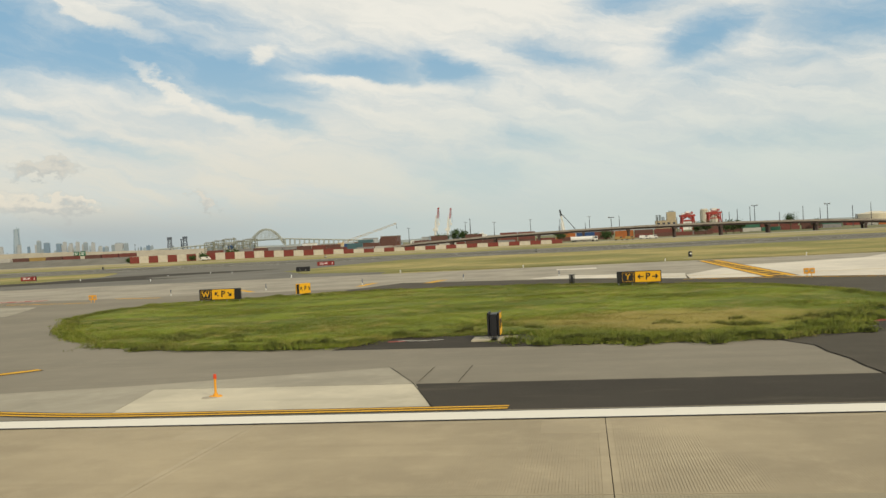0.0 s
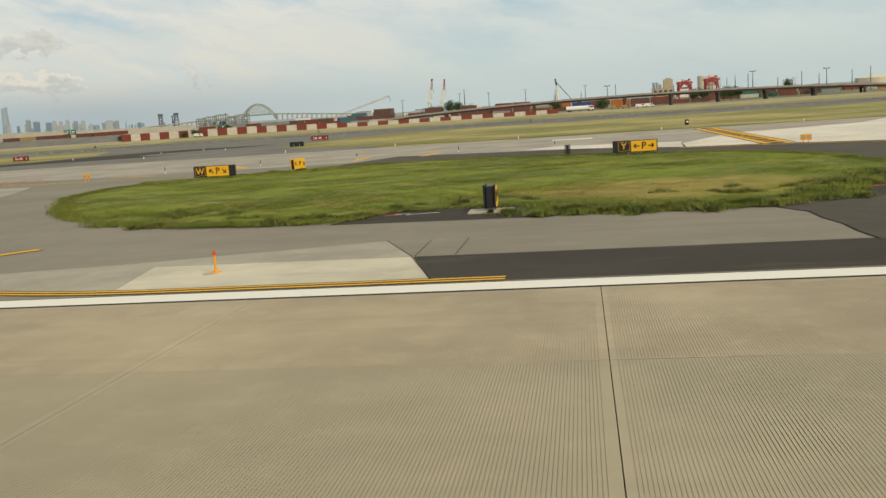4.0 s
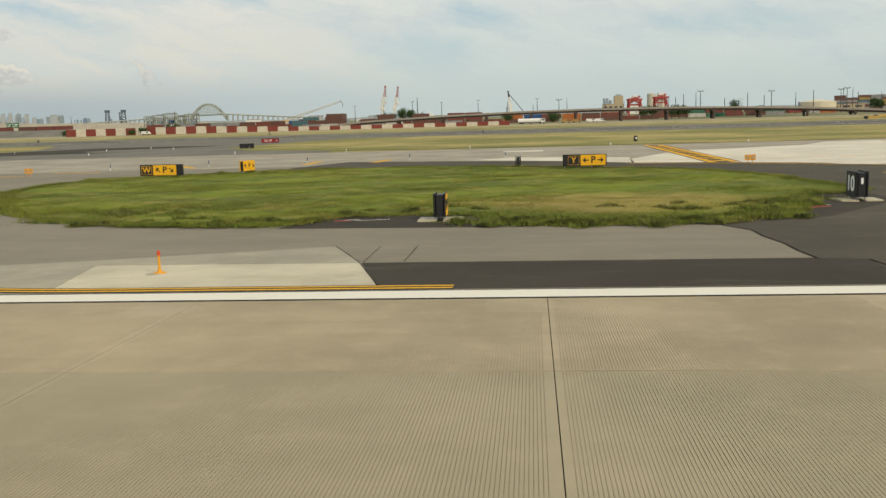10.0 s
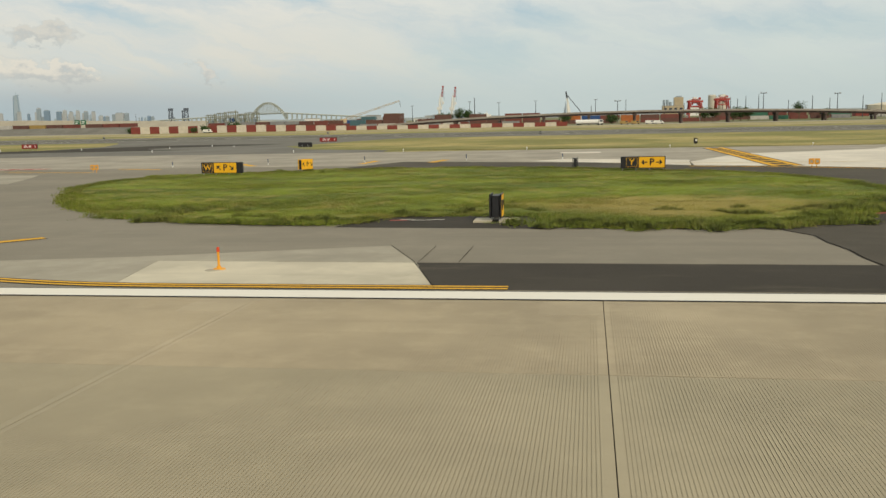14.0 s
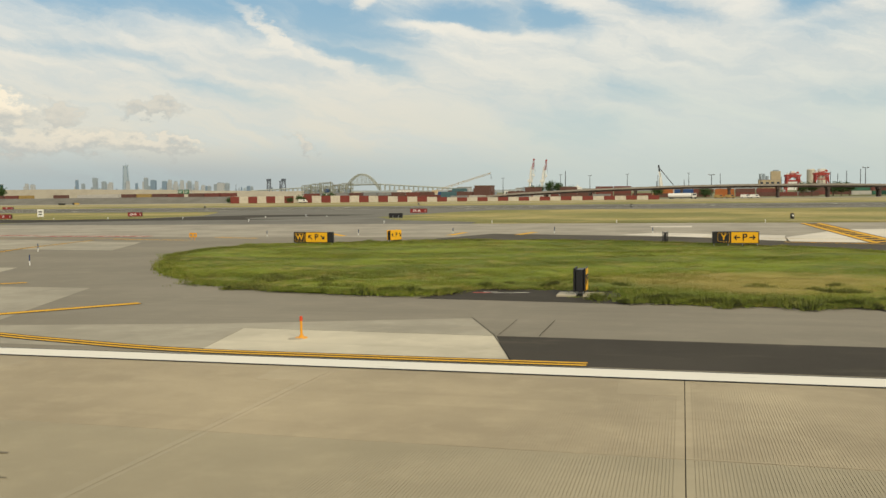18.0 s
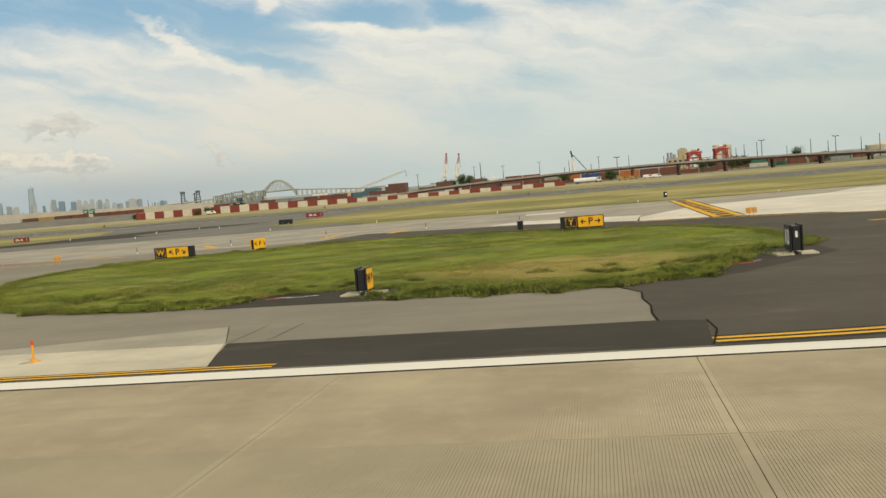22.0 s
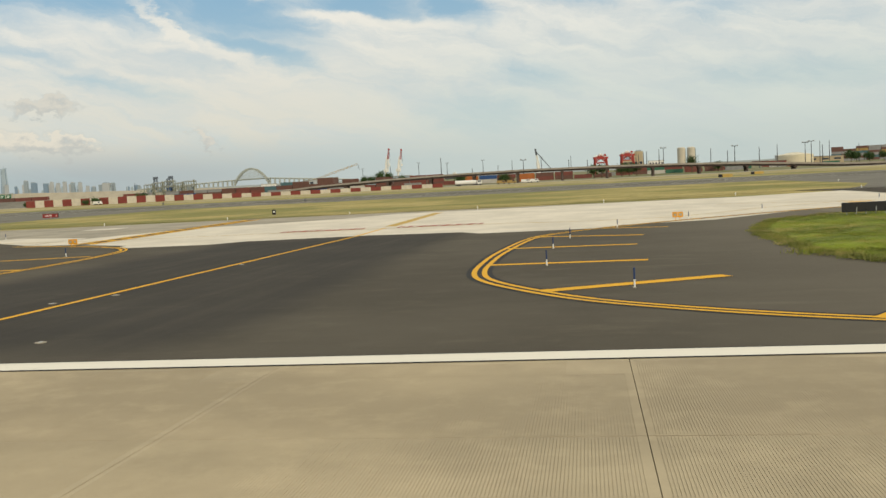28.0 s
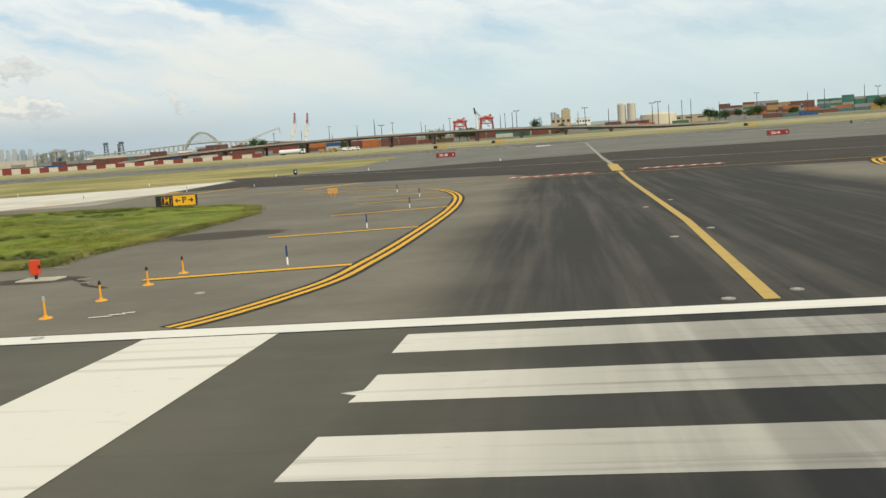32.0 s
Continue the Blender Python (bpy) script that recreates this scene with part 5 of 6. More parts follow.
part("deck", strip(bmesh.new(), VY - 5.5, VY + 5.5, -1.0, -0.7), M_DECK, viaduct)
part("parapet", strip(bmesh.new(), VY - 5.8, VY - 5.45, -1.05, 0.0), M_DECK, viaduct)
part("parapet", strip(bmesh.new(), VY + 5.45, VY + 5.8, -1.05, 0.0), M_DECK, viaduct)
for dy in (-4.5, -1.5, 1.5, 4.5):
    part("girder", strip(bmesh.new(), VY + dy - 0.25, VY + dy + 0.25, -2.1, -1.0), M_DECKD, viaduct)
for k in range(11):
    u = -76 + 27 * k
    top = float(np.interp(u, VX, VZ)) * 1.035 - 2.1
    base = land(VY)
    if top - base < 0.8:
        continue
    bm = boxed(u - 0.9, u + 0.9, VY - 4.8, VY + 4.8, top - 0.9, top)
    pier = part("pier", bm, M_DECKD, viaduct)
    for dy in (-3.4, 3.4):
        part("column", rodded((u, VY + dy, base - 0.1), (u, VY + dy, top - 0.85), 0.75, 0.75, 10), M_DECKD, pier)


# ---- freight containers ----
def container_mesh(material, long=12.19):
    """Corrugated steel box with corner posts and rails."""
    bm = bmesh.new()
    box(bm, -long / 2 + 0.05, long / 2 - 0.05, -1.17, 1.17, 0.06, 2.54)
    for sx in (-1, 1):
        for sy in (-1, 1):
            box(bm, sx * (long / 2 - 0.08) - 0.08, sx * (long / 2 - 0.08) + 0.08, sy * 1.14 - 0.08, sy * 1.14 + 0.08, 0.0, 2.6)
    for sy in (-1, 1):
        box(bm, -long / 2, long / 2, sy * 1.16 - 0.06, sy * 1.16 + 0.06, 0.0, 0.14)
        box(bm, -long / 2, long / 2, sy * 1.16 - 0.06, sy * 1.16 + 0.06, 2.48, 2.6)
    for i in range(12):
        u = -long / 2 + long * (i + 0.5) / 12
        box(bm, u - 0.12, u + 0.12, -1.21, -1.17, 0.14, 2.48)
    return mesh_of(bm, "freight_container", material)


BOXES = {k: container_mesh(m) for k, m in M_BOX.items()}
rng = random.Random(4)
LABEL = {"red": "dull red", "brown": "rust brown", "orange": "bright orange", "blue": "dark blue", "white": "off-white", "green": "green", "grey": "grey", "teal": "teal", "yellow": "ochre yellow"}


def container(x, y, z, col, turn=0.0):
    ob = new("freight_container", BOXES[col])
    ob.matrix_basis = pose(x, y, z, 0, 0, turn)
    return tagged(ob, f"{LABEL[col]} corrugated steel freight container in a stack", "container", "freight containers")


def stack_row(x0, x1, y, tiers, cols, gap=0.6, z0=None, chance=1.0, step=12.19):
    x = x0
    base = land(y) if z0 is None else z0
    while x < x1:
        high = rng.choice(tiers)
        for k in range(high):
            if rng.random() <= chance:
                container(x + rng.uniform(-0.2, 0.2), y, base + 2.6 * k, rng.choice(cols))
        x += step + gap


REDS = ["red", "red", "brown", "brown", "red", "brown", "grey"]
MIXED = ["red", "brown", "orange", "blue", "white", "green", "red", "brown", "grey", "yellow"]
stack_row(-330, -150, 745, [1, 2, 2], REDS)
stack_row(-150, -20, 660, [2, 2, 1, 3], ["red", "brown", "red", "brown"])
stack_row(-20, 30, 640, [2, 1, 2], ["red", "brown", "orange", "white"])
for x, k, c in ((-6.0, 1, "orange"), (-6.0, 0, "brown"), (7.0, 1, "blue"), (7.0, 0, "white"), (20.0, 1, "red"), (33, 1, "orange"), (33, 0, "orange"), (46, 0, "red"), (46, 1, "brown"), (59, 1, "red"), (59, 0, "brown"), (72, 0, "red"), (85, 0, "brown")):
    container(x, 628, land(628) + 2.6 * k, c)
for x, c in ((136.7, "green"), (150.0, "red"), (124, "white"), (164, "brown"), (178, "grey")):
    container(x, 668, land(668), c)
    container(x, 672, land(672) + 2.6, rng.choice(["green", "red", "brown"]))
stack_row(90, 130, 690, [1, 2], REDS)
stack_row(180, 260, 720, [1, 1, 2], MIXED, chance=0.8)
stack_row(350, 440, 1050, [5, 6, 6, 5], ["grey", "brown", "brown", "yellow", "grey", "teal", "brown"], z0=land(1050))
stack_row(344, 440, 1035, [2, 3, 4], ["brown", "grey", "teal", "grey", "brown"], z0=land(1035))
stack_row(330, 372, 790, [1, 2, 3], ["orange", "red", "brown", "teal"], z0=land(790))
stack_row(455, 540, 1050, [5, 6, 5], ["teal", "green", "grey", "green"], z0=land(1050))
stack_row(366, 520, 812, [1, 2, 2, 1], MIXED, z0=land(812))
stack_row(292, 350, 690, [1, 1, 1, 0], ["grey", "blue", "brown", "teal"], z0=land(690))
stack_row(385, 520, 786, [1, 2], ["red", "brown", "teal", "yellow", "grey", "green"], z0=land(786))
container(-171.8, 735, land(735) + 5.2, "teal")
container(-184, 735, land(735) + 2.6, "blue")
container(-245, 700, land(700) + 0.2, "blue")
container(-258, 700, land(700) + 0.2, "teal")
for x, y, c, z in ((-300, 640, "teal", 0), (-287, 642, "white", 0), (-268, 650, "brown", 0), (-268, 650, "red", 2.6), (-240, 655, "yellow", 0), (-226, 640, "white", 0), (-150, 640, "grey", 0), (-137, 642, "white", 0), (-118, 640, "blue", 0), (-104, 642, "grey", 0), (-170, 690, "teal", 2.6), (-170, 690, "teal", 0), (-157, 690, "blue", 0), (-90, 640, "white", 0), (-62, 638, "brown", 0), (-48, 638, "grey", 0)):
    container(x, y, land(y) + z, c)
for x, c in ((-512, "brown"), (-499, "red"), (-486, "yellow"), (-455, "brown"), (-434, "white"), (-422, "white"), (-410, "white"), (-396, "brown"), (-383, "yellow"), (-370, "brown"), (-357, "red"), (-340, "brown"), (-327, "red"), (-314, "red")):
    container(x, 604, 3.3, c)


# ---- cranes ----
def lattice(bm, a, b, w0, w1, bays, r):
    """A four-chord lattice boom."""
    a, b = Vector(a), Vector(b)
    d = (b - a).normalized()
    side = d.cross(Vector((0, 1, 0))).normalized()
    up = side.cross(d)
    rings = []
    for i in range(bays + 1):
        c, w = a.lerp(b, i / bays), w0 + (w1 - w0) * i / bays
        rings.append([c + side * (sx * w / 2) + up * (sy * w / 2) for sx, sy in ((-1, -1), (1, -1), (1, 1), (-1, 1))])
    for k in range(4):
        rod(bm, rings[0][k], rings[-1][k], r, r, 5)
    for p, q in zip(rings, rings[1:]):
        for k in range(4):
            rod(bm, p[k], q[(k + 1) % 4], r * 0.7, r * 0.7, 4)
    return bm


def gantry_crane(x, y, tall):
    ob = thing("gantry_crane", (x, y, land(y)), 8, "red rubber-tyred gantry crane standing in the container yard", "crane", "gantry cranes")
    for sx in (-1, 1):
        for sy in (-1, 1):
            leg = part("leg", rodded((sx * 5.2, sy * 3.6, 1.4), (sx * 4.3, sy * 2.2, tall - 2.4), 0.60, 0.52, 6), M_CRED, ob)
            part("wheel", rodded((sx * 5.2 - 0.4, sy * 3.9, 0.75), (sx * 5.2 + 0.4, sy * 3.9, 0.75), 0.75, 0.75, 14), M_RUBBER, leg)
        part("sill", boxed(sx * 5.2 - 0.4, sx * 5.2 + 0.4, -4.6, 4.6, 1.0, 1.7), M_CRED, ob)
        part("brace", rodded((sx * 4.9, -3.2, tall * 0.35), (sx * 4.4, 2.4, tall - 2.6), 0.16), M_CRED, ob)
        part("brace", rodded((sx * 4.9, 3.2, tall * 0.35), (sx * 4.4, -2.4, tall - 2.6), 0.16), M_CRED, ob)
    for sy in (-1, 1):
        part("girder", boxed(-5.6, 5.6, sy * 2.2 - 0.35, sy * 2.2 + 0.35, tall - 3.0, tall - 1.5, 0.05), M_CRED, ob)
        rail = bmesh.new()
        for i in range(9):
            rod(rail, (-5.6 + 1.4 * i, sy * 2.8, tall - 1.5), (-5.6 + 1.4 * i, sy * 2.8, tall - 0.5), 0.05, 0.05, 4)
        for z in (0.5, 1.0):
            rod(rail, (-5.6, sy * 2.8, tall - z), (5.6, sy * 2.8, tall - z), 0.05, 0.05, 4)
        part("railing", rail, M_CWHITE, ob)
        for sx in (-1, 1):
            part("knee", rodded((sx * 4.5, sy * 2.2, tall - 4.8), (sx * 2.2, sy * 2.2, tall - 2.4), 0.22, 0.22, 6), M_CRED, ob)
    trolley = part("trolley", boxed(-2.6, 2.3, -2.4, 2.4, tall - 1.5, tall - 0.3, 0.05), M_CRED, ob)
    part("cab", boxed(1.5, 2.9, -1.0, 1.0, tall - 4.4, tall - 2.6, 0.08), M_CWHITE, ob)
    part("engine_house", boxed(-6.0, -4.6, -2.2, 2.2, 1.8, 3.8, 0.05), M_CWHITE, ob)
    part("hoist", boxed(-1.7, 1.4, -1.4, 1.4, tall - 0.3, tall + 1.0, 0.2), M_CWHITE, trolley)
    for sx in (-1, 1):
        part("hoist_rope", rodded((sx * 1.1, 0, tall - 1.5), (sx * 1.3, 0, tall - 6.3), 0.06, 0.06, 4), M_DSTEEL, ob)
    part("spreader", boxed(-3.0, 3.0, -0.6, 0.6, tall - 6.6, tall - 6.2), M_CRED, ob)
    for sy in (-1, 1):
        part("tie_beam", boxed(-4.6, 4.6, sy * 2.6 - 0.25, sy * 2.6 + 0.25, tall * 0.62, tall * 0.62 + 0.7), M_CRED, ob)
        for sx in (-1, 1):
            part("cross_brace", rodded((sx * 4.4, sy * 2.4, tall * 0.66), (0, sy * 2.3, tall - 2.6), 0.32, 0.32, 6), M_CRED, ob)
    part("machine_room", boxed(-4.2, -2.6, -1.6, 1.6, tall - 1.4, tall - 0.2, 0.1), M_CWHITE, ob)
    part("cable_reel", rodded((3.0, -2.6, tall - 0.2), (3.0, -2.1, tall - 0.2), 1.0, 1.0, 14), M_CRED, ob)
    part("stair_tower", lattice(bmesh.new(), (-5.6, 0, 1.7), (-4.8, 0, tall - 2.4), 1.0, 1.0, 8, 0.09), M_CRED, ob)


gantry_crane(86.6, 724, 16.2)
gantry_crane(107.4, 730, 17.4)


def harbour_crane(x, y, tip):
    """White tower with a red and white boom folded up beside it."""
    g = land(y)
    ob = thing("harbour_crane", (x, y, g), 0, "white harbour crane with a red and white raised boom", "crane", "harbour cranes")
    h = tip - g
    part("undercarriage", boxed(-5, 5, -5, 5, 0, 4, 0.2), M_CWHITE, ob)
    part("tower", rodded((-4.0, 0, 3.5), (-2.6, 0, h * 0.56), 1.5, 1.2, 12), M_CWHITE, ob)
    part("machine_house", boxed(-6.0, 0.0, -2.4, 2.4, h * 0.34, h * 0.42, 0.2), M_CWHITE, ob)
    part("cab", boxed(0.8, 3.0, -1.2, 1.2, h * 0.50, h * 0.57, 0.1), M_CWHITE, ob)
    part("tower_head", rodded((-2.8, 0, h * 0.55), (-1.0, 0, h * 0.80), 1.1, 0.5, 10), M_CWHITE, ob)
    part("lower_boom", lattice(bmesh.new(), (-0.6, 0, h * 0.42), (0.6, 0, h * 0.70), 2.0, 1.9, 6, 0.24), M_CWHITE, ob)
    part("upper_boom", lattice(bmesh.new(), (0.6, 0, h * 0.70), (2.0, 0, h * 0.97), 1.9, 1.3, 6, 0.22), M_CRED, ob)
    part("boom_head", boxed(1.0, 3.2, -0.8, 0.8, h * 0.955, h, 0.1), M_CRED, ob)
    part("hoist_rope", rodded((2.6, 0, h * 0.97), (3.4, 0, h * 0.60), 0.12), M_DSTEEL, ob)


harbour_crane(-177.0, 1172, 47.3)
harbour_crane(-161.8, 1179, 46.0)
g = land(2337)
ob = thing("boom_crane", (-35, 2337, g), 0, "pale crane with a steep lattice boom and stays", "crane")
part("tower", rodded((6, 0, 0), (3, 0, 36 - g), 5.0, 3.2, 8), M_CWHITE, ob)
part("mast", rodded((5, 0, 34 - g), (1.5, 0, 54 - g), 2.4, 1.2, 8), M_CWHITE, ob)
part("boom", lattice(bmesh.new(), (8, 0, 12), (1.6, 0, 52 - g), 3.6, 3.0, 7, 0.9), M_CWHITE, ob)
part("boom_tip", lattice(bmesh.new(), (1.6, 0, 52 - g), (-1, 0, 68.5 - g), 2.8, 2.0, 4, 0.9), M_DSTEEL, ob)
part("stay", rodded((0, 0, 62 - g), (36, 0, 14), 0.9), M_DSTEEL, ob)
g = land(1500)
ob = thing("boom_crane", (-397, 1500, g), 0, "long pale tan lattice boom lowered over the yard", "crane")
part("boom", lattice(bmesh.new(), (4, 0, 6), (100, 0, 37 - g), 3.0, 2.0, 18, 0.20), M_TAN, ob)
part("cab", boxed(-2, 8, -3, 3, 0, 7, 0.2), M_TAN, ob)
part("hook", rodded((100, 0, 36 - g), (101, 0, 27 - g), 0.3), M_DSTEEL, ob)

# ---- silos, tank, sheds ----
for x in (347.5, 373.5):
    ob = thing("silo", (x, 2534, land(2534)), 0, "tall pale concrete silo with a flat cap", "silo", "silos")
    part("drum", rodded((0, 0, 0), (0, 0, 53 - land(2534)), 10.6, 10.6, 28), M_SILO, ob)
    part("cap", rodded((0, 0, 53 - land(2534)), (0, 0, 56 - land(2534)), 10.8, 8.0, 28), M_SILO, ob)
    part("ladder_shaft", boxed(9.5, 12, -2, 1, 0, 52 - land(2534)), M_TOWERG, ob)


def shed(x0, x1, y, deep, top, material, label, windows=0, roof=None, base=None):
    g = land(y) if base is None else base
    ob = thing("building", ((x0 + x1) / 2, y, g), 0, label, "building")
    w, h = (x1 - x0) / 2, top - g
    part("wall", boxed(-w, w, 0, deep, -0.2, h), material, ob)
    part("roof", boxed(-w - 0.3, w + 0.3, -0.3, deep + 0.3, h, h + 0.5), roof or M_DECK, ob)
    for i in range(windows):
        u = -w + 2 * w * (i + 0.5) / windows
        part("window", boxed(u - w / windows * 0.55, u + w / windows * 0.55, -0.12, 0.0, h * 0.55, h * 0.8), M_WIN, ob)
    return ob


f = shed(157, 196, 1811, 24, 22, M_BUFF, "buff processing plant with stacked upper floors", 4)
part("upper_floor", boxed(2, 19, 2, 18, 18, 35.5), M_BUFF, f)
part("roof_house", boxed(6, 16, 4, 14, 35.5, 38), M_TOWERG, f)
for u in (-17, -11):
    part("stack", rodded((u, 5, 14), (u, 5, 31), 2.4, 2.4, 12), M_TOWERG, f)
part("silo_tower", rodded((-5.0, 5, 8), (-5.0, 5, 27), 3.0, 3.0, 14), M_TOWERG, f)
shed(206, 234, 1811, 24, 18.0, M_CWHITE, "long white low shed with dark windows", 5)
ob = thing("storage_tank", (250.5, 808, land(808)), 0, "low round cream storage tank with a shallow domed roof", "tank")
part("shell", rodded((0, 0, 0), (0, 0, 8.6), 15.0, 15.0, 40), M_TANK, ob)
part("roof", rodded((0, 0, 8.6), (0, 0, 10.6), 15.0, 3.0, 40), M_TANK, ob)
part("stair_rail", boxed(-15.6, -15.02, -2, 2, 0, 9.0), M_STEEL, ob)
shed(262, 292, 815, 12, 6.2, M_BUFF, "low buff shed beside the tank", 3)
shed(222, 240, 790, 10, 4.6, M_BRED, "low rust-red shed beside the yard", 2)
shed(-196, -179, 905, 20, 11.0, M_BOX["brown"], "square rust-red warehouse block beyond the yard", 0)
shed(-150, -105, 930, 20, 9.0, M_TOWERG, "grey port shed with dark windows", 4)
shed(-225, -212, 950, 15, 10.0, M_TOWERP, "pale square port building beyond containers", 2)
c = shed(-815, -784, 900, 20, 19.7, M_BUFF, "buff building under a banded chimney", 4)
ch = thing("chimney", (-797, 905, 18.0), 0, "tall red and white banded chimney", "chimney")
for i in range(5):
    part("band", rodded((0, 0, 4.2 * i), (0, 0, 4.2 * i + 4.15), 4.6, 4.6, 20), M_BRED if i % 2 == 0 else M_CWHITE, ch)
shed(-790, -773, 905, 16, 20.2, M_BOX["teal"], "tall teal metal-clad building beside the chimney", 0)
shed(-840, -776, 888, 8, 11.5, M_CWHITE, "long low white shed beside the chimney", 6)
# ship in the basin
ob = thing("cargo_ship", (-207, 2100, land(2100)), 0, "white superstructure of a moored ship", "ship")
part("hull", boxed(-30, 34, -8, 8, -2, 4, 0.5), M_DSTEEL, ob)
part("superstructure", boxed(-14, 4, -7, 7, 4, 11.5, 0.3), M_CWHITE, ob)
part("bridge", boxed(-11, -3, -7, 7, 11.5, 14.5, 0.3), M_CWHITE, ob)
part("mast", rodded((-6, 0, 14), (-6, 0, 20), 0.4), M_CWHITE, ob)


# pipe racks beyond the containers, and a road sign gantry
for x0, x1, top in ((-381, -372, 13.5), (-370, -361, 15.0), (-359, -349, 16.2), (-347, -339, 13.8), (-337, -326, 15.0)):
    ob = thing("pipe_rack", ((x0 + x1) / 2, 900, land(900)), 0, "greenish tan steel frame carrying pipes in the yard", "pipe rack", "pipe racks")
    w, h = (x1 - x0) / 2, top - land(900)
    for sx in (-1, 0, 1):
        for sy in (-1, 1):
            part("column", boxed(sx * w - 0.3, sx * w + 0.3, sy * 3 - 0.3, sy * 3 + 0.3, 0, h), M_RACK, ob)
    for k in range(3):
        z = h * (k + 1) / 3.0
        for sy in (-1, 1):
            part("beam", boxed(-w, w, sy * 3 - 0.25, sy * 3 + 0.25, z - 0.5, z), M_RACK, ob)
        for j in range(2):
            part("pipe", rodded((-w - 0.6, -1.6 + k + 1.3 * j, z + 0.35), (w + 0.6, -1.6 + k + 1.3 * j, z + 0.35), 0.35), (M_STEEL, M_RACK)[j], ob)
    for sx in (-1, 0):
        part("brace", rodded((sx * w, -3.2, h * 0.34), (sx * w + w, -3.2, h * 0.66), 0.14), M_RACK, ob)
    part("cabinet", boxed(-w * 0.4, w * 0.5, -2.6, 2.6, h * 0.36, h * 0.60, 0.1), M_BOX["blue"] if top > 16 else M_TOWERG, ob)
    part("vessel", rodded((w * 0.75, 0.5, 0), (w * 0.75, 0.5, h + 1.6), 0.7, 0.7, 10), M_RACK, ob)
    part("handrail", boxed(-w, w, -3.2, -3.1, h + 0.9, h + 1.0), M_RACK, ob)
ob = thing("road_sign_gantry", (-405.5, 700, land(700) - 1.6), 0, "green motorway sign panels on a steel gantry", "road sign")
for sx in (-1, 1):
    part("post", rodded((sx * 6.5, 0, 0), (sx * 6.5, 0, 12.2), 0.3), M_STEEL, ob)
part("truss", lattice(bmesh.new(), (-6.5, 0, 11.6), (6.5, 0, 11.6), 1.1, 1.1, 8, 0.09), M_STEEL, ob)
for u in (-3.0, 2.6):
    p = part("panel", boxed(u - 2.3, u + 2.3, -0.9, -0.7, 7.6, 11.4, 0.05), M_SGREEN, ob)
    for k in range(2):
        part("bar", boxed(u - 1.6, u + 1.4 - 0.7 * k, -0.94, -0.905, 9.9 - 1.2 * k, 10.4 - 1.2 * k), M_SWHITE, p)

# low hazy sheds and stacks along the far side of the port
r = random.Random(17)
for k in range(14):
    x = -470 + 24 * k + r.uniform(-9, 9)
    y = r.uniform(1120, 1450)
    wide, high = r.uniform(9, 30), r.uniform(3.5, 8.5)
    g = land(y)
    ob = thing("port_shed", (x, y, g), r.uniform(-6, 6), "low hazy port shed with a shallow roof", "shed", "port sheds")
    body = part("wall", boxed(-wide / 2, wide / 2, -5, 5, 0, high), r.choice((M_TOWERP, M_BUFF, M_BOX["brown"], M_TOWERG, M_CWHITE, M_RACK)), ob)
    part("roof", boxed(-wide / 2 - 0.4, wide / 2 + 0.4, -5.4, 5.4, high, high + 0.5), r.choice((M_DECK, M_TOWERG)), ob)
    for u in range(int(wide / 5)):
        part("door", boxed(-wide / 2 + 2 + 5 * u, -wide / 2 + 4.4 + 5 * u, -5.08, -5.0, 0.2, high * 0.6), M_DSTEEL, ob)

# ---- poles and trees ----
def light_mast(x, y, top, arms, r=0.28):
    g = land(y)
    ob = thing("light_mast", (x, y, g), 0, "tall slim dark lamp mast in the yard" if arms else "tall dark timber pole in the yard", "mast", "yard masts")
    h = top - g
    part("pole", rodded((0, 0, 0), (0, 0, h), r * 1.25, r * 0.7, 8), M_DSTEEL, ob)
    if arms:
        part("crossarm", boxed(-2.2, 2.2, -0.18, 0.18, h - 0.5, h - 0.1), M_DSTEEL, ob)
        for s in (-1, 1):
            part("lamp", boxed(s * 1.7 - 0.5, s * 1.7 + 0.5, -0.5, 0.5, h - 0.1, h + 0.35), M_STEEL, ob)


for x, top, arms in ((114.1, 14.7, 0), (120, 16.6, 0), (129.1, 17.6, 0), (132.4, 18.7, 1), (166.7, 16.4, 0), (178.7, 14.3, 0), (183.9, 17.3, 1), (201.4, 15.3, 0), (214.1, 16.7, 0), (233.7, 17.1, 1), (238, 17.8, 1), (245.8, 14.6, 0), (27.5, 15.4, 1), (62, 13.5, 0), (76, 12.8, 0), (8, 12.0, 0), (-12, 11.0, 0), (150, 13.0, 0)):
    light_mast(x, 700, top, arms)
for x, top, arms in ((269.1, 19.5, 0), (276.6, 19.9, 0), (330.9, 20.9, 1), (371.9, 18.2, 0), (385.5, 20.0, 0), (428.1, 19.0, 1), (417.4, 20.8, 0), (118.5, 19.7, 0), (124.8, 17.8, 0), (460, 20, 1), (300, 16, 0)):
    light_mast(x, 800, top, arms)
for x, top, arms in ((-150, 28, 1), (-110, 26, 1), (-60, 27, 1), (-20, 25, 0), (20, 27, 1), (60, 26, 0), (-190, 26, 0), (-230, 24, 1)):
    light_mast(x, 1250, top, arms, 0.4)
light_mast(-225.6, 1968, 49.7, 0, 0.9)
light_mast(-1184.1, 2320, 34.8, 1, 0.8)
light_mast(-700, 1500, 24, 0, 0.5)


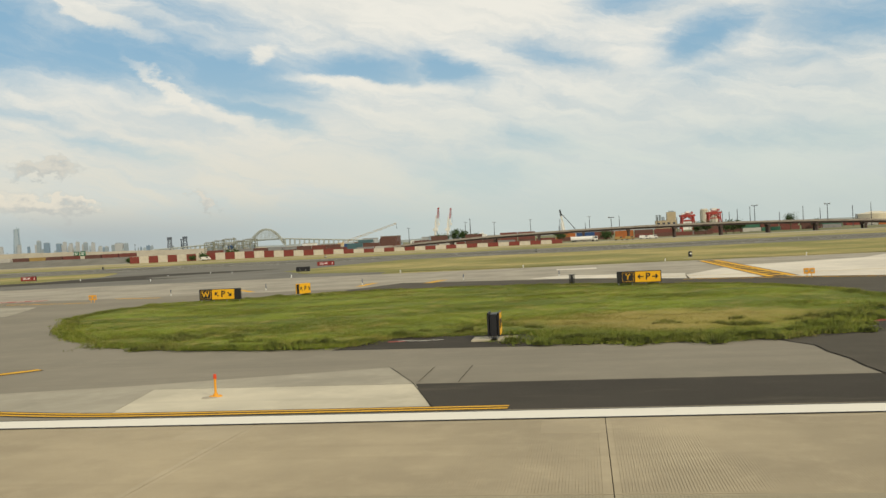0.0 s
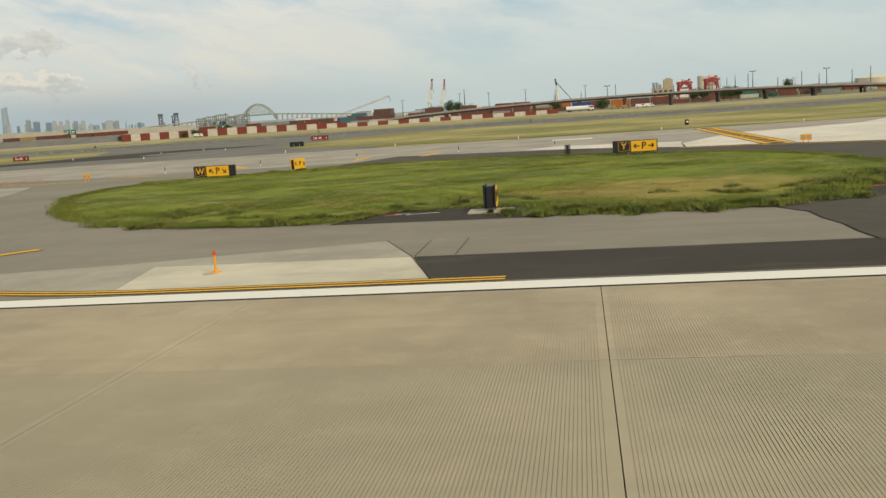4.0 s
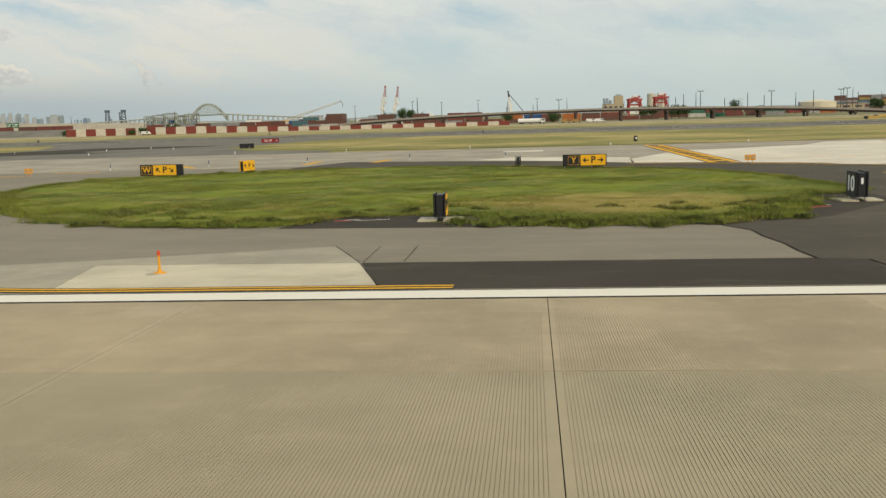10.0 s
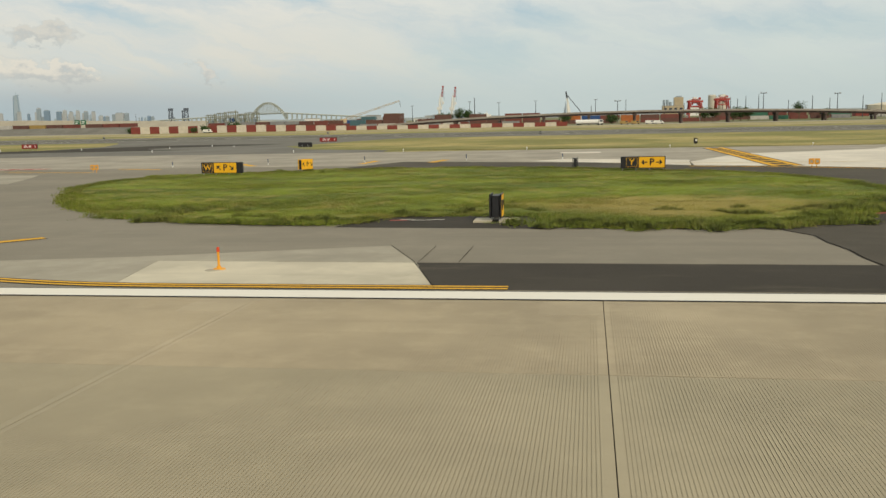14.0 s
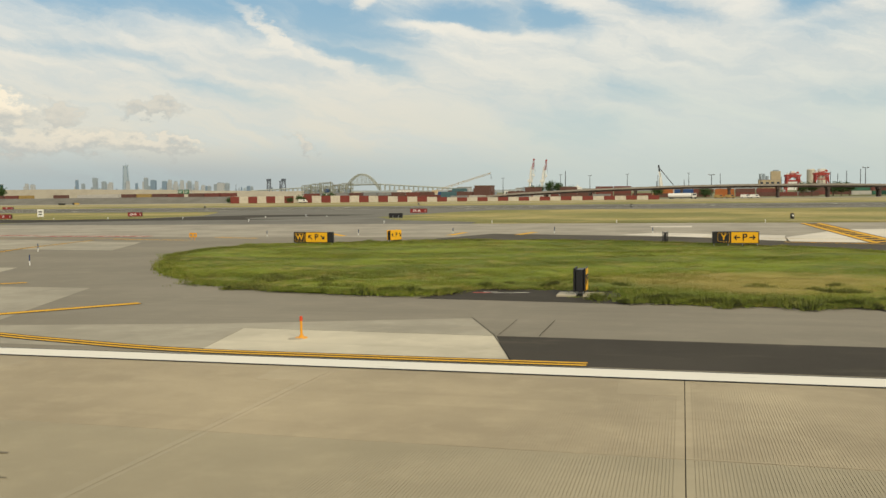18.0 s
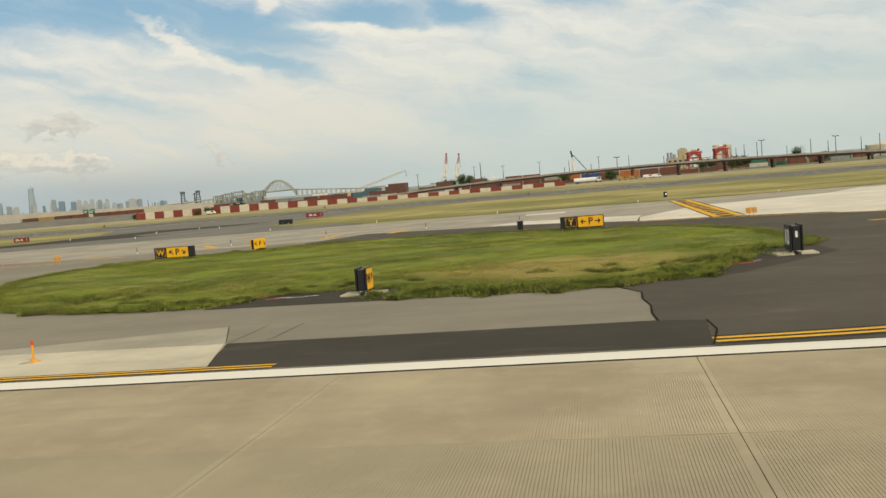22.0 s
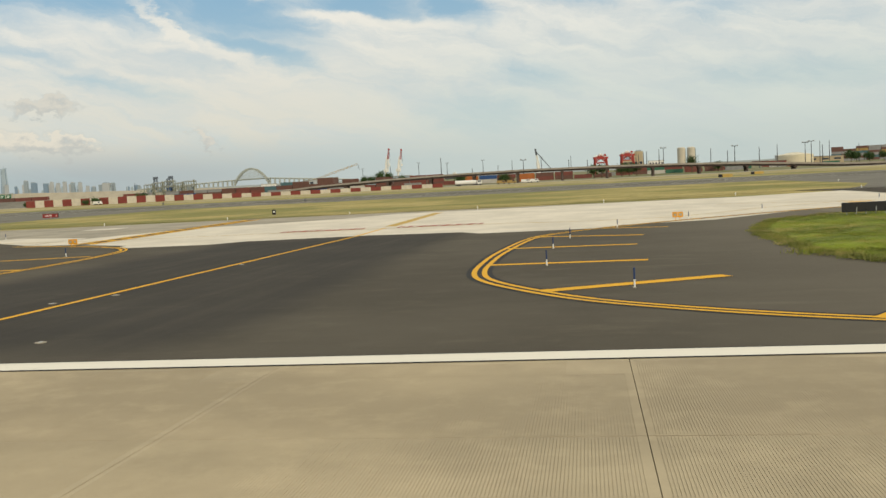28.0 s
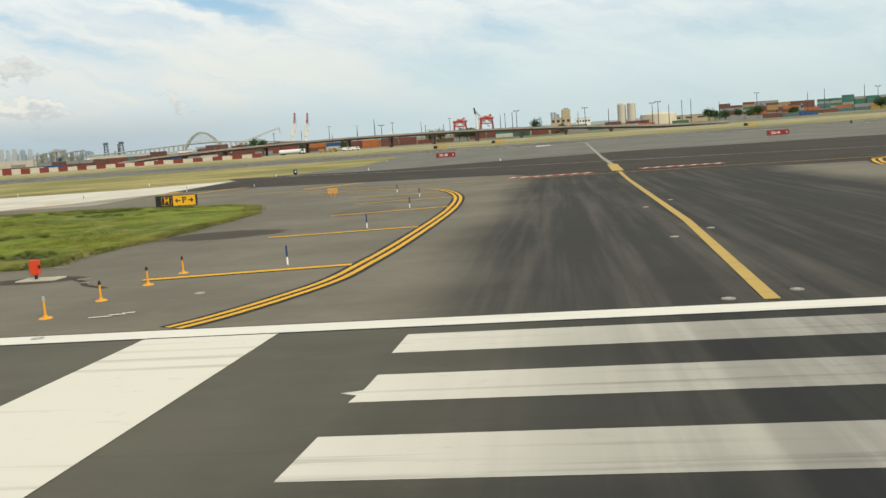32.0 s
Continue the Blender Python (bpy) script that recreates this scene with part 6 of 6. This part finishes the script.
def tree(x, y, tall, wide, seed):
    """Trunk, limbs and a ragged crown of many small leaf clumps."""
    r = np.random.default_rng(seed)
    g = land(y)
    ob = thing("tree", (x, y, g), 0, "broad dark green leafy tree in the port", "tree", "trees in the port")
    bm = rodded((0, 0, -0.2), (0.1, 0, tall * 0.5), 0.35, 0.2, 8)
    ends = []
    for i in range(7):
        a = r.uniform(0, 6.28)
        e = (math.cos(a) * wide * 0.33, math.sin(a) * wide * 0.33, tall * r.uniform(0.55, 0.85))
        rod(bm, (0.05, 0, tall * r.uniform(0.25, 0.45)), e, 0.14, 0.05, 6)
        ends.append(e)
    part("trunk", bm, M_BARK, ob)
    bm = bmesh.new()
    for e in ends + [(0, 0, tall * 0.8), (0.1 * wide, 0, tall * 0.6), (-0.12 * wide, 0, tall * 0.55)]:
        for _ in range(90):
            p = Vector(e) + Vector(r.normal(0, 1, 3)) * Vector((wide * 0.16, wide * 0.16, tall * 0.11)).length * 0.55
            s = r.uniform(0.25, 0.62) * wide / 8
            q = Matrix.Translation(p) @ Euler(r.uniform(0, 6.28, 3)).to_matrix().to_4x4()
            vs = [bm.verts.new(q @ Vector(v)) for v in ((-s, 0, 0), (0, -s * 0.6, s * 0.2), (s, 0, 0), (0, s * 0.6, -s * 0.2))]
            bm.faces.new(vs)
    part("crown", bm, M_LEAF, ob)


PORT_TREES = ((-103, 782, 13.2, 8), (-97, 786, 12.6, 8), (-120, 795, 9.0, 7), (-113, 790, 9.2, 7), (-86, 800, 8.5, 7), (147.5, 655, 11.5, 7), (79, 606, 8.2, 8), (84, 608, 8.4, 7), (97, 610, 8.0, 8), (102, 612, 7.4, 8), (107, 614, 8.0, 7), (-10, 606, 6.6, 7), (288, 780, 9.5, 9), (294, 786, 8, 8))
YARD_TREES = ((-745, 880, 14, 16), (-752, 884, 12, 12), (310, 770, 8, 7), (318, 768, 7, 8), (326, 770, 9, 9), (300, 772, 7, 9), (352, 766, 6, 8), (420, 770, 8, 10), (166, 660, 6, 7), (20, 604, 5.0, 8), (-235, 600, 4.5, 8), (-266, 515, 3.0, 5), (-214, 503, 3.4, 6), (-222, 504, 2.6, 4))
for i, (x, y, tall, wide) in enumerate(PORT_TREES + YARD_TREES):
    tree(x, y, tall, wide, 20 + i)


# ---- vehicles on the perimeter road ----
def lorry(x, y, long, col, label, tank=False, cab=M_CWHITE):
    ob = thing("lorry", (x, y, land(y)), 0, label, "lorry")
    if tank:
        part("tank", rodded((-long / 2, 0, 1.9), (long / 2, 0, 1.9), 1.25, 1.25, 16), col, ob)
    else:
        part("trailer", boxed(-long / 2, long / 2, -1.25, 1.25, 1.1, 3.7, 0.05), col, ob)
    part("chassis", boxed(-long / 2, long / 2 + 1.0, -0.9, 0.9, 0.75, 1.08), M_DSTEEL, ob)
    c = part("cab", boxed(long / 2 + 0.5, long / 2 + 2.9, -1.2, 1.2, 0.7, 3.1, 0.2), cab, ob)
    part("windscreen", boxed(long / 2 + 0.9, long / 2 + 2.6, -1.22, -1.19, 1.9, 2.8), M_WIN, c)
    for u in (-long / 2 + 1.2, -long / 2 + 2.5, long / 2 + 0.2, long / 2 + 2.2):
        for s in (-1, 1):
            part("wheel", rodded((u, s * 0.95, 0.5), (u, s * 1.22, 0.5), 0.5, 0.5, 14), M_RUBBER, ob)


lorry(3.6, 528, 12.5, M_CWHITE, "white tank lorry parked by the perimeter road", tank=True)
lorry(-265, 545, 16, M_CWHITE, "long white box lorry on the perimeter road")


def van(x, y, col, label):
    ob = thing("van", (x, y, land(y)), 0, label, "van")
    bm = boxed(-2.5, 2.0, -0.95, 0.95, 0.45, 2.1, 0.12)
    box(bm, 1.9, 2.7, -0.92, 0.92, 0.45, 1.25, 0.1)
    body = part("body", bm, col, ob)
    part("side_window", boxed(0.6, 1.8, -0.975, -0.955, 1.3, 1.9), M_WIN, body)
    for u in (-1.6, 1.7):
        for s in (-1, 1):
            part("wheel", rodded((u, s * 0.75, 0.36), (u, s * 0.97, 0.36), 0.36, 0.36, 14), M_RUBBER, ob)


for x, y, col, label in ((38.5, 526, M_CWHITE, "white van parked by the perimeter road"), (43.5, 527, M_CWHITE, "white van parked by the perimeter road"), (30.5, 525, M_BOX["yellow"], "yellow service van by the perimeter road"), (24.5, 525, M_BOX["yellow"], "yellow service van by the perimeter road"), (-212.0, 500, M_CWHITE, "white van beside the fence")):
    van(x, y, col, label)
ob = thing("yellow_sign_board", on_ground(136.9, 366), 0, "yellow and black sign board beyond the far runway", "sign")
part("board", boxed(-2.4, 2.4, -0.1, 0.1, 0.4, 1.4), M_YOLD, ob)
part("dark_panel", boxed(-2.4, -1.0, -0.13, -0.11, 0.4, 1.4), M_SBLACK, ob)
for u in (-2.0, 0, 2.0):
    part("leg", rodded((u, 0, 0), (u, 0, 0.55), 0.06), M_STEEL, ob)
for x, y in ((232, 352), (-358, 489), (118.7, 325)):
    copy_thing(ob, pose(*on_ground(x, y)))
back_sign(-356, 473, 4.6, "dark low sign seen from its back beyond the runway", 1.0, 0.4)
ob = thing("white_sign_board", on_ground(-143.9, 183.5), 0, "white board with dark bars standing in the meadow", "sign")
part("board", boxed(-0.85, 0.85, -0.06, 0.06, 0.35, 2.1, 0.02), M_SWHITE, ob)
for z in (0.75, 1.35):
    part("bar", boxed(-0.45, 0.45, -0.085, -0.062, z, z + 0.32), M_SBLACK, ob)
for u in (-0.6, 0.6):
    part("leg", rodded((u, 0, 0), (u, 0, 0.4), 0.05), M_STEEL, ob)

# ---- far bridges and skyline ----
ob = thing("arch_bridge", (0, 0, 0), 0, "distant steel arch bridge, its green paled by haze in the colour", "bridge")
AX0, AX1, AY, AB, AT = -1300.0, -1154.0, 3500.0, 33.0, 87.0


def arch_z(u, lift=0.0):
    s = (u - (AX0 + AX1) / 2) / ((AX1 - AX0) / 2)
    return AB + (AT - AB) * (1 - s * s) + lift * (0.35 + 0.65 * s * s)


for dy in (0, 14):
    bm = bmesh.new()
    n = 26
    for i in range(n):
        u, w = AX0 + (AX1 - AX0) * i / n, AX0 + (AX1 - AX0) * (i + 1) / n
        rod(bm, (u, AY + dy, arch_z(u)), (w, AY + dy, arch_z(w)), 1.2, 1.2, 5)
        rod(bm, (u, AY + dy, arch_z(u, -14)), (w, AY + dy, arch_z(w, -14)), 1.0, 1.0, 5)
        rod(bm, (u, AY + dy, arch_z(u)), (w, AY + dy, arch_z(w, -14)), 1.0, 1.0, 4)
        rod(bm, (w, AY + dy, arch_z(w)), (u, AY + dy, arch_z(u, -14)), 1.0, 1.0, 4)
        rod(bm, (u, AY + dy, arch_z(u, -14)), (u, AY + dy, 44), 0.8, 0.8, 4)
    part("arch", bm, M_ARCH, ob)
bm = bmesh.new()
for a, b in (((-1720, 24), (-1300, 42)), ((-1300, 42), (-1154, 44)), ((-1154, 44), (-820, 22))):
    m = Vector((b[0] - a[0], 0, b[1] - a[1]))
    rod(bm, (a[0], AY + 7, a[1]), (b[0], AY + 7, b[1]), 2.6, 2.6, 4)
part("deck", bm, M_ARCH, ob)
for i in range(46):
    u = -1710 + 20 * i
    if AX0 < u < AX1:
        continue
    zt = float(np.interp(u, (-1720, -1300, -1154, -820), (24, 42, 44, 22)))
    part("pier", boxed(u - 1.6, u + 1.6, AY + 2, AY + 12, land(AY), zt), M_ARCH, ob)

for x in (-1682, -1614):
    ob = thing("lift_bridge_tower", (x, 3600, land(3600)), 0, "dark steel lattice tower of a lift bridge", "bridge tower", "lift bridge towers")
    h = 75 - land(3600)
    for sx in (-1, 1):
        part("leg", rodded((sx * 11, 0, 0), (sx * 6.5, 0, h - 10), 3.0, 2.4, 4), M_LIFT, ob)
    part("head", boxed(-8.5, 8.5, -6, 6, h - 11, h), M_LIFT, ob)
    for k in range(5):
        z0, z1 = 2 + k * (h - 14) / 5, 2 + (k + 1) * (h - 14) / 5
        for s in (-1, 1):
            part("brace", rodded((-s * (11 - 0.9 * k), 0, z0), (s * (10.1 - 0.9 * k), 0, z1), 1.0, 1.0, 4), M_LIFT, ob)
ob = thing("lift_bridge_tower", (-1648, 3640, land(3640)), 0, "small dark lattice pylon between lift bridge towers", "bridge tower")
part("mast", rodded((0, 0, 0), (0, 0, 56), 5.0, 2.2, 6), M_LIFT, ob)
part("head", boxed(-4, 4, -3, 3, 55, 60), M_LIFT, ob)


def tower(x0, x1, top, material, cut=0.0, spire=0.0, y=3800.0, side=None):
    """A far office tower: shaft, set-back crown and, on broad ones, a lower wing; cut tapers it."""
    g = land(y)
    ob = thing("office_tower", ((x0 + x1) / 2, y, g), 0, "distant city office tower with haze in its colours", "tower", "city skyline")
    w, h = (x1 - x0) / 2, top - g
    wing = 0.34 * w if w > 9 and not cut else 0.0
    bm = boxed(-w + 2 * wing, w, 0, 0.7 * w, 0, h)
    if cut:
        for v in bm.verts:
            if v.co.z > h * 0.5:
                v.co.x *= 1 - cut
                v.co.y *= 1 - cut
    part("shaft", bm, material, ob)
    if wing:
        part("wing", boxed(-w, -w + 2 * wing - 0.2, 0.05 * w, 0.6 * w, 0, h * (0.72 + 0.2 * math.sin(x0))), side or material, ob)
    part("crown", boxed(-w * 0.2, w * 0.7, w * 0.1, w * 0.6, h, h + 3), side or material, ob)
    if cut:
        for s in (-1, 1):
            bm = bmesh.new()
            rod(bm, (s * w, -0.4, 0), (s * w * (1 - cut), -0.2, h), 2.2, 1.4, 4)
            part("edge", bm, M_TOWERB, ob)
    if spire:
        part("spire", rodded((0, w * 0.3, h), (0, w * 0.3, h + spire), 1.8, 0.5, 8), material, ob)


# b, g and p choose among the tower colours that carry the haze
SKY = [(-2717, -2697, 98, "b", 0), (-2634, -2601, 108, "g", 6), (-2591, -2560, 86, "g", 0), (-2556, -2529, 80, "p", 0), (-2468, -2445, 88, "p", 0), (-2417, -2405, 75, "b", 0), (-2385, -2358, 104, "g", 6), (-2359, -2322, 91, "b", 0), (-2302, -2270, 84, "b", 0), (-2272, -2248, 90, "p", 4),
       (-2245, -2222, 82, "p", 0), (-2218, -2194, 88, "p", 8), (-2185, -2159, 82, "g", 2), (-2151, -2128, 80, "p", 6), (-2120, -2098, 58, "p", 0), (-2094, -2071, 52, "g", 0), (-2059, -2008, 70, "p", 4), (-2011, -1985, 68, "g", 0), (-3097, -3071, 82, "p", 0), (-3073, -3041, 78, "p", 0), (-2780, -2762, 80, "g", 0)]
for i, (x0, x1, top, kind, spire) in enumerate(SKY):
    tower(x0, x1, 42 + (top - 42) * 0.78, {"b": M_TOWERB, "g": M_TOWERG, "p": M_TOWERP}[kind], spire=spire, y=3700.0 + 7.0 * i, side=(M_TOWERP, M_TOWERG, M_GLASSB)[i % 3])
r = random.Random(9)
for i in range(34):
    x = r.uniform(-2760, -1880)
    w = r.uniform(5, 13)
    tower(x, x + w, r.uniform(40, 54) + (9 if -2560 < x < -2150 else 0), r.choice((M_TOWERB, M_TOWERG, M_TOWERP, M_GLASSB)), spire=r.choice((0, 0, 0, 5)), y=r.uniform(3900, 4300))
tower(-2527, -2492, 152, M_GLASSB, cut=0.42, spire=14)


def ridge(name, tops, y, deep, material, label, category, n=60, rough=0.8):
    """A long rise of land whose crest follows a few heights."""
    bm = bmesh.new()
    r = np.random.default_rng(int(y))
    xs, zs = [p[0] for p in tops], [p[1] for p in tops]
    rows = []
    for i in range(n + 1):
        u = xs[0] + (xs[-1] - xs[0]) * i / n
        h = max(land(y) + 0.2, float(np.interp(u, xs, zs)) + r.uniform(-rough, rough))
        g = land(y) - 0.5
        rows.append([bm.verts.new(p) for p in ((u, y - deep * 0.35, g), (u, y, h), (u, y + deep, h * 0.98), (u, y + deep * 1.4, g))])
    for p, q in zip(rows, rows[1:]):
        for j in range(3):
            bm.faces.new((p[j], q[j], q[j + 1], p[j + 1]))
    bmesh.ops.recalc_face_normals(bm, faces=bm.faces[:])
    return tagged(part(name, bm, material), label, category, kind="structure")


ridge("embankment", [(-1900, 23), (-1136, 20.5), (-928, 17.0), (-810, 14.0), (-623, 10.5), (-437, 6.5), (-380, 4)], 1500, 40, M_BANK, "long tan earth embankment beyond the yards", "embankment", rough=0.5)
ridge("graded_bank", [(-900, 3.3), (-620, 3.5), (-345, 3.4), (-312, 3.2), (-292, 0.2)], 572, 50, M_FAR, "grey graded bank beyond the end of the fence", "bank", rough=0.1)
ridge("far_shore", [(-4700, 26), (-3300, 30), (-2400, 26), (-1600, 20), (-900, 17), (200, 15), (1800, 16), (3000, 15)], 3300, 120, M_SHORE, "low band of land along the horizon, coloured as if through haze", "land", n=160, rough=1.6)

# ---- engine of the parked aircraft ----
def lathe(rings, n=48, close=False):
    """A surface turned about the x axis from (x, radius) rings."""
    bm = bmesh.new()
    rows = [[bm.verts.new((x, r * math.cos(2 * math.pi * i / n), r * math.sin(2 * math.pi * i / n))) for i in range(n)] for x, r in rings]
    for p, q in zip(rows, rows[1:]):
        for i in range(n):
            bm.faces.new((p[i], p[(i + 1) % n], q[(i + 1) % n], q[i]))
    bmesh.ops.recalc_face_normals(bm, faces=bm.faces[:])
    for f in bm.faces:
        f.smooth = True
    return bm


M_LIP = plain("polished_lip", (0.62, 0.62, 0.60), 0.38, 0.7, vary=0.2)
M_COWL = plain("blue_cowl_paint", (0.03, 0.045, 0.20), 0.35, vary=0.1)
M_DUCT = plain("dark_duct", (0.05, 0.05, 0.055), 0.6)
eng = thing("aircraft_engine", (-3.06, 2.94, 1.40), 0, "jet engine with a polished intake lip and blue cowl", "engine")
lip = [(0.0 - 0.16 * (1 - math.cos(a)), 0.84 + 0.11 * math.sin(a)) for a in [math.pi * (k / 12 - 0.5) for k in range(13)]]
part("intake_lip", lathe([(-0.34, 0.72)] + lip + [(-0.36, 0.985)]), M_LIP, eng, "polished metal intake lip")
part("cowl", lathe([(-0.362, 0.985), (-0.9, 1.05), (-1.6, 1.07), (-2.4, 1.0), (-3.0, 0.86), (-3.0, 0.80), (-2.4, 0.9)]), M_COWL, eng, "dark blue painted cowl")
part("intake_duct", lathe([(-0.345, 0.718), (-0.7, 0.74), (-1.05, 0.78)]), M_DUCT, eng)
part("spinner", lathe([(-0.62, 0.01), (-0.78, 0.13), (-1.0, 0.22), (-1.06, 0.23)], 24), M_DSTEEL, eng)
bm = bmesh.new()
for i in range(24):
    a = 2 * math.pi * i / 24
    c0, s0, c1, s1 = math.cos(a), math.sin(a), math.cos(a + 0.24), math.sin(a + 0.24)
    bm.faces.new([bm.verts.new(v) for v in ((-1.0, 0.2 * c0, 0.2 * s0), (-1.0, 0.77 * c0, 0.77 * s0), (-1.12, 0.77 * c1, 0.77 * s1), (-1.12, 0.2 * c1, 0.2 * s1))])
part("fan", bm, M_DSTEEL, eng)

# ---- runway slabs ----
EDGES = (20.35, 13.3, 5.7, -1.9, -9.5, -17.1, -25.4)
PITCH, SAW, DEEP_CUT = 0.050, 0.009, 0.007


def slab_mesh(lo, hi, sawn):
    """One runway slab; a sawn one carries grooves across the runway, cut in blocks that end unevenly."""
    r = random.Random(int(hi * 10))
    g = 0.0075
    verts, faces = [], []

    def block(x0, x1, y0, y1, z0, z1, tie=False):
        n = len(verts)
        if tie:
            faces.append([4, n, n + 3])
        verts.extend((x, y, z) for z in (z0, z1) for x, y in ((x0, y0), (x1, y0), (x1, y1), (x0, y1)))
        faces.extend([n + a for a in f] for f in ((4, 5, 6, 7), (0, 1, 5, 4), (1, 2, 6, 5), (2, 3, 7, 6), (3, 0, 4, 7)))

    if not sawn:
        cuts = [hi - g, -2.6, lo + g] if lo < -2.6 < hi else [hi - g, lo + g]
        for b, a in zip(cuts, cuts[1:]):
            block(-3.82 + g, 3.82 - g, a, b, -0.2, 0.0)
    else:
        block(-3.82 + g, 3.82 - g, lo + g, hi - g, -0.2, -DEEP_CUT - 0.001)
        block(-3.82 + g, -3.70, lo + g, hi - g, -DEEP_CUT, 0.0, tie=True)
        block(3.70, 3.82 - g, lo + g, hi - g, -DEEP_CUT, 0.0, tie=True)
        x, last = -3.70, None
        while x < 3.70 - 0.02:
            wide = min(25 * PITCH, 3.70 - x)
            end, start = hi - 0.03, lo + 0.03
            if hi > 20:
                end = 19.2 - r.choice((0.1, 0.3, 0.9, 1.5))
            block(x, x + wide, end, hi - g, -DEEP_CUT, 0.0, tie=True)
            block(x, x + wide, lo + g, start, -DEEP_CUT, 0.0, tie=True)
            for i in range(round(wide / PITCH)):
                n = len(verts)
                block(x + i * PITCH + SAW, x + (i + 1) * PITCH, start, end, -DEEP_CUT, r.uniform(-0.0006, 0.0), tie=last is None)
                if last is not None:
                    faces.append([last + 1, n, n + 3, last + 2])
                last = n
            x += wide
    me = bpy.data.meshes.new("slab")
    me.from_pydata([(x + 0.0095 * (y - 15.0), y, z + land(y)) for x, y, z in verts], [], faces)
    me.materials.append(M_RUNWAY)
    return me


slabs = [slab_mesh(lo, hi, lo > 5) for hi, lo in zip(EDGES, EDGES[1:])]
for k in range(-14, 11):
    for me in slabs:
        ob = new("slab", me)
        ob.location.x = 0.40 + 7.64 * k + 3.82
        ob.parent = runway
